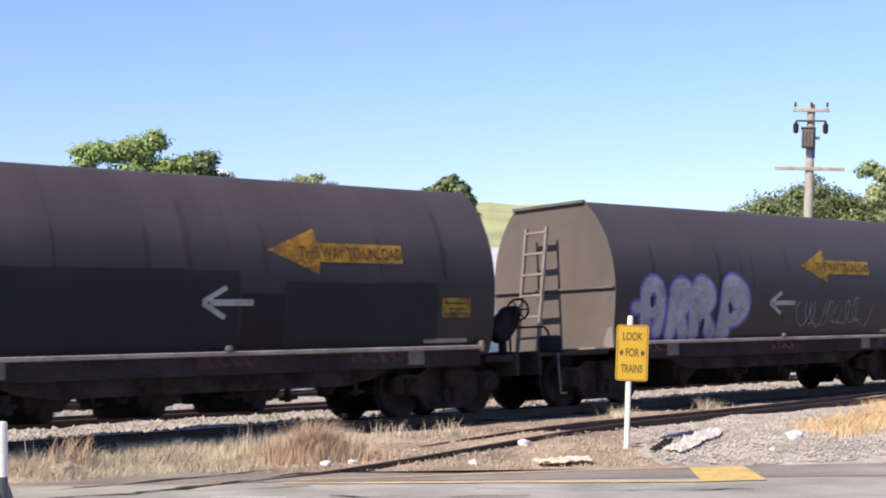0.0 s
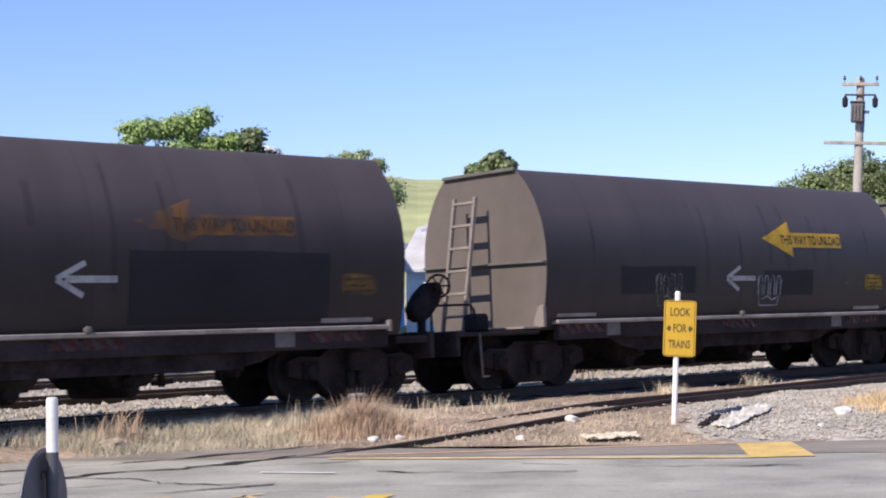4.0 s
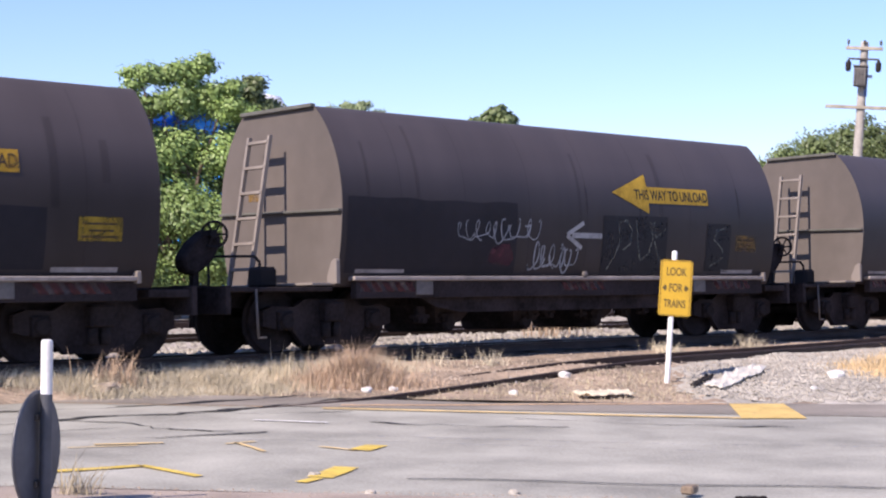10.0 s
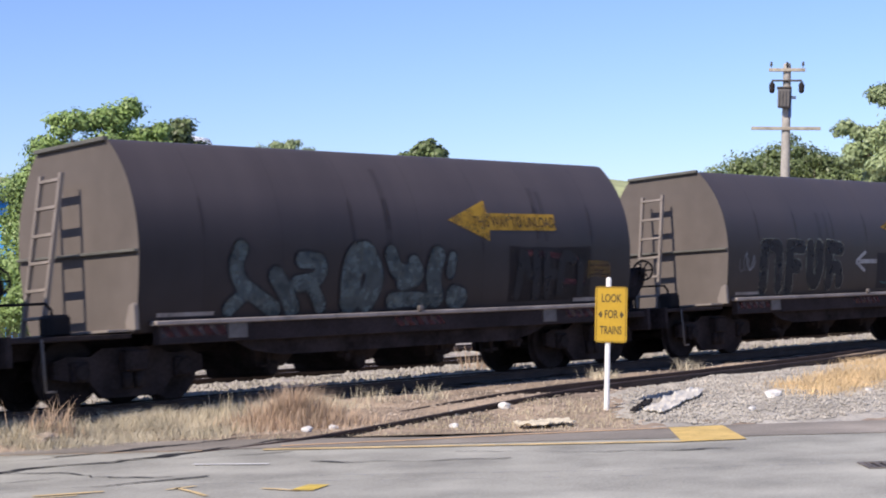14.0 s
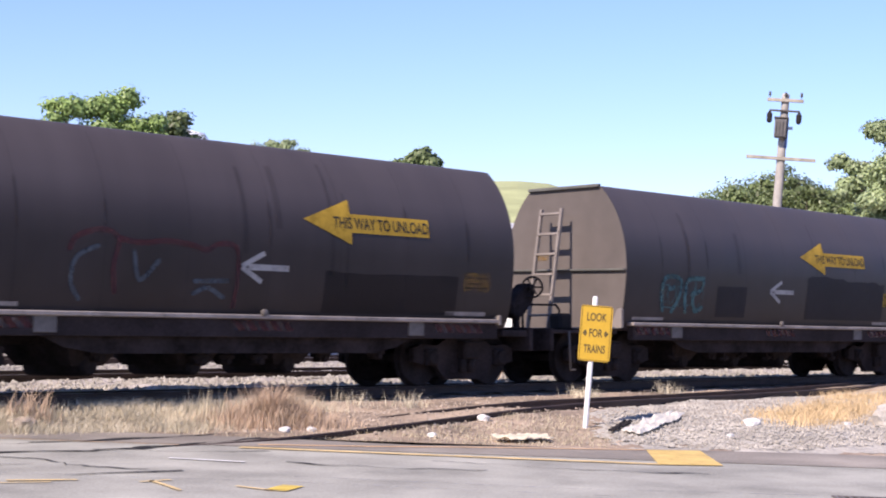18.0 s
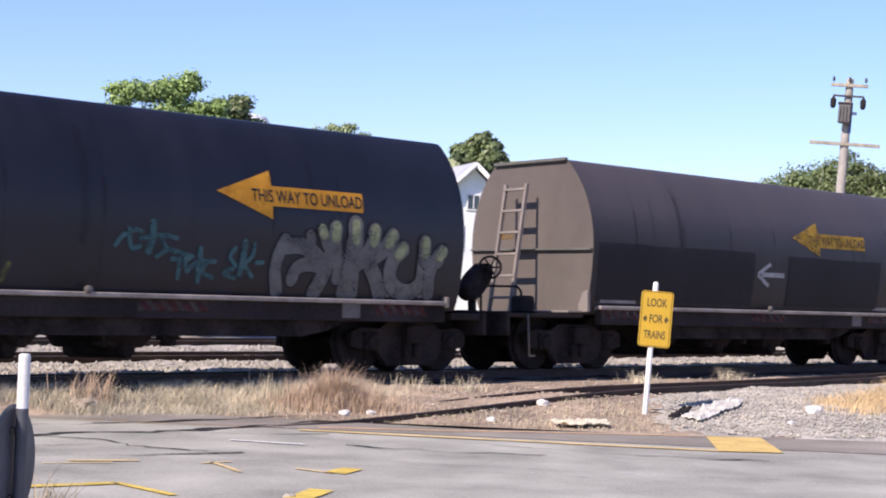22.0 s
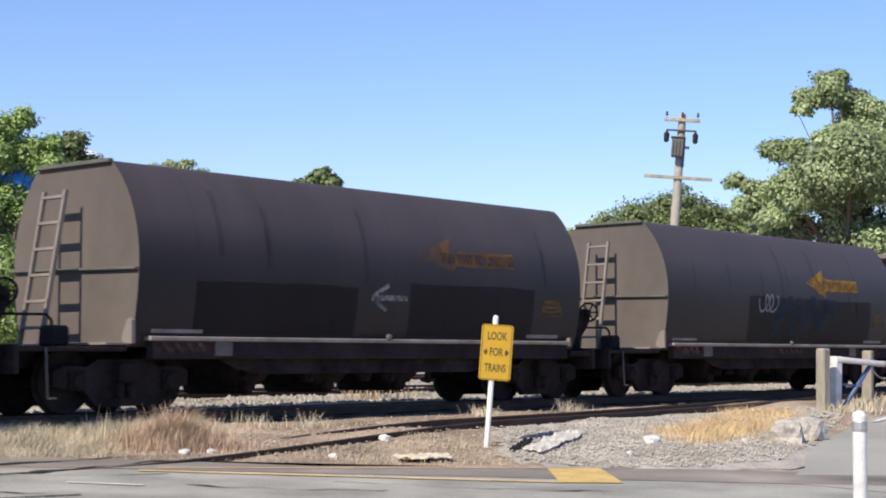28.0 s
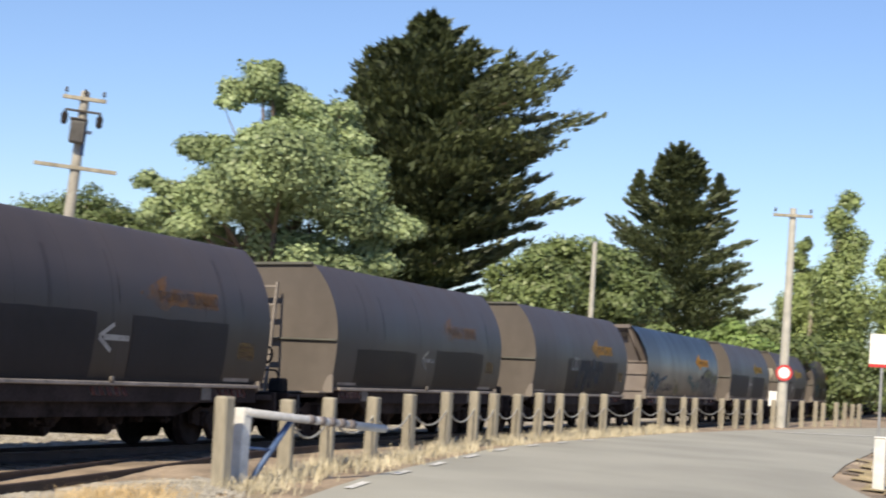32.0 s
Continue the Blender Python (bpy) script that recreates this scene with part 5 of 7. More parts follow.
        sprayed(w, 0.98, 2.35, 1.13, 1.85, [[((0.1, 0.12), (0.04, 0.5), (0.1, 0.86), (0.3, 0.92), (0.46, 0.8), (0.42, 0.4), (0.3, 0.1)), ((0.2, 0.62), (0.3, 0.66))], [((0.6, 0.1), (0.55, 0.55), (0.62, 0.86), (0.95, 0.9)), ((0.95, 0.86), (0.9, 0.62), (0.7, 0.52)), ((0.72, 0.4), (0.8, 0.12), (0.95, 0.2))]], "spray_teal", None, "teal outlined boxes", 0.085)
        scribble(w, 1.1, 2.2, 1.2, 1.75, 5, 62, "spray_teal", "teal scrawl", 0.02)
    elif k == 10:
        sprayed(w, 1.8, 4.5, 1.05, 2.02, [[((0.01, 0.7), (0.04, 0.84), (0.12, 0.93), (0.22, 0.95), (0.28, 0.86), (0.4, 0.82), (0.55, 0.86), (0.7, 0.82), (0.78, 0.77), (0.85, 0.86), (0.95, 0.84), (0.98, 0.6), (0.97, 0.05)), ((0.28, 0.86), (0.25, 0.5), (0.27, 0.2))]], "spray_red_dark", None, "dull red wavy sprayed outline", 0.07)
        sprayed(w, 1.8, 4.5, 1.05, 2.02, [[((0.16, 0.75), (0.05, 0.6), (0.03, 0.3), (0.08, 0.1)), ((0.72, 0.36), (0.92, 0.38)), ((0.72, 0.2), (0.8, 0.28), (0.9, 0.16)), ((0.36, 0.7), (0.4, 0.35), (0.5, 0.6))]], "spray_slate", None, "faint grey sprayed arcs", 0.06)
        dark(6.0, 8.7, 1.02, 1.6, "grime", 2, 0.03)
    elif k == 11:
        dark(0.15, 4.4, 1.05, 1.98)
        dark(5.45, 8.6, 1.05, 1.95, seed=7)
    elif k == 12:
        sprayed(w, 0.3, 1.15, 1.12, 1.8, [[((0.2, 0.1), (0.14, 0.6), (0.45, 0.92), (0.85, 0.7)), ((0.4, 0.4), (0.85, 0.45), (0.7, 0.15))]], "spray_blue", "spray_pale", "pale blue sprayed shape", 0.14, 0.02)
        bm = bmesh.new()
        blob_fill(bm, blob(1.5, 1.46, 0.36, 0.33, 3, 2.2), 0.006)
        blob_fill(bm, [(1.85, 1.42), (2.4, 1.52), (2.95, 1.6), (3.06, 1.66), (3.02, 1.72), (2.9, 1.74), (2.4, 1.64), (1.85, 1.56)], 0.006)
        part("sprayed_shape", bm, "spray_blue", w, "blue sprayed pan shape with a handle")
        bm = bmesh.new()
        stroke(bm, blob(1.5, 1.55, 0.2, 0.17, 4), 0.04, 0.009, True)
        part("sprayed_outline", bm, "spray_pale", w)
        scribble(w, 1.95, 3.95, 1.18, 1.45, 8, 82, "spray_blue_dim", "dim blue scrawl", 0.05)
        sprayed(w, 4.2, 5.1, 1.05, 1.7, [[((0.03, 0.04), (0.14, 0.92), (0.24, 0.04)), ((0.24, 0.08), (0.35, 0.55), (0.44, 0.1)), ((0.54, 0.06), (0.6, 0.75), (0.66, 0.06)), ((0.7, 0.1), (0.78, 0.55), (0.84, 0.1)), ((0.9, 0.08), (0.98, 0.36))]], "spray_olive", None, "dim olive spiky strokes", 0.065)
        teal = [[((0.11, 0.60), (0.15, 0.75), (0.21, 0.85), (0.25, 0.83)), ((0.18, 0.87), (0.20, 0.57), (0.25, 0.60)), (1.6, (0.317, 0.98), (0.32, 0.75), (0.30, 0.53)), ((0.25, 0.72), (0.38, 0.79), (0.46, 0.75))],
                [((0.37, 0.79), (0.40, 0.60), (0.48, 0.53), (0.56, 0.47)), ((0.35, 0.45), (0.41, 0.57)), ((0.44, 0.42), (0.54, 0.43)), ((0.486, 0.43), (0.486, 0.11)), ((0.52, 0.38), (0.54, 0.23), (0.58, 0.38), (0.61, 0.19))],
                [(1.3, (0.606, 0.60), (0.606, 0.08)), ((0.62, 0.41), (0.70, 0.41)), ((0.65, 0.38), (0.63, 0.23), (0.69, 0.15))],
                [((0.82, 0.64), (0.79, 0.49), (0.83, 0.34), (0.76, 0.23), (0.83, 0.15)), (1.6, (0.88, 0.75), (0.873, 0.45), (0.86, 0.23)), ((0.94, 0.72), (0.93, 0.53), (0.89, 0.38), (0.94, 0.19)), ((0.96, 0.42), (1.0, 0.43))]]
        sprayed(w, 6.2, 8.72, 1.1, 1.86, teal, "spray_teal", None, "teal spiky strokes with sharp ends", 0.058)
        silver = [[(0.8, (0.07, 0.67), (0.04, 0.49), (0.03, 0.28), (0.05, 0.05)), (0.9, (0.08, 0.6), (0.16, 0.61), (0.24, 0.5), (0.28, 0.34)), (0.8, (0.12, 0.19), (0.14, 0.33), (0.2, 0.39), (0.28, 0.36)), (0.6, (0.20, 0.76), (0.21, 0.68))],
                  [((0.34, 0.86), (0.33, 0.67), (0.305, 0.43), (0.28, 0.22), (0.25, 0.04)), (0.7, (0.33, 0.78), (0.36, 0.5), (0.36, 0.22)), (0.6, (0.26, 0.83), (0.29, 0.64))],
                  [(1.15, (0.45, 0.92), (0.45, 0.65), (0.44, 0.35), (0.45, 0.04)), (0.8, (0.43, 0.7), (0.42, 0.4), (0.40, 0.06)), ((0.56, 0.86), (0.55, 0.7), (0.52, 0.55), (0.47, 0.43)), ((0.665, 0.81), (0.62, 0.64), (0.54, 0.46), (0.58, 0.25), (0.62, 0.04))],
                  [((0.73, 0.64), (0.68, 0.52), (0.66, 0.31), (0.70, 0.13), (0.78, 0.07), (0.85, 0.19), (0.86, 0.4), (0.86, 0.74))],
                  [(0.9, (0.97, 0.64), (0.93, 0.52), (0.90, 0.31), (0.91, 0.07)), (0.8, (0.87, 0.49), (0.95, 0.5))]]
        sprayed(w, 8.85, 12.05, 1.03, 2.06, silver, "spray_silver", "spray_black", "silver and green swollen letters", 0.235, 0.02)
        tops = [((0.34, 0.88), (0.338, 0.74)), ((0.45, 0.93), (0.45, 0.74)), ((0.56, 0.88), (0.553, 0.72)), ((0.665, 0.82), (0.64, 0.71)), ((0.73, 0.65), (0.70, 0.57)), ((0.86, 0.76), (0.86, 0.6)), ((0.26, 0.84), (0.27, 0.78)), ((0.97, 0.65), (0.95, 0.57))]
        sprayed(w, 8.85, 12.05, 1.03, 2.06, [[p] for p in tops], "spray_green", None, "pale green fade on letter tops", 0.15, lift=0.0175)
    elif k == 13:
        dark(3.1, 8.7, 1.02, 1.95, "grime", 1, 0.04)
        sprayed(w, 4.2, 6.85, 1.15, 1.98, [[((0.02, 0.15), (0.1, 0.6), (0.25, 0.85))], [((0.28, 0.1), (0.36, 0.85), (0.45, 0.5))], [((0.5, 0.2), (0.62, 0.9), (0.72, 0.4))], [((0.8, 0.3), (0.85, 0.8), (0.98, 0.7))]], "spray_blue_dim", None, "dim blue sprayed letters", 0.3)
        scribble(w, 3.65, 4.2, 1.6, 2.0, 2, 92, "spray_grey", "white sprayed curl", 0.05)
    elif k == 14:
        dark(1.0, 4.2, 1.02, 1.75, "grime", 1, 0.03)
        dark(5.4, 8.6, 1.02, 1.85, "grime", 4, 0.03)
    elif k == 15:
        dark(1.4, 4.4, 1.02, 1.95)
        dark(5.4, 8.4, 1.02, 1.95, seed=3)
    elif k == 16:
        dark(7.4, 8.65, 1.05, 1.87)
        dark(0.6, 4.2, 1.05, 1.8, seed=2)
    # streaks of grime run down from the roof edge
    for i in range(4):
        x = rnd.uniform(0.4, L - 0.6)
        ww = rnd.uniform(0.05, 0.12)
        z0, z1 = rnd.uniform(1.3, 2.2), rnd.uniform(2.5, 3.1)
        part("grime_streak", fill([x, x + ww], lambda q: z0, lambda q: z1, 0.0046, 14), "streak", w)
    return w


# seconds and the place of the first wagon's end wall along the track
RUN = [(0, 21.56), (3, 38.74), (6, 55.93), (9, 73.22), (10.6, 82.50), (13, 96.66), (15, 108.26), (19, 131.28), (21, 142.92), (23, 154.60), (24, 160.43), (26, 172.08), (29, 189.63), (30.4, 197.78), (31.4, 203.67), (32, 207.23)]


def wagon_at(k, s):
    return s - (k - 1) * P - (EX if k >= 12 else 0)


CANT = -2.64
LETTERS_FADED = LETTERS.copy()
LETTERS.materials.append(M["letter"])
LETTERS_FADED.materials.append(M["letter_faded"])
WAGONS = {k: hopper_wagon(k, pose(wagon_at(k, RUN[0][1]), YC, RAIL, CANT)) for k in range(-1, 18)}

# ---- roadside things ----
def spot(az, D, z=0.0):
    return (D * math.sin(radians(az)), D * math.cos(radians(az)), z)


def plate_text(text, size, parent, mt, x, z, y=-0.016):
    me = text_mesh(text, size, "lettering")
    for v in me.vertices:
        v.co = (x + v.co.x, y, z + v.co.y)
    me.materials.append(M[mt])
    o = new("lettering", me)
    o.parent = parent
    return o


def rounded_plate(w, h, r, t, bm=None, cx=0, cz=0, y=0.0):
    bm = bm or bmesh.new()
    ring = []
    for sx, sz, a0 in ((1, 1, 0), (-1, 1, 90), (-1, -1, 180), (1, -1, 270)):
        for i in range(5):
            a = radians(a0 + 22.5 * i)
            ring.append((cx + sx * (w / 2 - r) + r * math.cos(a), cz + sz * (h / 2 - r) + r * math.sin(a)))
    f = bm.faces.new([bm.verts.new((x, y, z)) for x, z in ring])
    ext = bmesh.ops.extrude_face_region(bm, geom=[f])
    bmesh.ops.translate(bm, verts=[g for g in ext["geom"] if isinstance(g, bmesh.types.BMVert)], vec=(0, t, 0))
    bmesh.ops.recalc_face_normals(bm, faces=bm.faces)
    return bm


def warning_sign():
    s = empty("warning_sign", pose(16.965, 13.03, gz(16.965, 13.03) - 0.10, 0, 2.75, -52.4))
    tagged(s, "yellow railway warning sign on a white post", "sign")
    bm = bmesh.new()
    lathe(bm, [(0.034, -0.4), (0.034, 1.74), (0.02, 1.765)], 12)
    part("post", bm, "white_paint", s)
    b = part("board", rounded_plate(0.40, 0.70, 0.035, 0.006, cx=0.035, cz=1.30, y=-0.045), "sign_yellow", s, "yellow board with black border")
    b.matrix_basis = pose(0, 0, 0)
    for x0, x1, z0, z1 in ((-0.15, 0.22, 1.635, 1.641), (-0.15, 0.22, 0.959, 0.965), (-0.150, -0.144, 0.965, 1.635), (0.214, 0.220, 0.965, 1.635)):
        part("border", boxes((x0, x1, -0.0475, -0.0455, z0, z1)), "black", b)
    for tx, z, sz in (("LOOK", 1.50, 0.135), ("FOR", 1.30, 0.135), ("TRAINS", 1.10, 0.135)):
        o = plate_text(tx, sz, b, "sign_letter", 0.0, 0.0, -0.048)
        o.matrix_basis = Matrix.Translation((0.035, 0, z)) @ Matrix.Diagonal((0.66 if tx != "TRAINS" else 0.60, 1, 1.05, 1))
    for sx in (-1, 1):
        bm = bmesh.new()
        bm.faces.new([bm.verts.new((0.035 + sx * a, -0.048, 1.30 + c)) for a, c in ((0.165, 0), (0.125, 0.045), (0.105, 0), (0.125, -0.045))][::-sx])
        part("arrowhead", bm, "sign_letter", b)
    part("clamp", boxes((-0.05, 0.05, -0.04, 0.04, 1.5, 1.53), bevel=0.004), "steel", s)


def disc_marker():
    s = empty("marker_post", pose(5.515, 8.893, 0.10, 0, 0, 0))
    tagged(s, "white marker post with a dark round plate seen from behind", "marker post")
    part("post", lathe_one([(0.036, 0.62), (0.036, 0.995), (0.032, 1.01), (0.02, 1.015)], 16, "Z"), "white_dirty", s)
    # the disc's shade on the white post is put into this half's colour
    part("socket", lathe_one([(0.038, -0.3), (0.038, 0.685), (0.034, 0.69)], 16, "Z"), "disc_back_and_shade", s, "lower half of the post in dark blue-grey as shade")
    d = part("disc", lathe_one([(0.345, -0.012), (0.36, -0.004), (0.36, 0.004), (0.345, 0.012)], 40, "X"), "disc_back_and_shade", s, "dark grey back of a round plate")
    d.matrix_basis = Matrix.Translation((-0.031, 0.051, 0.35)) @ pose(0, 0, 0, 0, 0, -54.1)
    for z in (-0.2, 0.2):
        part("strap", boxes((0.012, 0.03, -0.07, 0.07, z - 0.02, z + 0.02), bevel=0.004), "steel_dull", d)


def white_marker():
    s = empty("marker_post", pose(14.26, 6.70, 0, 0, -1.5, -65))
    tagged(s, "white flexible marker post with a grey collar", "marker post")
    part("post", lathe_one([(0.068, 0.0), (0.063, 0.1), (0.063, 0.78), (0.066, 0.90), (0.05, 0.93), (0.02, 0.945)], 14, "Z"), "white_dirty", s)
    part("collar", lathe_one([(0.066, 0.76), (0.069, 0.78), (0.069, 0.84), (0.066, 0.85)], 14, "Z"), "steel", s, "grey reflective collar")


warning_sign()
disc_marker()
white_marker()


def crossarm(parent, z, half_len, y=-0.16, n=4, mt="wood_grey", dz=0.0, h=0.055):
    a = part("crossarm", boxes((-half_len, half_len, y - 0.05, y + 0.05, z - h, z + h), bevel=0.008), mt, parent)
    for i in range(n):
        x = -half_len + 0.08 + (2 * half_len - 0.16) * i / max(1, n - 1)
        part("insulator", lathe(bmesh.new(), [(0.012, 0.0), (0.012, 0.08), (0.045, 0.09), (0.05, 0.13), (0.03, 0.17), (0.045, 0.18), (0.03, 0.23)], 8, "Z", (x, y, z + h)), "steel_dull", a)
    return a


def power_pole():
    x, y, _ = spot(58.36, 60)
    p = empty("power_pole", pose(x, y, gz(x, y) - 0.22, 0, 2.95, -58.75))
    tagged(p, "grey wooden power pole with a transformer and crossarms", "power pole", "power poles")
    part("post", lathe_one([(0.20, -0.5), (0.17, 4), (0.13, 9.15), (0.10, 9.2)], 14, "Z"), "pole", p)
    crossarm(p, 8.95, 0.62, n=3)
    a = crossarm(p, 8.58, 0.52, n=0, mt="steel_dull", h=0.03)
    for sx in (-0.5, 0.5):
        part("fuse_holder", lathe(bmesh.new(), [(0.05, -0.42), (0.09, -0.36), (0.10, -0.12), (0.05, -0.05), (0.03, 0.0)], 10, "Z", (sx, -0.18, 8.56)), "black", a, "dark hanging fuse holder")
    t = part("transformer", boxes((-0.30, 0.14, -0.52, -0.12, 7.62, 8.28), bevel=0.04), "transformer", p, "grey-brown steel transformer tank")
    part("lid", boxes((-0.33, 0.17, -0.55, -0.09, 8.28, 8.33), bevel=0.01), "steel_dull", t)
    for i in range(4):
        part("cooling_fin", boxes((-0.26 + 0.11 * i, -0.24 + 0.11 * i, -0.57, -0.52, 7.7, 8.2)), "transformer", t)
    part("cable_guard", boxes((0.08, 0.17, -0.17, -0.05, 7.3, 8.3), bevel=0.01), "blue_steel", p, "dark cable run")
    part("bracket", boxes((0.15, 0.32, -0.1, -0.02, 7.95, 8.05)), "steel", p)
    crossarm(p, 6.92, 1.18, n=0)


def left_pole():
    x, y, _ = spot(29.31, 48)
    p = empty("power_pole", pose(x, y, gz(x, y), 0, 0.3, -29.4))
    tagged(p, "weathered wooden power pole with looped cables", "power pole", "power poles")
    part("post", lathe_one([(0.20, -0.5), (0.17, 4), (0.125, 8.65), (0.10, 8.75)], 14, "Z"), "pole", p)
    crossarm(p, 8.47, 0.64, n=4)
    a = crossarm(p, 7.95, 0.3, n=2, mt="steel_dull", h=0.04)
    arm = part("bracket_arm", tubes(((0, -0.1, 7.9), (-0.85, -0.2, 7.85), 0.035), ((0, -0.1, 7.5), (-0.6, -0.2, 7.85), 0.02)), "steel_dull", p)
    for cx, cz, r in ((-0.85, 7.92, 0.24), (-0.98, 8.05, 0.16)):
        bm = bmesh.new()
        path_tube(bm, [(cx + r * math.cos(radians(20 * i)), -0.2, cz + r * math.sin(radians(20 * i))) for i in range(15)], 0.018, 5)
        part("cable_loop", bm, "black", p, "black cable loop")
    for i, (xa, za) in enumerate(((-0.4, 8.45), (0.4, 8.45), (0.25, 8.1))):
        bm = bmesh.new()
        path_tube(bm, [(xa, -0.16, za), (xa * 0.6, -0.2, za - 0.35), (0.03, -0.16, za - 0.7)], 0.012, 5)
        part("cable", bm, "steel", p)
    part("stay", tubes(((-0.12, -0.15, 7.4), (-0.42, -0.3, 5.6), 0.018), ((-0.4, -0.3, 6.6), (-0.3, -0.3, 6.5), 0.03)), "steel_dull", p)


power_pole()
left_pole()


def lamp_pole():
    p = empty("utility_pole", pose(74.65, 13.98, 0.35, 0, 0.4, -81))
    tagged(p, "tall pale concrete utility pole with a round sign", "utility pole")
    part("post", lathe_one([(0.19, -0.5), (0.17, 3), (0.12, 8.5)], 12, "Z"), "concrete_pole", p)
    crossarm(p, 8.2, 0.75, n=2, mt="wood_grey")
    d = part("round_sign", lathe(bmesh.new(), [(0.31, -0.25), (0.31, -0.23)], 24, "Y", (0.02, 0, 2.15)), "red", p, "round white sign with red rim")
    part("sign_face", lathe(bmesh.new(), [(0.22, -0.255), (0.22, -0.251)], 24, "Y", (0.02, 0, 2.15)), "white_paint", d)
    part("notice_box", boxes((-0.50, -0.2, -0.2, -0.05, 0.85, 1.42), bevel=0.01), "white_paint", p, "white box")


def thin_pole(x, y, h, mt="concrete_pole"):
    p = empty("utility_pole", pose(x, y, gz(x, y)))
    tagged(p, "slim pale pole behind the train", "utility pole")
    part("post", lathe_one([(0.16, -0.4), (0.12, h)], 10, "Z"), mt, p)
    part("cap", lathe_one([(0.13, h - 0.02), (0.13, h + 0.05), (0.05, h + 0.09)], 10, "Z"), "steel", p)
    return p


lamp_pole()
thin_pole(97.9, 27.9, 8.9)
thin_pole(127.8, 20.2, 8.4, "wood_grey")


def far_signs():
    s = empty("road_sign", pose(53.68, 8.37, 0.55, 0, 0, -84))
    tagged(s, "white and red board on a steel post", "sign")
    part("post", lathe_one([(0.035, -0.3), (0.035, 2.9)], 10, "Z"), "steel", s)
    b = part("board", boxes((-0.32, 0.32, -0.05, -0.035, 2.05, 2.9), bevel=0.004), "white_paint", s)
    part("base_stripe", boxes((-0.32, 0.32, -0.054, -0.0515, 2.05, 2.13)), "red", b)
    g = empty("bollard", pose(38.85, 6.95, 0.25))
    tagged(g, "square white timber bollard on the verge", "bollard")
    part("post", boxes((-0.1, 0.1, -0.1, 0.1, -0.3, 0.9), bevel=0.015), "white_dirty", g)
    part("cap", boxes((-0.11, 0.11, -0.11, 0.11, 0.9, 0.93), bevel=0.01), "white_dirty", g)


far_signs()

# ---- post and chain fence ----
FENCE_X = [27.22, 29.3, 31.1, 33.3, 35.5, 37.7, 39.6, 41.1, 42.8, 44.5, 46.3, 48.4, 50.5, 54.3, 57.4, 60.3, 61.9, 65.6, 67.5, 69.3, 71.1, 73.1, 75.5, 78.1, 80.3, 81.6, 84.0, 85.5, 87.0, 88.4]


def fence_line(x):
    return float(np.interp(x, [27.2, 27.9, 31, 35.5, 41, 47, 58, 64, 70, 78, 88.4], [13.52, 13.5, 13.85, 14.3, 14.65, 14.78, 14.85, 14.72, 14.28, 13.68, 12.5]))


def fence():
    f = empty("chain_fence")
    tagged(f, "weathered grey timber post and chain fence", "fence")
    tops = []
    base = None
    for i, x in enumerate(FENCE_X):
        y = fence_line(x)
        z = gz(x, y)
        if base is None:
            bm = boxes((-0.10, 0.10, -0.10, 0.10, -0.35, 1.02), bevel=0.022)
            o = part("post", bm, "wood_grey", f)
            base = o.data
        else:
            o = new("post", base)
            o.parent = f
        lean = random.uniform(-1.6, 1.6)
        h = 1.12 if i == 0 else random.uniform(0.97, 1.03)
        o.matrix_basis = pose(x, y, z, random.uniform(-1, 1), lean, random.uniform(-12, 12)) @ Matrix.Diagonal((0.98 if i == 0 else random.uniform(0.78, 0.92), 0.9, h, 1))
        tops.append(Vector((x, y, z + 0.74)))
    for a, b in list(zip(tops, tops[1:]))[1:20]:
        bm = bmesh.new()
        n = 14
        pts = [a.lerp(b, i / n) - Vector((0, 0.03, 0.26 * (1 - (2 * i / n - 1) ** 2))) for i in range(n + 1)]
        path_tube(bm, [tuple(p) for p in pts], 0.016, 5)
        part("chain", bm, "chain", f)
    return f


fence()


def barrier():
    b = empty("barrier_gate", pose(27.75, 13.55, gz(27.75, 13.55), 0, 0, -14))
    tagged(b, "white steel barrier arm with a blue strut", "barrier")
    part("post", boxes((-0.08, 0.08, -0.08, 0.08, -0.3, 0.98), bevel=0.012), "white_dirty", b)
    part("arm", tubes(((-0.05, -0.05, 0.93), (3.0, 0.0, 0.74), 0.055), seg=10), "arm_grey", b, "scuffed white tubular arm")
    for i in range(5):
        part("tape_band", tubes(((1.25 + 0.22 * i, -0.03, 0.855 - 0.0135 * i), (1.36 + 0.22 * i, -0.03, 0.848 - 0.0135 * i), 0.062), seg=10), "tape", b)
    part("strut", tubes(((0.25, 0.0, 0.1), (0.95, 0.0, 0.84), 0.04)), "blue_steel", b, "blue steel strut")
    part("brace", tubes(((0.0, 0.0, 0.5), (0.55, 0.0, 0.46), 0.02)), "blue_steel", b)


barrier()


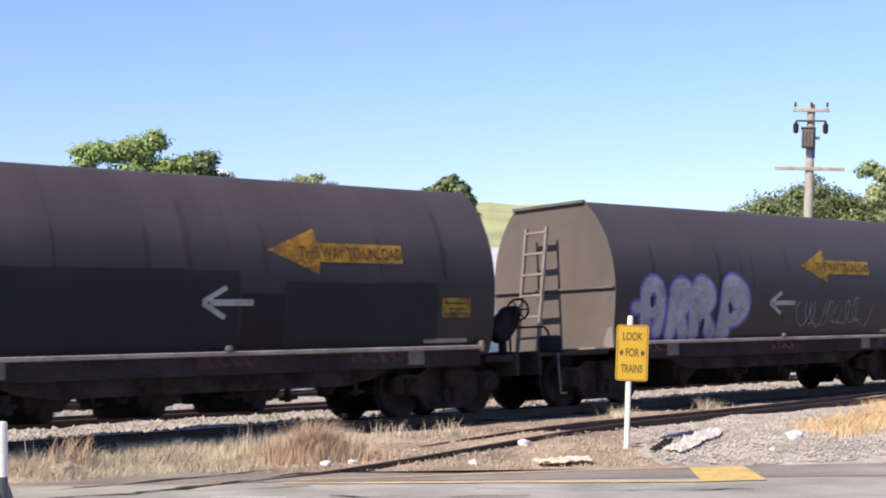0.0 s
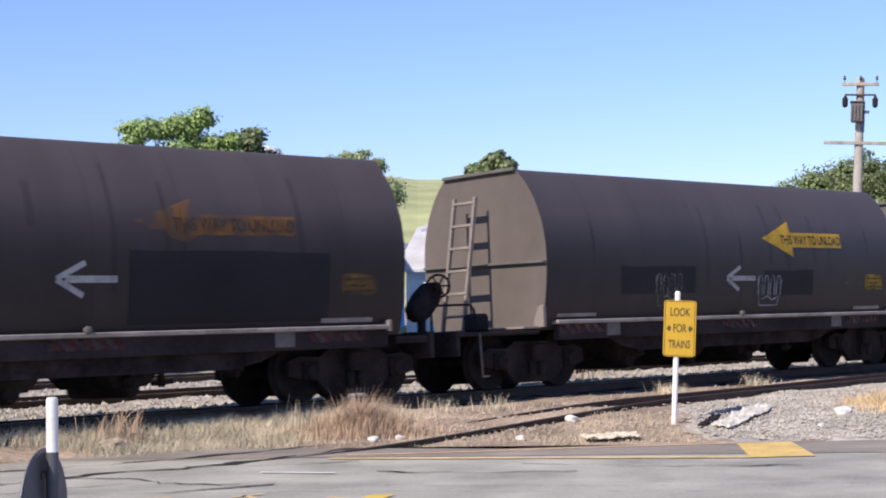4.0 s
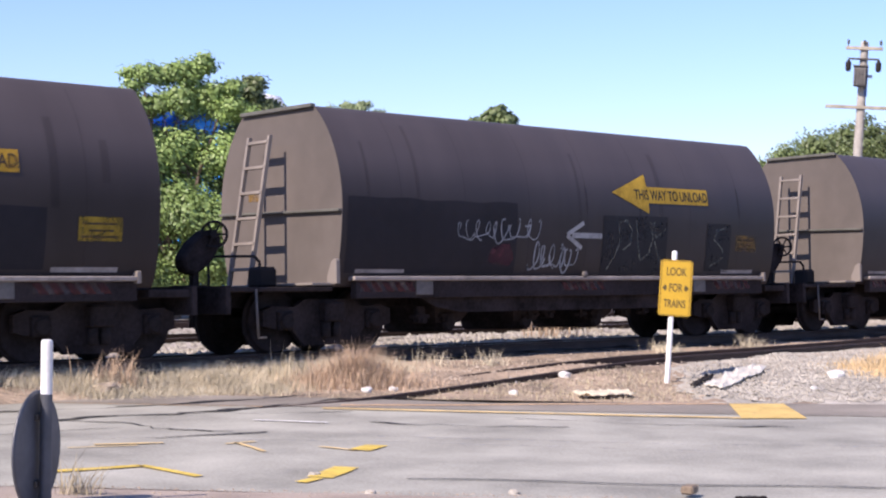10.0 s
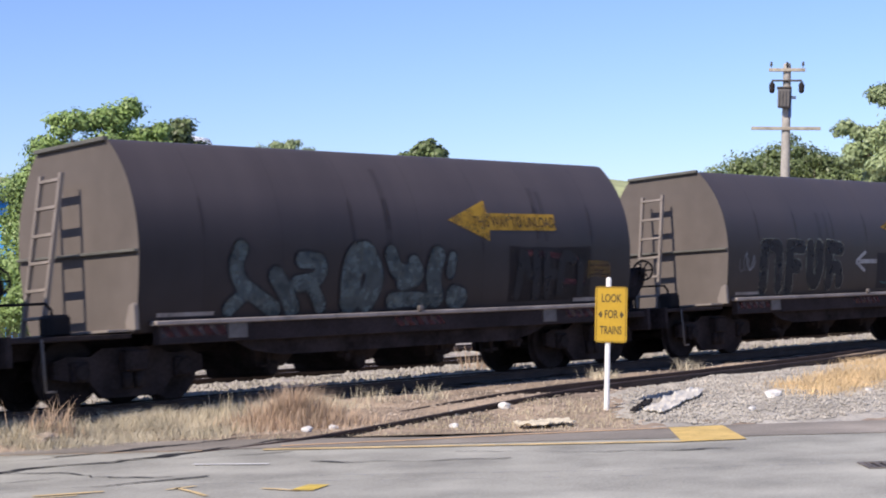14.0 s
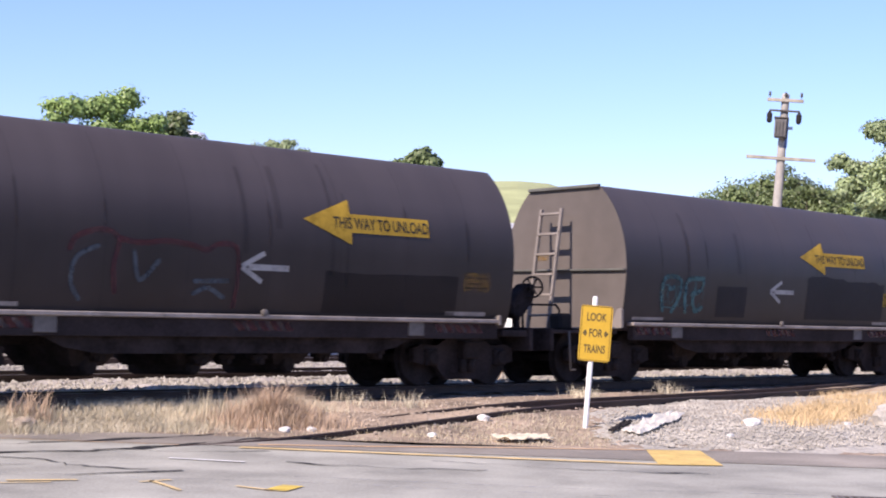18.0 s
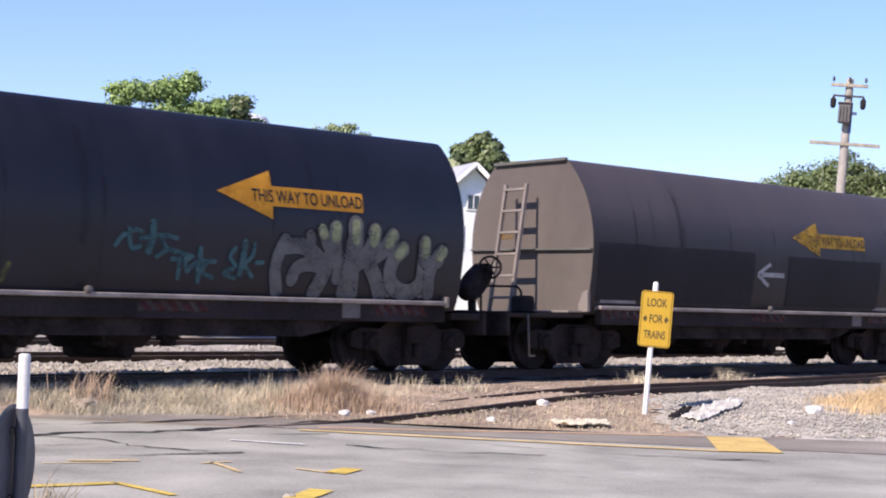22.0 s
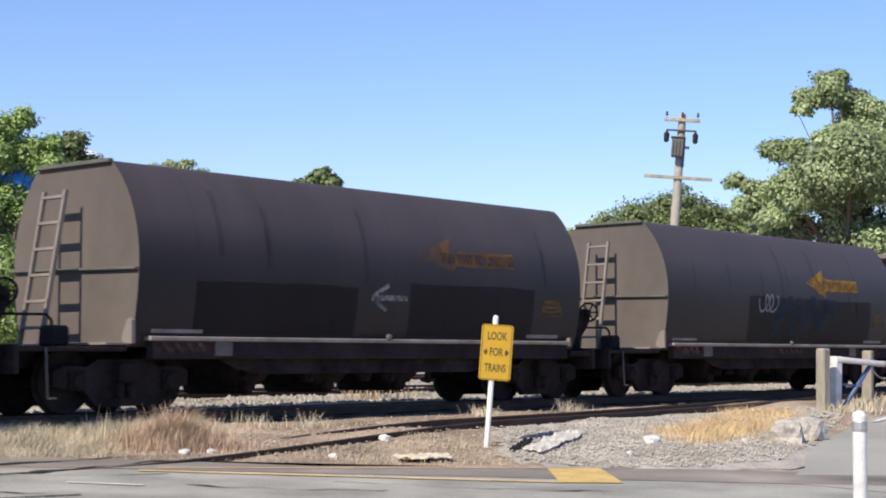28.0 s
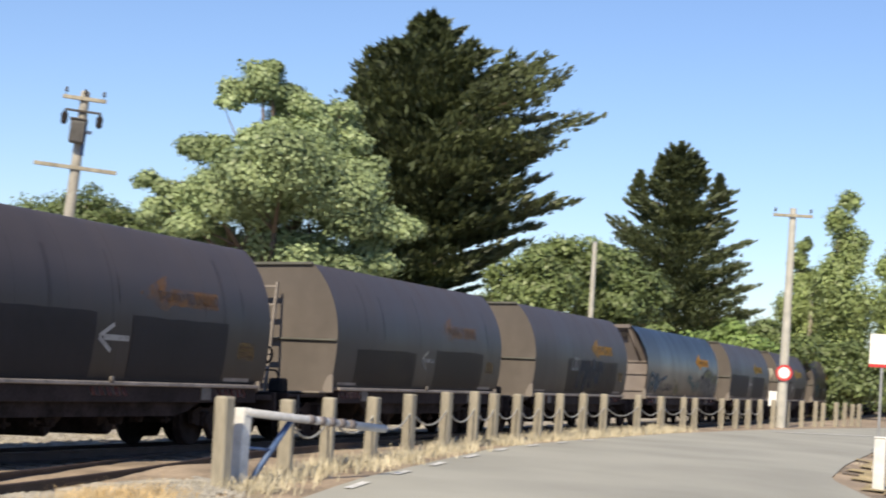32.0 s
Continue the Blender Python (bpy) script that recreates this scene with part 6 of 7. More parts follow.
def rock(name, x, y, sx, sy, sz, seed, mt, label, rz=0.0, sub=2):
    bm = bmesh.new()
    bmesh.ops.create_icosphere(bm, subdivisions=sub, radius=1.0)
    for v in bm.verts:
        n = noise.noise((v.co.x * 1.3 + seed, v.co.y * 1.3, v.co.z * 1.3)) * 0.35 + noise.noise((v.co.x * 3 + seed, v.co.y * 3, v.co.z * 3)) * 0.12
        c = v.co.normalized()
        k = max(abs(c.x), abs(c.y), abs(c.z))
        v.co = c * (0.45 + 0.55 / k * 0.8) * (1 + n)
        v.co = Vector((v.co.x * sx, v.co.y * sy, max(v.co.z, -0.4) * sz))
    o = link_bm(name, bm, mt)
    o.matrix_basis = pose(x, y, gz(x, y) + relief(x, y) + 0.3 * sz, 0, 0, rz)
    return tagged(o, label, name.replace("_", " "))


rock("boulder", 20.75, 10.82, 0.30, 0.24, 0.24, 3.1, "boulder", "pale grey broken boulder on the gravel", 20, 3)
rock("boulder", 21.75, 11.05, 0.29, 0.22, 0.23, 8.4, "boulder", "pale grey broken boulder on the gravel", -15, 3)
rock("boulder", 10.9, 16.3, 0.22, 0.16, 0.08, 5.2, "stone_soil", "flat soil-stained boulder in dry grass", 30, 3)
for i, (x, y, s) in enumerate(((18.65, 11.65, 0.10), (15.4, 14.2, 0.06), (16.2, 14.05, 0.075), (13.55, 14.85, 0.06), (13.9, 14.75, 0.05), (17.6, 11.3, 0.05), (19.9, 11.0, 0.05), (14.6, 13.45, 0.05))):
    rock("stone", x, y, s * 1.3, s, s * 0.8, 20 + i * 3.3, "stone_white", "small white stone on the ground", i * 40)


def debris():
    # crumpled sheeting on the gravel
    def crumple(name, x0, y0, x1, y1, w, amp, mt, label, seed, lift=0.05):
        n, c = 22, 7
        vs, fs = [], []
        d = Vector((x1 - x0, y1 - y0))
        q = Vector((-d.y, d.x)).normalized()
        for i in range(n + 1):
            f = i / n
            ww = w * (0.45 + 0.55 * math.sin(math.pi * (0.15 + 0.8 * f))) * (1 + 0.3 * noise.noise((f * 6, seed, 0)))
            for j in range(c + 1):
                g = j / c - 0.5
                x, y = x0 + d.x * f + q.x * ww * g, y0 + d.y * f + q.y * ww * g
                z = gz(x, y) + relief(x, y) + lift + amp * abs(noise.noise((f * 7, g * 3, seed))) + amp * 0.5 * noise.noise((f * 17, g * 9, seed))
                vs.append((x, y, z))
        k = c + 1
        fs = [(i * k + j, (i + 1) * k + j, (i + 1) * k + j + 1, i * k + j + 1) for i in range(n) for j in range(c)]
        me = bpy.data.meshes.new(name)
        me.from_pydata(vs, [], fs)
        me.materials.append(M[mt])
        o = new(name, me)
        sol = o.modifiers.new("thickness", "SOLIDIFY")
        sol.thickness = 0.012
        tagged(o, label, "debris")
    crumple("plastic_sheet", 16.8, 12.2, 18.6, 12.75, 0.34, 0.045, "plastic", "crumpled pale plastic sheet on gravel", 2)
    crumple("torn_mat", 16.7, 12.42, 17.5, 12.72, 0.11, 0.05, "black", "dark torn mat beside the plastic sheet", 5)
    crumple("cardboard", 15.15, 12.95, 15.75, 12.6, 0.42, 0.04, "plastic_warm", "flattened pale cardboard on dry soil", 9)
    b = link_bm("brick_end", boxes((-0.07, 0.07, -0.045, 0.045, 0, 0.06), bevel=0.012), "brown_block")
    b.matrix_basis = pose(9.45, 7.05, 0.03, 0, 0, 20)
    tagged(b, "broken brown brick on the red chip", "brick")
    crumple("rag", 9.62, 6.78, 9.8, 6.66, 0.07, 0.015, "black", "dark flattened rag on the red chip", 3, 0.02)
    for i, (x, y) in enumerate(((8.2, 9.55), (7.9, 8.6), (8.65, 7.95), (6.2, 6.05), (6.35, 5.85))):
        rock("pebble", x, y, 0.05, 0.04, 0.03, 40 + i, "stone", "small loose pebble by the kerb", i * 31)


# ---- grass, brush and loose stones ----
def blades(name, n, place, height, width, bend, mt, label, seed, category="grass"):
    """Many thin blades as one mesh. place(rnd) gives x, y and a size factor, or None."""
    rnd = random.Random(seed)
    vs, fs = [], []
    for _ in range(n):
        p = place(rnd)
        if p is None:
            continue
        x, y, k = p
        z = gz(x, y) + relief(x, y) - 0.02
        h = height * k * rnd.uniform(0.5, 1.15)
        a = rnd.uniform(0, 6.283)
        dx, dy = math.cos(a) * width / 2, math.sin(a) * width / 2
        b = rnd.uniform(0, 6.283)
        lx, ly = math.cos(b) * bend * h * rnd.random() + 0.12 * h, math.sin(b) * bend * h * rnd.random()
        i = len(vs)
        vs += [(x - dx, y - dy, z), (x + dx, y + dy, z), (x + lx * 0.4 + dx * 0.7, y + ly * 0.4 + dy * 0.7, z + h * 0.6), (x + lx * 0.4 - dx * 0.7, y + ly * 0.4 - dy * 0.7, z + h * 0.6), (x + lx, y + ly, z + h)]
        fs += [(i, i + 1, i + 2, i + 3), (i + 3, i + 2, i + 4)]
    me = bpy.data.meshes.new(name)
    me.from_pydata(vs, [], fs)
    me.materials.append(M[mt])
    return tagged(new(name, me), label, category, kind="stuff")


def clumps(ring, seed, count, spread, dense=1.0):
    rnd0 = random.Random(seed)
    x0, x1 = min(p[0] for p in ring), max(p[0] for p in ring)
    y0, y1 = min(p[1] for p in ring), max(p[1] for p in ring)
    centres = []
    while len(centres) < count:
        x, y = rnd0.uniform(x0, x1), rnd0.uniform(y0, y1)
        if in_ring(x, y, ring):
            centres.append((x, y, rnd0.uniform(0.55, 1.15)))
    def place(rnd):
        cx, cy, k = rnd.choice(centres)
        return cx + rnd.gauss(0, spread), cy + rnd.gauss(0, spread), k
    return place


def grasses():
    strip = [(9.6, 17.0), (10.6, 16.1), (11.5, 15.7), (12.7, 15.3), (13.6, 15.5), (14.3, 16.0), (15.0, 16.5), (15.1, 16.9), (13.5, 17.0)]
    blades("dry_grass", 19000, clumps(strip, 1, 150, 0.17), 0.17, 0.0055, 1.3, "drygrass", "pale dry grass along the track", 11)
    low = [(12.4, 15.0), (14.0, 13.3), (15.7, 12.0), (17.0, 12.6), (17.5, 13.9), (16.0, 14.1), (13.5, 14.6)]
    blades("dry_grass", 2600, clumps(low, 2, 110, 0.14), 0.075, 0.008, 1.3, "greygrass", "short dead grass on bare soil", 12)
    bank = [(18.6, 11.3), (19.4, 11.0), (21.3, 11.5), (24.0, 12.7), (26.2, 13.5), (25.2, 13.9), (22.0, 12.9), (19.6, 12.2)]
    blades("dry_grass", 7000, clumps(bank, 3, 90, 0.2), 0.18, 0.008, 1.2, "goldgrass", "golden dry grass on the gravel bank", 13)
    foot = [(26.3, 12.7), (30, 13.2), (39, 14.2), (47, 14.5), (60, 14.5), (60, 15.2), (47, 15.1), (39, 14.8), (30, 13.9), (26.2, 13.4)]
    blades("dry_grass", 6500, clumps(foot, 4, 300, 0.16), 0.22, 0.018, 0.8, "drygrass", "dry grass along the fence foot", 14)
    track_side = [(16.8, 15.7), (20, 15.9), (24, 16.2), (24, 16.6), (19, 16.5), (16.8, 16.2)]
    blades("dry_grass", 420, clumps(track_side, 5, 4, 0.13), 0.2, 0.008, 1.1, "drygrass", "scattered dry tufts beside the rails", 15)
    far = [(14, 19.6), (60, 19.6), (60, 20.6), (14, 20.6)]
    blades("dry_grass", 220, clumps(far, 8, 5, 0.16), 0.3, 0.011, 0.9, "greygrass", "sparse dry weeds on the ballast", 18)
    verge = [(39, 6.3), (46, 7.6), (60, 8.0), (72, 7.6), (70, 4), (43, 3)]
    blades("dry_grass", 4000, clumps(verge, 6, 260, 0.3), 0.12, 0.03, 0.8, "drygrass", "dry verge grass", 16)
    # the brown bush
    def bushy(rnd):
        a, r = rnd.uniform(0, 6.283), abs(rnd.gauss(0, 0.42))
        return 13.75 + 0.95 * r * math.cos(a) + 0.15 * r * math.sin(a), 15.3 - 0.7 * r * math.cos(a) + 0.5 * r * math.sin(a), max(0.2, 1.1 - 0.85 * r) * rnd.uniform(0.55, 1.1)
    blades("brown_bush", 5200, bushy, 0.52, 0.007, 0.75, "brush", "low dead reddish-brown bush", 17, "bush")
    blades("dry_grass", 900, clumps([(14.6, 15.9), (15.6, 15.9), (16.3, 16.3), (15.4, 16.6), (14.5, 16.4)], 9, 9, 0.16), 0.2, 0.006, 1.0, "drygrass", "pale dry grass beside the brown bush", 19)
    # taller dead weeds
    def weeds(cx, cy, s):
        return lambda rnd: (cx + rnd.gauss(0, s), cy + rnd.gauss(0, s), rnd.uniform(0.6, 1.2))
    blades("dead_weed", 150, weeds(11.1, 16.45, 0.16), 0.42, 0.012, 0.8, "brush", "tall dead weed stalks", 21, "weed")
    blades("dead_weed", 30, weeds(13.2, 15.9, 0.12), 0.5, 0.012, 0.25, "greygrass", "thin dead weed stalks", 22, "weed")
    blades("dead_weed", 60, weeds(22.5, 19.8, 0.25), 0.7, 0.02, 0.7, "brush", "dead weed stalks by the ballast", 23, "weed")
    blades("green_weed", 160, lambda rnd: (8.03 + rnd.gauss(0, 0.10), 6.29 + rnd.gauss(0, 0.05) - 0.0, rnd.uniform(0.5, 1)), 0.16, 0.02, 1.6, "weed", "small green weed on the island", 24, "weed")
    blades("dead_weed", 90, weeds(6.05, 9.38, 0.06), 0.35, 0.010, 0.7, "greygrass", "dead weed at the marker post", 25, "weed")


def pebbles(name, n, place, size, mt, label, seed):
    rnd = random.Random(seed)
    vs, fs = [], []
    for _ in range(n):
        p = place(rnd)
        if p is None:
            continue
        x, y, z = p
        s = size * rnd.uniform(0.5, 1.4)
        i = len(vs)
        a = rnd.uniform(0, 6.28)
        for q in range(4):
            r = s * rnd.uniform(0.7, 1.2)
            vs.append((x + r * math.cos(a + q * 1.571), y + r * math.sin(a + q * 1.571), z + s * rnd.uniform(-0.1, 0.25)))
        vs.append((x + s * rnd.uniform(-0.3, 0.3), y + s * rnd.uniform(-0.3, 0.3), z + s * rnd.uniform(0.5, 0.9)))
        fs += [(i, i + 1, i + 4), (i + 1, i + 2, i + 4), (i + 2, i + 3, i + 4), (i + 3, i, i + 4)]
    me = bpy.data.meshes.new(name)
    me.from_pydata(vs, [], fs)
    me.materials.append(M[mt])
    return tagged(new(name, me), label, "stones", kind="stuff")


def stones():
    g = [(16.4, 12.2), (18, 13.6), (21, 14.4), (24.5, 14.8), (27.5, 14.5), (28.2, 13.9), (26.8, 12.9), (22.6, 11.3), (20.5, 10.4), (18.8, 9.9), (17.2, 10.4), (16.4, 11.3)]
    def in_gravel(rnd):
        x, y = rnd.uniform(16.4, 28.2), rnd.uniform(9.9, 14.8)
        return (x, y, gz(x, y) + relief(x, y) + 0.012) if in_ring(x, y, g) else None
    pebbles("loose_stones", 22000, in_gravel, 0.024, "stone", "loose grey gravel stones", 31)
    def in_ballast(rnd):
        x, y = 7 + 50 * rnd.random() ** 1.3, rnd.choice((rnd.uniform(18.8, 21.2), rnd.uniform(21.4, 22.3), rnd.uniform(22.5, 25.5)))
        return x, y, gz(x, y) + relief(x, y) + 0.03
    pebbles("loose_stones", 24000, in_ballast, 0.05, "stone", "loose ballast stones", 32)
    def soil(rnd):
        x, y = rnd.uniform(12.4, 26), rnd.uniform(11.8, 16.6)
        return (x, y, gz(x, y) + relief(x, y) - 0.005) if 0.748 * x + 0.664 * y > 19.8 else None
    pebbles("loose_stones", 5000, soil, 0.024, "stone_soil", "small stones on the soil", 33)
    def chip(rnd):
        u, v = rnd.uniform(-9, 9), rnd.uniform(9.95, 11.5)
        x, y, _ = uv(u, v)
        return x, y, 0.13 if v < 10.8 else 0.13 - 0.12 * (v - 10.8) / 0.75
    pebbles("loose_chips", 2600, chip, 0.009, "stone_soil", "scattered loose chips", 34)


debris()
grasses()
stones()


# ---- trees ----
def leaf_cloud(centres, n, leaf, seed, droop=0.0, flat=0.6):
    """Leaf quads round cluster centres (x, y, z, radius)."""
    rng = np.random.default_rng(seed)
    c = np.array(centres)
    w = c[:, 3] ** 2
    idx = rng.choice(len(c), n, p=w / w.sum())
    d = rng.normal(size=(n, 3))
    d /= np.linalg.norm(d, axis=1)[:, None]
    r = np.clip(0.72 + 0.24 * rng.normal(size=n), 0.05, 1.35)
    pos = c[idx, :3] + d * (r * c[idx, 3])[:, None] * np.array([1, 1, flat])
    pos[:, 2] -= droop * r * c[idx, 3]
    nrm = 1.5 * d + rng.normal(size=(n, 3)) * 0.55 + np.array([0, 0, 0.4])
    nrm /= np.linalg.norm(nrm, axis=1)[:, None]
    t = np.cross(nrm, rng.normal(size=(n, 3)))
    t /= np.linalg.norm(t, axis=1)[:, None]
    b = np.cross(nrm, t)
    s = leaf * rng.uniform(0.55, 1.3, n)[:, None]
    v = np.stack([pos - t * s, pos - b * s * 0.55, pos + t * s, pos + b * s * 0.55], 1).reshape(-1, 3)
    return v, np.arange(4 * n).reshape(-1, 4)


def add_tree(name, az, D, top, blobs, n, leaf, mt, label, seed, trunk=0.25, flat=0.7, droop=0.1, sub=9, bark="bark", metres=False, deep=0.35, at=(0, 0)):
    """blobs: (degrees off the heading, height, radius) of the crown's lobes, seen from the road."""
    x, y, _ = spot(az, D)
    x, y = x + at[0], y + at[1]
    t = empty(name, pose(x, y, gz(x, y), 0, 0, -az))
    tagged(t, label, "tree", "trees behind the railway")
    rnd = random.Random(seed)
    cs, limbs = [], []
    for off, z, r in blobs:
        lx = off if metres else D * math.tan(radians(off))
        ly = rnd.uniform(-deep, deep) * r
        limbs.append((lx, ly, z))
        for _ in range(sub):
            a, e = rnd.uniform(0, 6.283), rnd.uniform(-0.6, 1.2)
            q = r * rnd.uniform(0.3, 0.8)
            cs.append((lx + q * math.cos(a) * math.cos(e), ly + 0.8 * q * math.sin(a) * math.cos(e), z + q * math.sin(e) * 0.8, r * rnd.uniform(0.5, 0.78)))
    v, f = leaf_cloud(cs, n, leaf, seed, droop, flat)
    me = bpy.data.meshes.new("crown")
    me.from_pydata(v.tolist(), [], f.tolist())
    me.materials.append(M[mt])
    o = new("crown", me)
    o.parent = t
    bm = bmesh.new()
    zt = min(z for _, _, z in limbs) * 0.7
    path = [(0, 0, -0.3), (0.05 * trunk, 0, zt * 0.5), (0.2 * trunk, 0, zt)]
    for i, (a, b) in enumerate(zip(path, path[1:])):
        tube(bm, a, b, trunk * (1 - 0.2 * i), trunk * (0.8 - 0.2 * i), seg=10)
    part("trunk", bm, bark, t)
    for lx, ly, z in limbs[::3] if len(limbs) > 12 else limbs:
        bm = bmesh.new()
        midp = (lx * 0.45, ly * 0.4, zt + (z - zt) * 0.55)
        tube(bm, path[-1], midp, trunk * 0.36, trunk * 0.2, seg=7)
        tube(bm, midp, (lx, ly, z), trunk * 0.2, trunk * 0.07, seg=7)
        for _ in range(3):
            c = rnd.choice(cs)
            tube(bm, midp, c[:3], trunk * 0.1, trunk * 0.03, seg=5)
        part("limb", bm, bark, t)
    return t


def conifer(x, y, turn, h, prof, n, boughs, seed, label, mt="leaf_dark", lop=0.0, leaders=1):
    """A broad cypress: upswept boughs made of dark sprays. prof: (share of height, reach)."""
    t = empty("conifer", pose(x, y, gz(x, y), 0, 0, turn))
    tagged(t, label, "tree", "trees behind the railway")
    rnd = random.Random(seed)
    rng = np.random.default_rng(seed)
    bm = bmesh.new()
    tube(bm, (0, 0, -0.3), (0, 0, h * 0.6), 0.55, 0.25, seg=10)
    tube(bm, (0, 0, h * 0.6), (0, 0, h * 0.97), 0.25, 0.05, seg=8)
    part("trunk", bm, "bark", t)
    V, F, count = [], [], 0
    wide = max(p[1] for p in prof)
    for i in range(boughs):
        f = prof[0][0] + (0.985 - prof[0][0]) * ((i + rnd.random()) / boughs) ** 0.85
        reach = float(np.interp(f, [p[0] for p in prof], [p[1] for p in prof])) * rnd.uniform(0.5, 1.14) + 0.2
        a = i * 2.4 + rnd.uniform(-0.5, 0.5)
        k = 1 + lop * math.cos(a)
        up = rnd.uniform(0.12, 0.36) * reach + (0.35 if f > 0.8 else 0.1)
        z0 = h * f - up * 0.7
        tip = Vector((math.cos(a) * reach * k, math.sin(a) * reach * k, z0 + up))
        root = Vector((0, 0, z0 - 0.08 * reach))
        if i % 3 == 0:
            part("bough", tube(bmesh.new(), root, root.lerp(tip, 0.8), 0.09, 0.03, seg=5, caps=False), "bark", t)
        m = int(n / boughs * (0.35 + reach / wide))
        s = rng.random(m) ** 0.55
        # each bough splits into fans, so that its edge is jagged
        fans = rng.integers(0, 5, m)
        aim = (fans - 2) * 0.16
        side = aim * reach * s + rng.normal(size=m) * 0.06 * reach
        lift = rng.normal(size=m) * 0.05 * reach * (1.15 - s) + 0.10 + 0.10 * np.abs(fans - 2) * -1
        px = root.x + (tip.x - root.x) * s * (1 - 0.10 * np.abs(fans - 2)) - math.sin(a) * side
        py = root.y + (tip.y - root.y) * s * (1 - 0.10 * np.abs(fans - 2)) + math.cos(a) * side
        pz = root.z + (tip.z - root.z) * s ** 1.7 + lift
        p = np.stack([px, py, pz], 1)
        axis = np.array([math.cos(a), math.sin(a), 0.75]) + rng.normal(size=(m, 3)) * 0.35
        axis /= np.linalg.norm(axis, axis=1)[:, None]
        b = np.cross(axis, rng.normal(size=(m, 3)))
        b /= np.linalg.norm(b, axis=1)[:, None]
        l = (0.21 * rng.uniform(0.6, 1.3, m))[:, None]
        q = np.stack([p - axis * l * 0.6, p - b * l * 0.3, p + axis * l * 1.2, p + b * l * 0.3], 1).reshape(-1, 3)
        F.append(np.arange(len(q)).reshape(-1, 4) + count)
        count += len(q)
        V.append(q)
    for i in range(leaders):
        # upright tips
        ox = (i - (leaders - 1) / 2) * 1.3
        top, low = h * (1 - 0.045 * abs(ox)), h * (0.86 - 0.03 * abs(ox))
        m = 700
        s = rng.random(m)
        ang = rng.random(m) * 6.283
        r = 0.75 * (1 - s) ** 0.8 * (0.35 + 0.65 * np.abs(np.sin(s * 14)))
        p = np.stack([ox + r * np.cos(ang), r * np.sin(ang), low + (top - low) * s], 1)
        axis = np.stack([np.cos(ang), np.sin(ang), np.full(m, 1.2)], 1)
        axis /= np.linalg.norm(axis, axis=1)[:, None]
        b = np.cross(axis, rng.normal(size=(m, 3)))
        b /= np.linalg.norm(b, axis=1)[:, None]
        q = np.stack([p - axis * 0.15, p - b * 0.07, p + axis * 0.3, p + b * 0.07], 1).reshape(-1, 3)
        F.append(np.arange(len(q)).reshape(-1, 4) + count)
        count += len(q)
        V.append(q)
    me = bpy.data.meshes.new("foliage")
    me.from_pydata(np.concatenate(V).tolist(), [], np.concatenate(F).tolist())
    me.materials.append(M[mt])
    o = new("foliage", me)
    o.parent = t


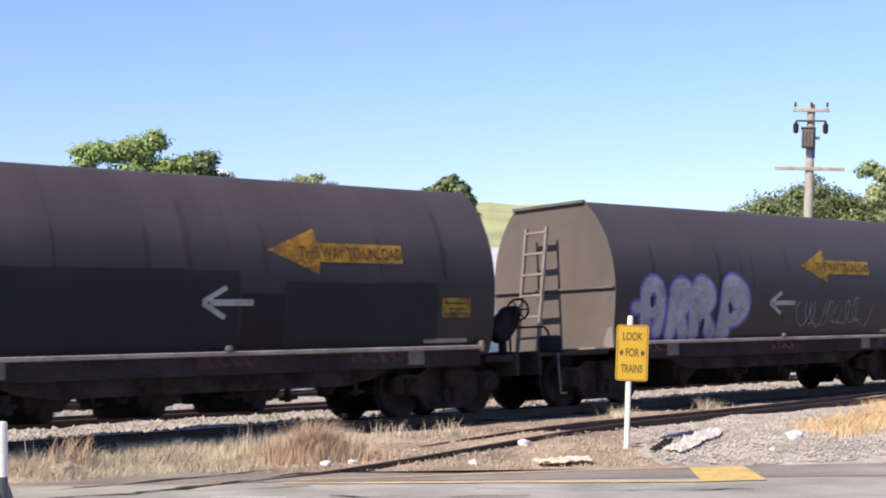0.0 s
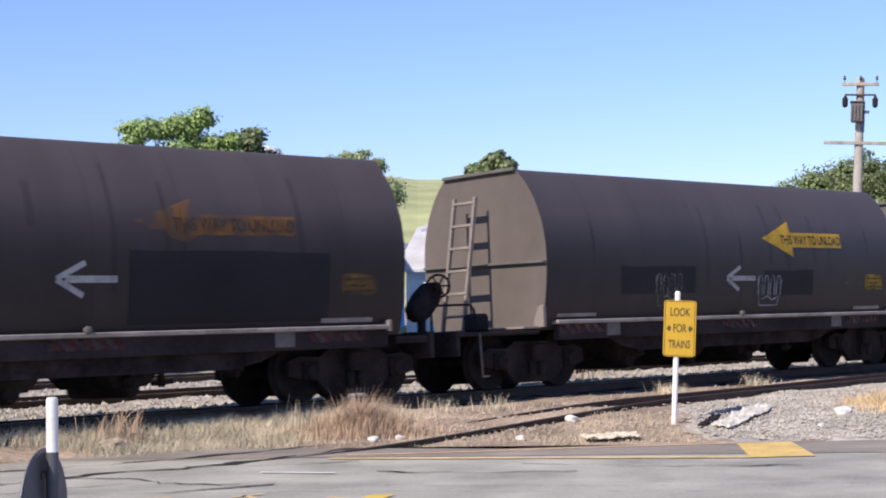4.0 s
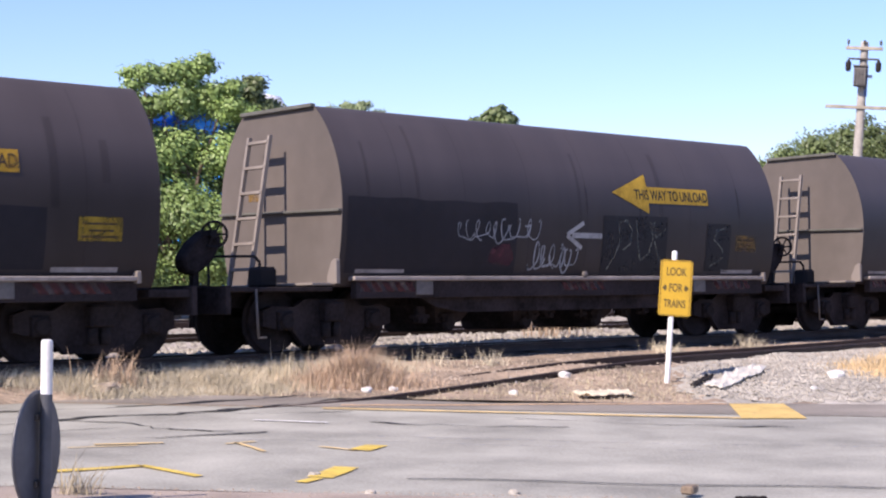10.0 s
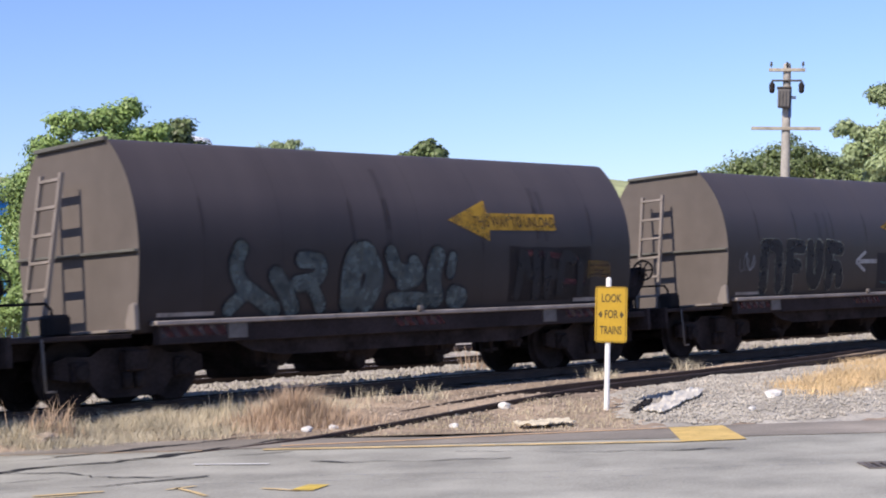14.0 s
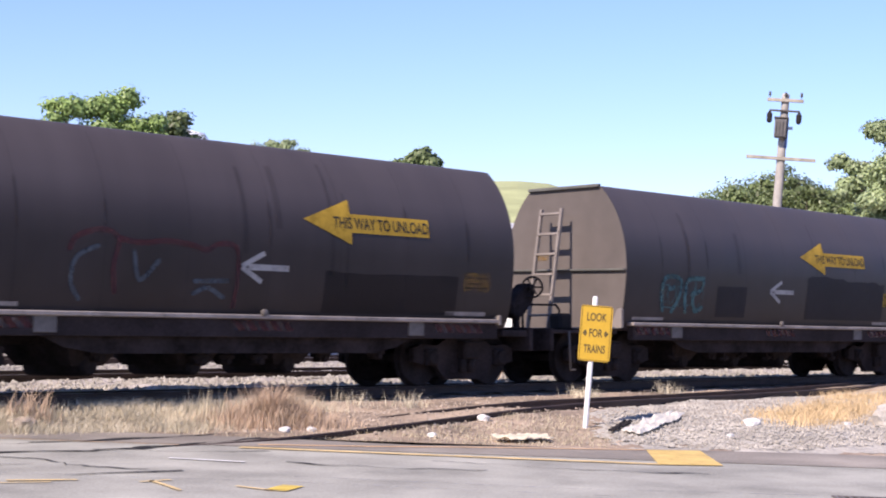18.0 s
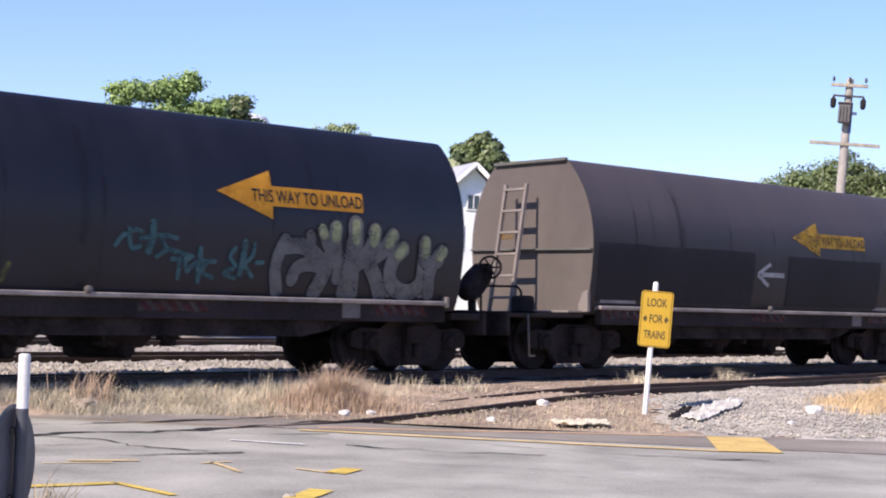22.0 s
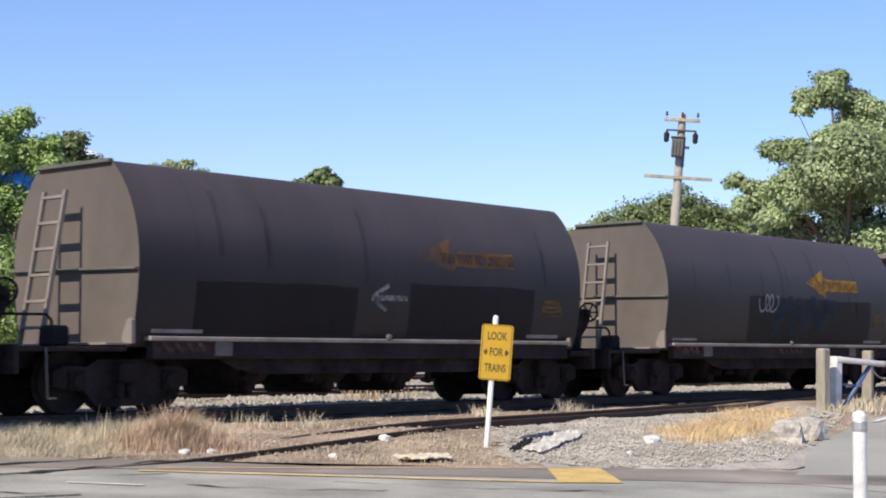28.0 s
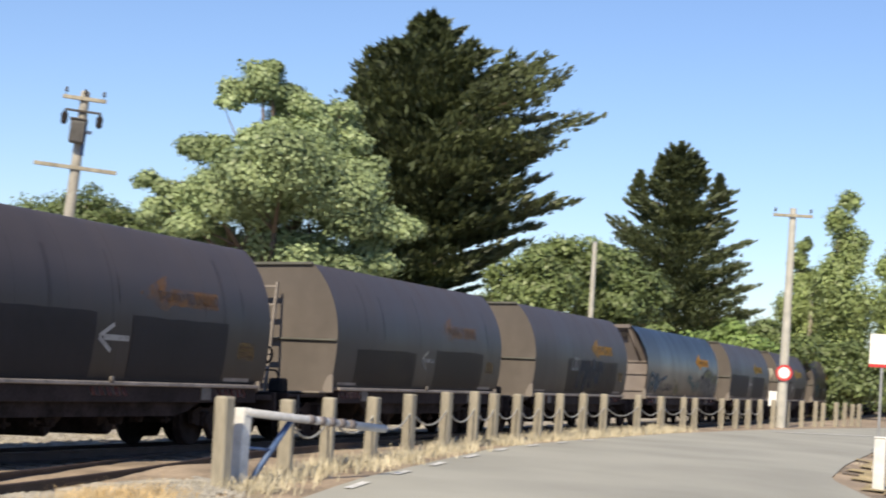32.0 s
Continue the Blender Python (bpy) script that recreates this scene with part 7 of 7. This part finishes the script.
def trees():
    # leafy trees before the blue shed
    add_tree("leafy_tree", 35.88, 37, 6, [(-1.1, 5.15, 0.5), (-1.0, 4.6, 0.5), (0.0, 5.3, 0.48), (0.05, 4.6, 0.55), (0.8, 5.4, 0.52), (0.9, 4.7, 0.55), (1.75, 5.0, 0.35), (1.9, 4.5, 0.45), (-1.8, 4.3, 0.45), (-1.2, 3.6, 0.9), (0.4, 3.5, 1.0), (1.8, 3.6, 0.8), (-0.6, 2.3, 1.1), (1.2, 2.2, 1.1), (-2.2, 3.3, 0.8), (-2.6, 2.0, 1.0), (-1.9, 1.2, 1.0), (0.4, 1.1, 1.1), (2.3, 1.2, 0.9), (-1.75, 4.65, 0.5), (-2.1, 3.95, 0.7), (-1.5, 3.1, 0.9), (-2.5, 2.8, 0.8)], 145000, 0.05, "leaf_bright", "bright green leafy tree behind the train", 1, 0.2, sub=7)
    add_tree("leafy_tree", 38.55, 38, 5.6, [(-0.75, 4.8, 0.32), (0.0, 5.05, 0.4), (0.2, 4.6, 0.5), (0.7, 4.5, 0.32), (-0.4, 4.0, 0.5), (0.2, 3.6, 0.45), (-0.6, 3.0, 0.6), (0.1, 2.6, 0.4), (-0.5, 2.2, 0.4)], 23000, 0.048, "leaf_mid", "green leafy tree with loose branches", 2, 0.15, sub=7)
    add_tree("leafy_tree", 41.6, 75, 8, [(-1.0, 7.1, 0.6), (-0.5, 7.5, 0.55), (0.1, 7.8, 0.5), (0.55, 8.0, 0.45), (1.1, 7.5, 0.5), (-1.7, 6.3, 0.7), (-0.9, 6.2, 1.0), (0.2, 6.4, 1.1), (1.3, 6.3, 0.9), (0.2, 5.0, 1.6)], 30000, 0.075, "leaf_pale", "greyish green tree beyond the shed", 3, 0.22)
    add_tree("round_tree", 46.55, 84, 9, [(-0.42, 7.6, 0.75), (0.1, 8.5, 0.62), (0.5, 7.7, 0.7), (0.05, 7.2, 1.0), (-0.1, 5.9, 1.1), (-0.3, 8.2, 0.5), (0.42, 8.2, 0.5), (0.75, 7.0, 0.5)], 15000, 0.15, "leaf_mid", "round dark green tree behind the train", 4, 0.25)
    # bank of shrubs and trees behind the pole
    for i, (az, D, z, r, m) in enumerate(((54.5, 76, 5.1, 1.1, "leaf_hedge"), (55.5, 78, 6.0, 1.3, "leaf_hedge"), (56.3, 80, 6.7, 1.3, "leaf_hedge"), (57.2, 82, 7.1, 1.4, "leaf_hedge"), (58.1, 84, 7.9, 1.5, "leaf_mid"), (58.7, 84, 8.3, 1.5, "leaf_mid"), (59.5, 80, 7.4, 1.3, "leaf_hedge"), (60.1, 82, 7.3, 1.4, "leaf_mid"), (61.0, 80, 6.4, 1.5, "leaf_hedge"))):
        add_tree("shrub_tree", az, D, z, [(-0.8, z - 1.3, r), (0.1, z - 0.55, r * 0.6), (0.6, z - 0.9, r * 0.6), (0.8, z - 1.6, r), (0, z - 2.6, r * 1.3)], 7500, 0.10, m, "green bushy tree behind the train", 10 + i, 0.2)
    # large pale tree
    lobes = [(-0.64, 10.63, 0.88), (-1.38, 10.27, 0.66), (-0.27, 11.09, 0.44), (0.37, 10.36, 0.61), (1.01, 9.81, 0.66), (-1.65, 9.90, 0.39), (1.93, 9.81, 0.71), (1.10, 9.17, 0.79), (0.18, 8.80, 0.83), (-0.73, 8.62, 0.75), (2.57, 8.89, 0.88), (-2.75, 8.53, 0.61), (-1.93, 8.34, 0.71), (-1.19, 7.70, 0.88), (0.18, 7.70, 0.92), (1.65, 7.97, 1.01), (-3.94, 7.06, 0.57), (-3.12, 6.69, 0.71), (-2.20, 6.78, 0.79), (-1.01, 6.51, 0.83), (-3.67, 6.05, 0.66), (-2.57, 5.77, 0.79), (0.00, 6.33, 0.83), (1.28, 6.69, 0.83), (2.38, 6.51, 0.92), (3.67, 6.14, 0.83), (4.49, 6.14, 0.57), (3.21, 5.59, 0.83), (3.67, 4.95, 0.61), (3.02, 7.88, 0.77)]
    lobes += [(0.27, 7.70, 1.74), (-1.47, 6.60, 1.38), (1.83, 6.78, 1.65), (0.55, 4.95, 1.83), (-2.20, 5.13, 1.28), (2.57, 4.49, 1.38), (0.37, 9.53, 0.92)]
    add_tree("pale_tree", 64.2, 66, 11, lobes, 210000, 0.088, "leaf_pale", "large pale green broad-leaved tree", 30, 0.45, sub=8, flat=0.7, metres=True, deep=1.5)
    bend = (REACH[0], REACH[1])
    conifer(74.3, 29.3, -68, 16.3, [(0.18, 1.8), (0.31, 2.6), (0.48, 4.3), (0.6, 5.3), (0.73, 5.0), (0.85, 4.3), (0.90, 2.2), (0.95, 1.0), (1.0, 0.2)], 120000, 210, 40, "tall dark green spreading conifer", lop=0.32)
    conifer(118.5, 27.9, -78, 17.4, [(0.05, 5.0), (0.37, 5.6), (0.53, 5.2), (0.78, 3.6), (0.9, 1.7), (1.0, 0.2)], 65000, 150, 41, "dark green conical conifer", leaders=5)
    for i, (az, D, h, wd) in enumerate(((83.35, 116, 15.6, 1.0), (85.0, 120, 12.2, 1.0), (82.0, 122, 12.8, 0.75))):
        blobs = [(2.2 * wd * math.sin(q * 2.1) * 0.25, h * (0.10 + 0.092 * q), 2.0 * wd * (1 - abs(q - 4) / 8)) for q in range(10)]
        add_tree("poplar", az, D, h, blobs, 26000, 0.15, "leaf_poplar", "upright green poplar beyond the railway", 50 + i, 0.3, sub=9, flat=1.2, metres=True, at=bend)
    for i, (az, D, z, r, m) in enumerate(((72.9, 92, 8.0, 1.9, "leaf_hedge"), (73.9, 96, 9.3, 1.8, "leaf_hedge"), (75.1, 98, 9.3, 1.8, "leaf_mid"), (76.1, 98, 8.3, 1.7, "leaf_mid"), (77.3, 90, 4.6, 1.4, "leaf_hedge"), (79.5, 92, 5.0, 1.5, "leaf_bright"), (80.7, 96, 5.4, 1.6, "leaf_hedge"), (82.3, 104, 4.9, 1.6, "leaf_hedge"), (83.7, 104, 4.6, 1.8, "leaf_mid"))):
        add_tree("shrub_tree", az, D, z, [(-0.8, z - 1.2, r * 0.8), (0.2, z - 0.6, r * 0.7), (0.9, z - 1.5, r * 0.9), (0, z - 2.6, r * 1.2), (-0.7, z - 3.2, r)], 9000, 0.16, m, "green bushy tree behind the train", 70 + i, 0.2, at=bend)
    for i in range(9):
        az = 63 + 1.1 * i
        add_tree("shrub_tree", az, 74 + 3 * (i % 3), 3.5, [(-0.9, 2.4, 1.3), (0.5, 2.8, 1.3), (0, 1.2, 1.5)], 4500, 0.16, "leaf_dark" if i < 7 else "leaf_hedge", "shaded bush behind the train", 90 + i, 0.15)


trees()


# ---- buildings and hill ----
def shed():
    """Blue clad shed: a long wall that runs away from the road, and a lower end."""
    cx, cy, _ = spot(38.3, 42)
    s = empty("clad_shed", pose(cx, cy, 0, 0, 0, 90 - 47))
    tagged(s, "blue clad industrial shed with white bands and roof edge", "building")
    Ln, He, Wd = 60.0, 4.9, 14.0
    part("wall", boxes((0, Ln, -0.15, 0, -0.3, He)), "blue_clad", s)
    for z0, z1 in ((3.5, 3.82), (2.7, 3.12), (1.95, 2.4), (1.05, 1.3)):
        part("band", boxes((0.0, Ln, -0.17, -0.15, z0, z1)), "blue_pale", s, "pale blue painted band")
    part("eaves_trim", boxes((-0.2, Ln, -0.32, 0.0, He - 0.45, He - 0.12), bevel=0.02), "blue_dark", s, "dark blue eaves trim")
    part("gutter", boxes((-0.2, Ln, -0.42, 0.1, He - 0.12, He + 0.28), bevel=0.03), "white_clad", s, "white gutter and fascia")
    # end wall with a falling roof line
    bm = bmesh.new()
    f = bm.faces.new([bm.verts.new((0, y, z)) for y, z in ((0, -0.3), (Wd, -0.3), (Wd, 1.75), (5.57, 4.0), (0, 5.5))])
    ext = bmesh.ops.extrude_face_region(bm, geom=[f])
    bmesh.ops.translate(bm, verts=[g for g in ext["geom"] if isinstance(g, bmesh.types.BMVert)], vec=(0.2, 0, 0))
    bmesh.ops.recalc_face_normals(bm, faces=bm.faces)
    part("end_wall", bm, "blue_clad", s)
    bm = bmesh.new()
    vs = [bm.verts.new(p) for p in ((-0.3, 0, 5.55), (-0.3, Wd + 0.4, 1.65), (Ln, Wd + 0.4, 1.65), (Ln, 0, 5.55), (-0.3, 0, 5.4), (-0.3, Wd + 0.4, 1.5), (Ln, Wd + 0.4, 1.5), (Ln, 0, 5.4))]
    for q in ((0, 3, 2, 1), (4, 5, 6, 7), (0, 1, 5, 4), (1, 2, 6, 5), (2, 3, 7, 6), (3, 0, 4, 7)):
        bm.faces.new([vs[i] for i in q])
    bmesh.ops.recalc_face_normals(bm, faces=bm.faces)
    part("roof", bm, "white_clad", s)
    part("barge_board", tubes(((-0.3, 0, 5.45), (-0.3, Wd + 0.4, 1.55), 0.2), seg=4), "blue_dark", s)
    for x in (6, 13, 21, 30):
        part("roof_vent", lathe_one([(0.5, 0), (0.5, 0.4), (0.75, 0.5), (0.6, 0.75), (0.1, 0.85)], 14, "Z"), "white_clad", s).matrix_basis = pose(x, 0.6, 5.3)


def house(az, D, w, d, eave, ridge, rz, label, wins):
    x, y, _ = spot(az, D)
    h = empty("house", pose(x, y, 0, 0, 0, -az + rz))
    tagged(h, label, "house")
    bm = bmesh.new()
    f = bm.faces.new([bm.verts.new((px, -d / 2, pz)) for px, pz in ((-w / 2, -0.3), (w / 2, -0.3), (w / 2, eave), (0, ridge), (-w / 2, eave))])
    ext = bmesh.ops.extrude_face_region(bm, geom=[f])
    bmesh.ops.translate(bm, verts=[g for g in ext["geom"] if isinstance(g, bmesh.types.BMVert)], vec=(0, d, 0))
    bmesh.ops.recalc_face_normals(bm, faces=bm.faces)
    part("wall", bm, "white_clad", h)
    for sx in (-1, 1):
        bm = bmesh.new()
        a, b = (0, ridge + 0.15), (sx * (w / 2 + 0.5), eave - 0.5 * (ridge - eave) / (w / 2) + 0.15)
        vs = [bm.verts.new((p[0], q, p[1] + t)) for t in (0, 0.14) for p, q in ((a, -d / 2 - 0.4), (b, -d / 2 - 0.4), (b, d / 2 + 0.4), (a, d / 2 + 0.4))]
        for q in ((0, 1, 2, 3), (4, 5, 6, 7), (0, 1, 5, 4), (1, 2, 6, 5), (2, 3, 7, 6), (3, 0, 4, 7)):
            bm.faces.new([vs[i] for i in q])
        bmesh.ops.recalc_face_normals(bm, faces=bm.faces)
        part("roof", bm, "roof_grey", h)
        part("barge_board", tubes(((a[0], -d / 2 - 0.42, a[1]), (b[0], -d / 2 - 0.42, b[1]), 0.11), seg=4), "white_paint", h)
    for wx, wz, ww, wh in wins:
        win = part("window", boxes((wx - ww / 2 - 0.08, wx + ww / 2 + 0.08, -d / 2 - 0.06, -d / 2 + 0.02, wz - wh / 2 - 0.08, wz + wh / 2 + 0.08), bevel=0.01), "white_paint", h)
        part("pane", boxes((wx - ww / 2, wx + ww / 2, -d / 2 - 0.075, -d / 2 - 0.064, wz - wh / 2, wz + wh / 2)), "glass", win)
        part("glazing_bar", boxes((wx - 0.02, wx + 0.02, -d / 2 - 0.085, -d / 2 - 0.076, wz - wh / 2, wz + wh / 2)), "white_paint", win)
    return h


def hill():
    vs, fs = [], []
    n, m = 70, 12
    for i in range(n + 1):
        az = 20 + 70 * i / n
        for j in range(m + 1):
            D = 420 + 60 * j
            f = math.sin(math.pi * 0.5 * j / m)
            hgt = (78 + 4 * noise.noise((az * 0.5, 0, 4)) - 3.2 * max(0, az - 49.5) + 0.03 * max(0, az - 49.5) ** 2) * f
            p = spot(az, D, hgt - 1)
            vs.append(p)
    k = m + 1
    fs = [(i * k + j, i * k + j + 1, (i + 1) * k + j + 1, (i + 1) * k + j) for i in range(n) for j in range(m)]
    me = bpy.data.meshes.new("hill")
    me.from_pydata(vs, [], fs)
    me.materials.append(M["hillgrass"])
    tagged(new("hill", me), "distant dry green hillside", "hill", kind="structure")


shed()
house(46.0, 78, 3.0, 5, 5.3, 6.7, 14, "white gabled house beyond the railway", ((-0.8, 3.6, 0.7, 1.0), (0.7, 3.6, 0.7, 1.0), (0, 5.2, 0.5, 0.6)))
house(48.3, 82, 7.0, 12, 3.2, 5.1, 78, "white gabled house with a grey roof", ((-1.5, 2.4, 0.9, 1.2), (1.4, 2.4, 0.9, 1.2)))
hill()


def paling_fence():
    """A low fence behind the far track."""
    f = empty("paling_fence")
    tagged(f, "grey paling fence behind the tracks", "fence")
    a, b = Vector(spot(29.5, 38)), Vector(spot(42.2, 44))
    n = 66
    me = None
    ang = math.degrees(math.atan2(b.y - a.y, b.x - a.x))
    for i in range(n):
        p = a.lerp(b, i / n)
        if me is None:
            o = part("paling", boxes((-0.07, 0.07, -0.01, 0.01, 0, 1.45)), "paling", f)
            me = o.data
        else:
            o = new("paling", me)
            o.parent = f
        o.matrix_basis = pose(p.x, p.y, gz(p.x, p.y) - 0.05, 0, 0, ang) @ Matrix.Diagonal((1, 1, random.uniform(0.95, 1.04), 1))
    for z in (0.4, 1.15):
        part("rail", tubes((tuple(a + Vector((0, 0, z))), tuple(b + Vector((0, 0, z))), 0.04), seg=4), "paling", f)


paling_fence()
patch("lawn", [spot(41, 50)[:2], spot(53, 60)[:2], spot(53, 130)[:2], spot(41, 110)[:2]], "lawn", 1.5, 0.06, "sunlit green lawn beyond the railway", "grass", 0.05)


def motions():
    for k, w in WAGONS.items():
        walk(w, [(t, pose(wagon_at(k, s), YC, RAIL, CANT)) for t, s in RUN])
    # the wheels roll with the train; those alike share one set of keys
    ts = [i / 10 for i in range(321)]
    run = np.interp(ts, [r[0] for r in RUN], [r[1] for r in RUN]) - RUN[0][1]
    for ax, wheels in WHEELS.items():
        walk(wheels[0], [(t, pose(ax, 0, 0.42, 0, math.degrees(d / 0.42), 0)) for t, d in zip(ts, run)])
        keys = wheels[0].animation_data
        for o in wheels[1:]:
            o.rotation_mode = "QUATERNION"
            o.animation_data_create()
            o.animation_data.action = keys.action
            o.animation_data.action_slot = keys.action_slot


motions()
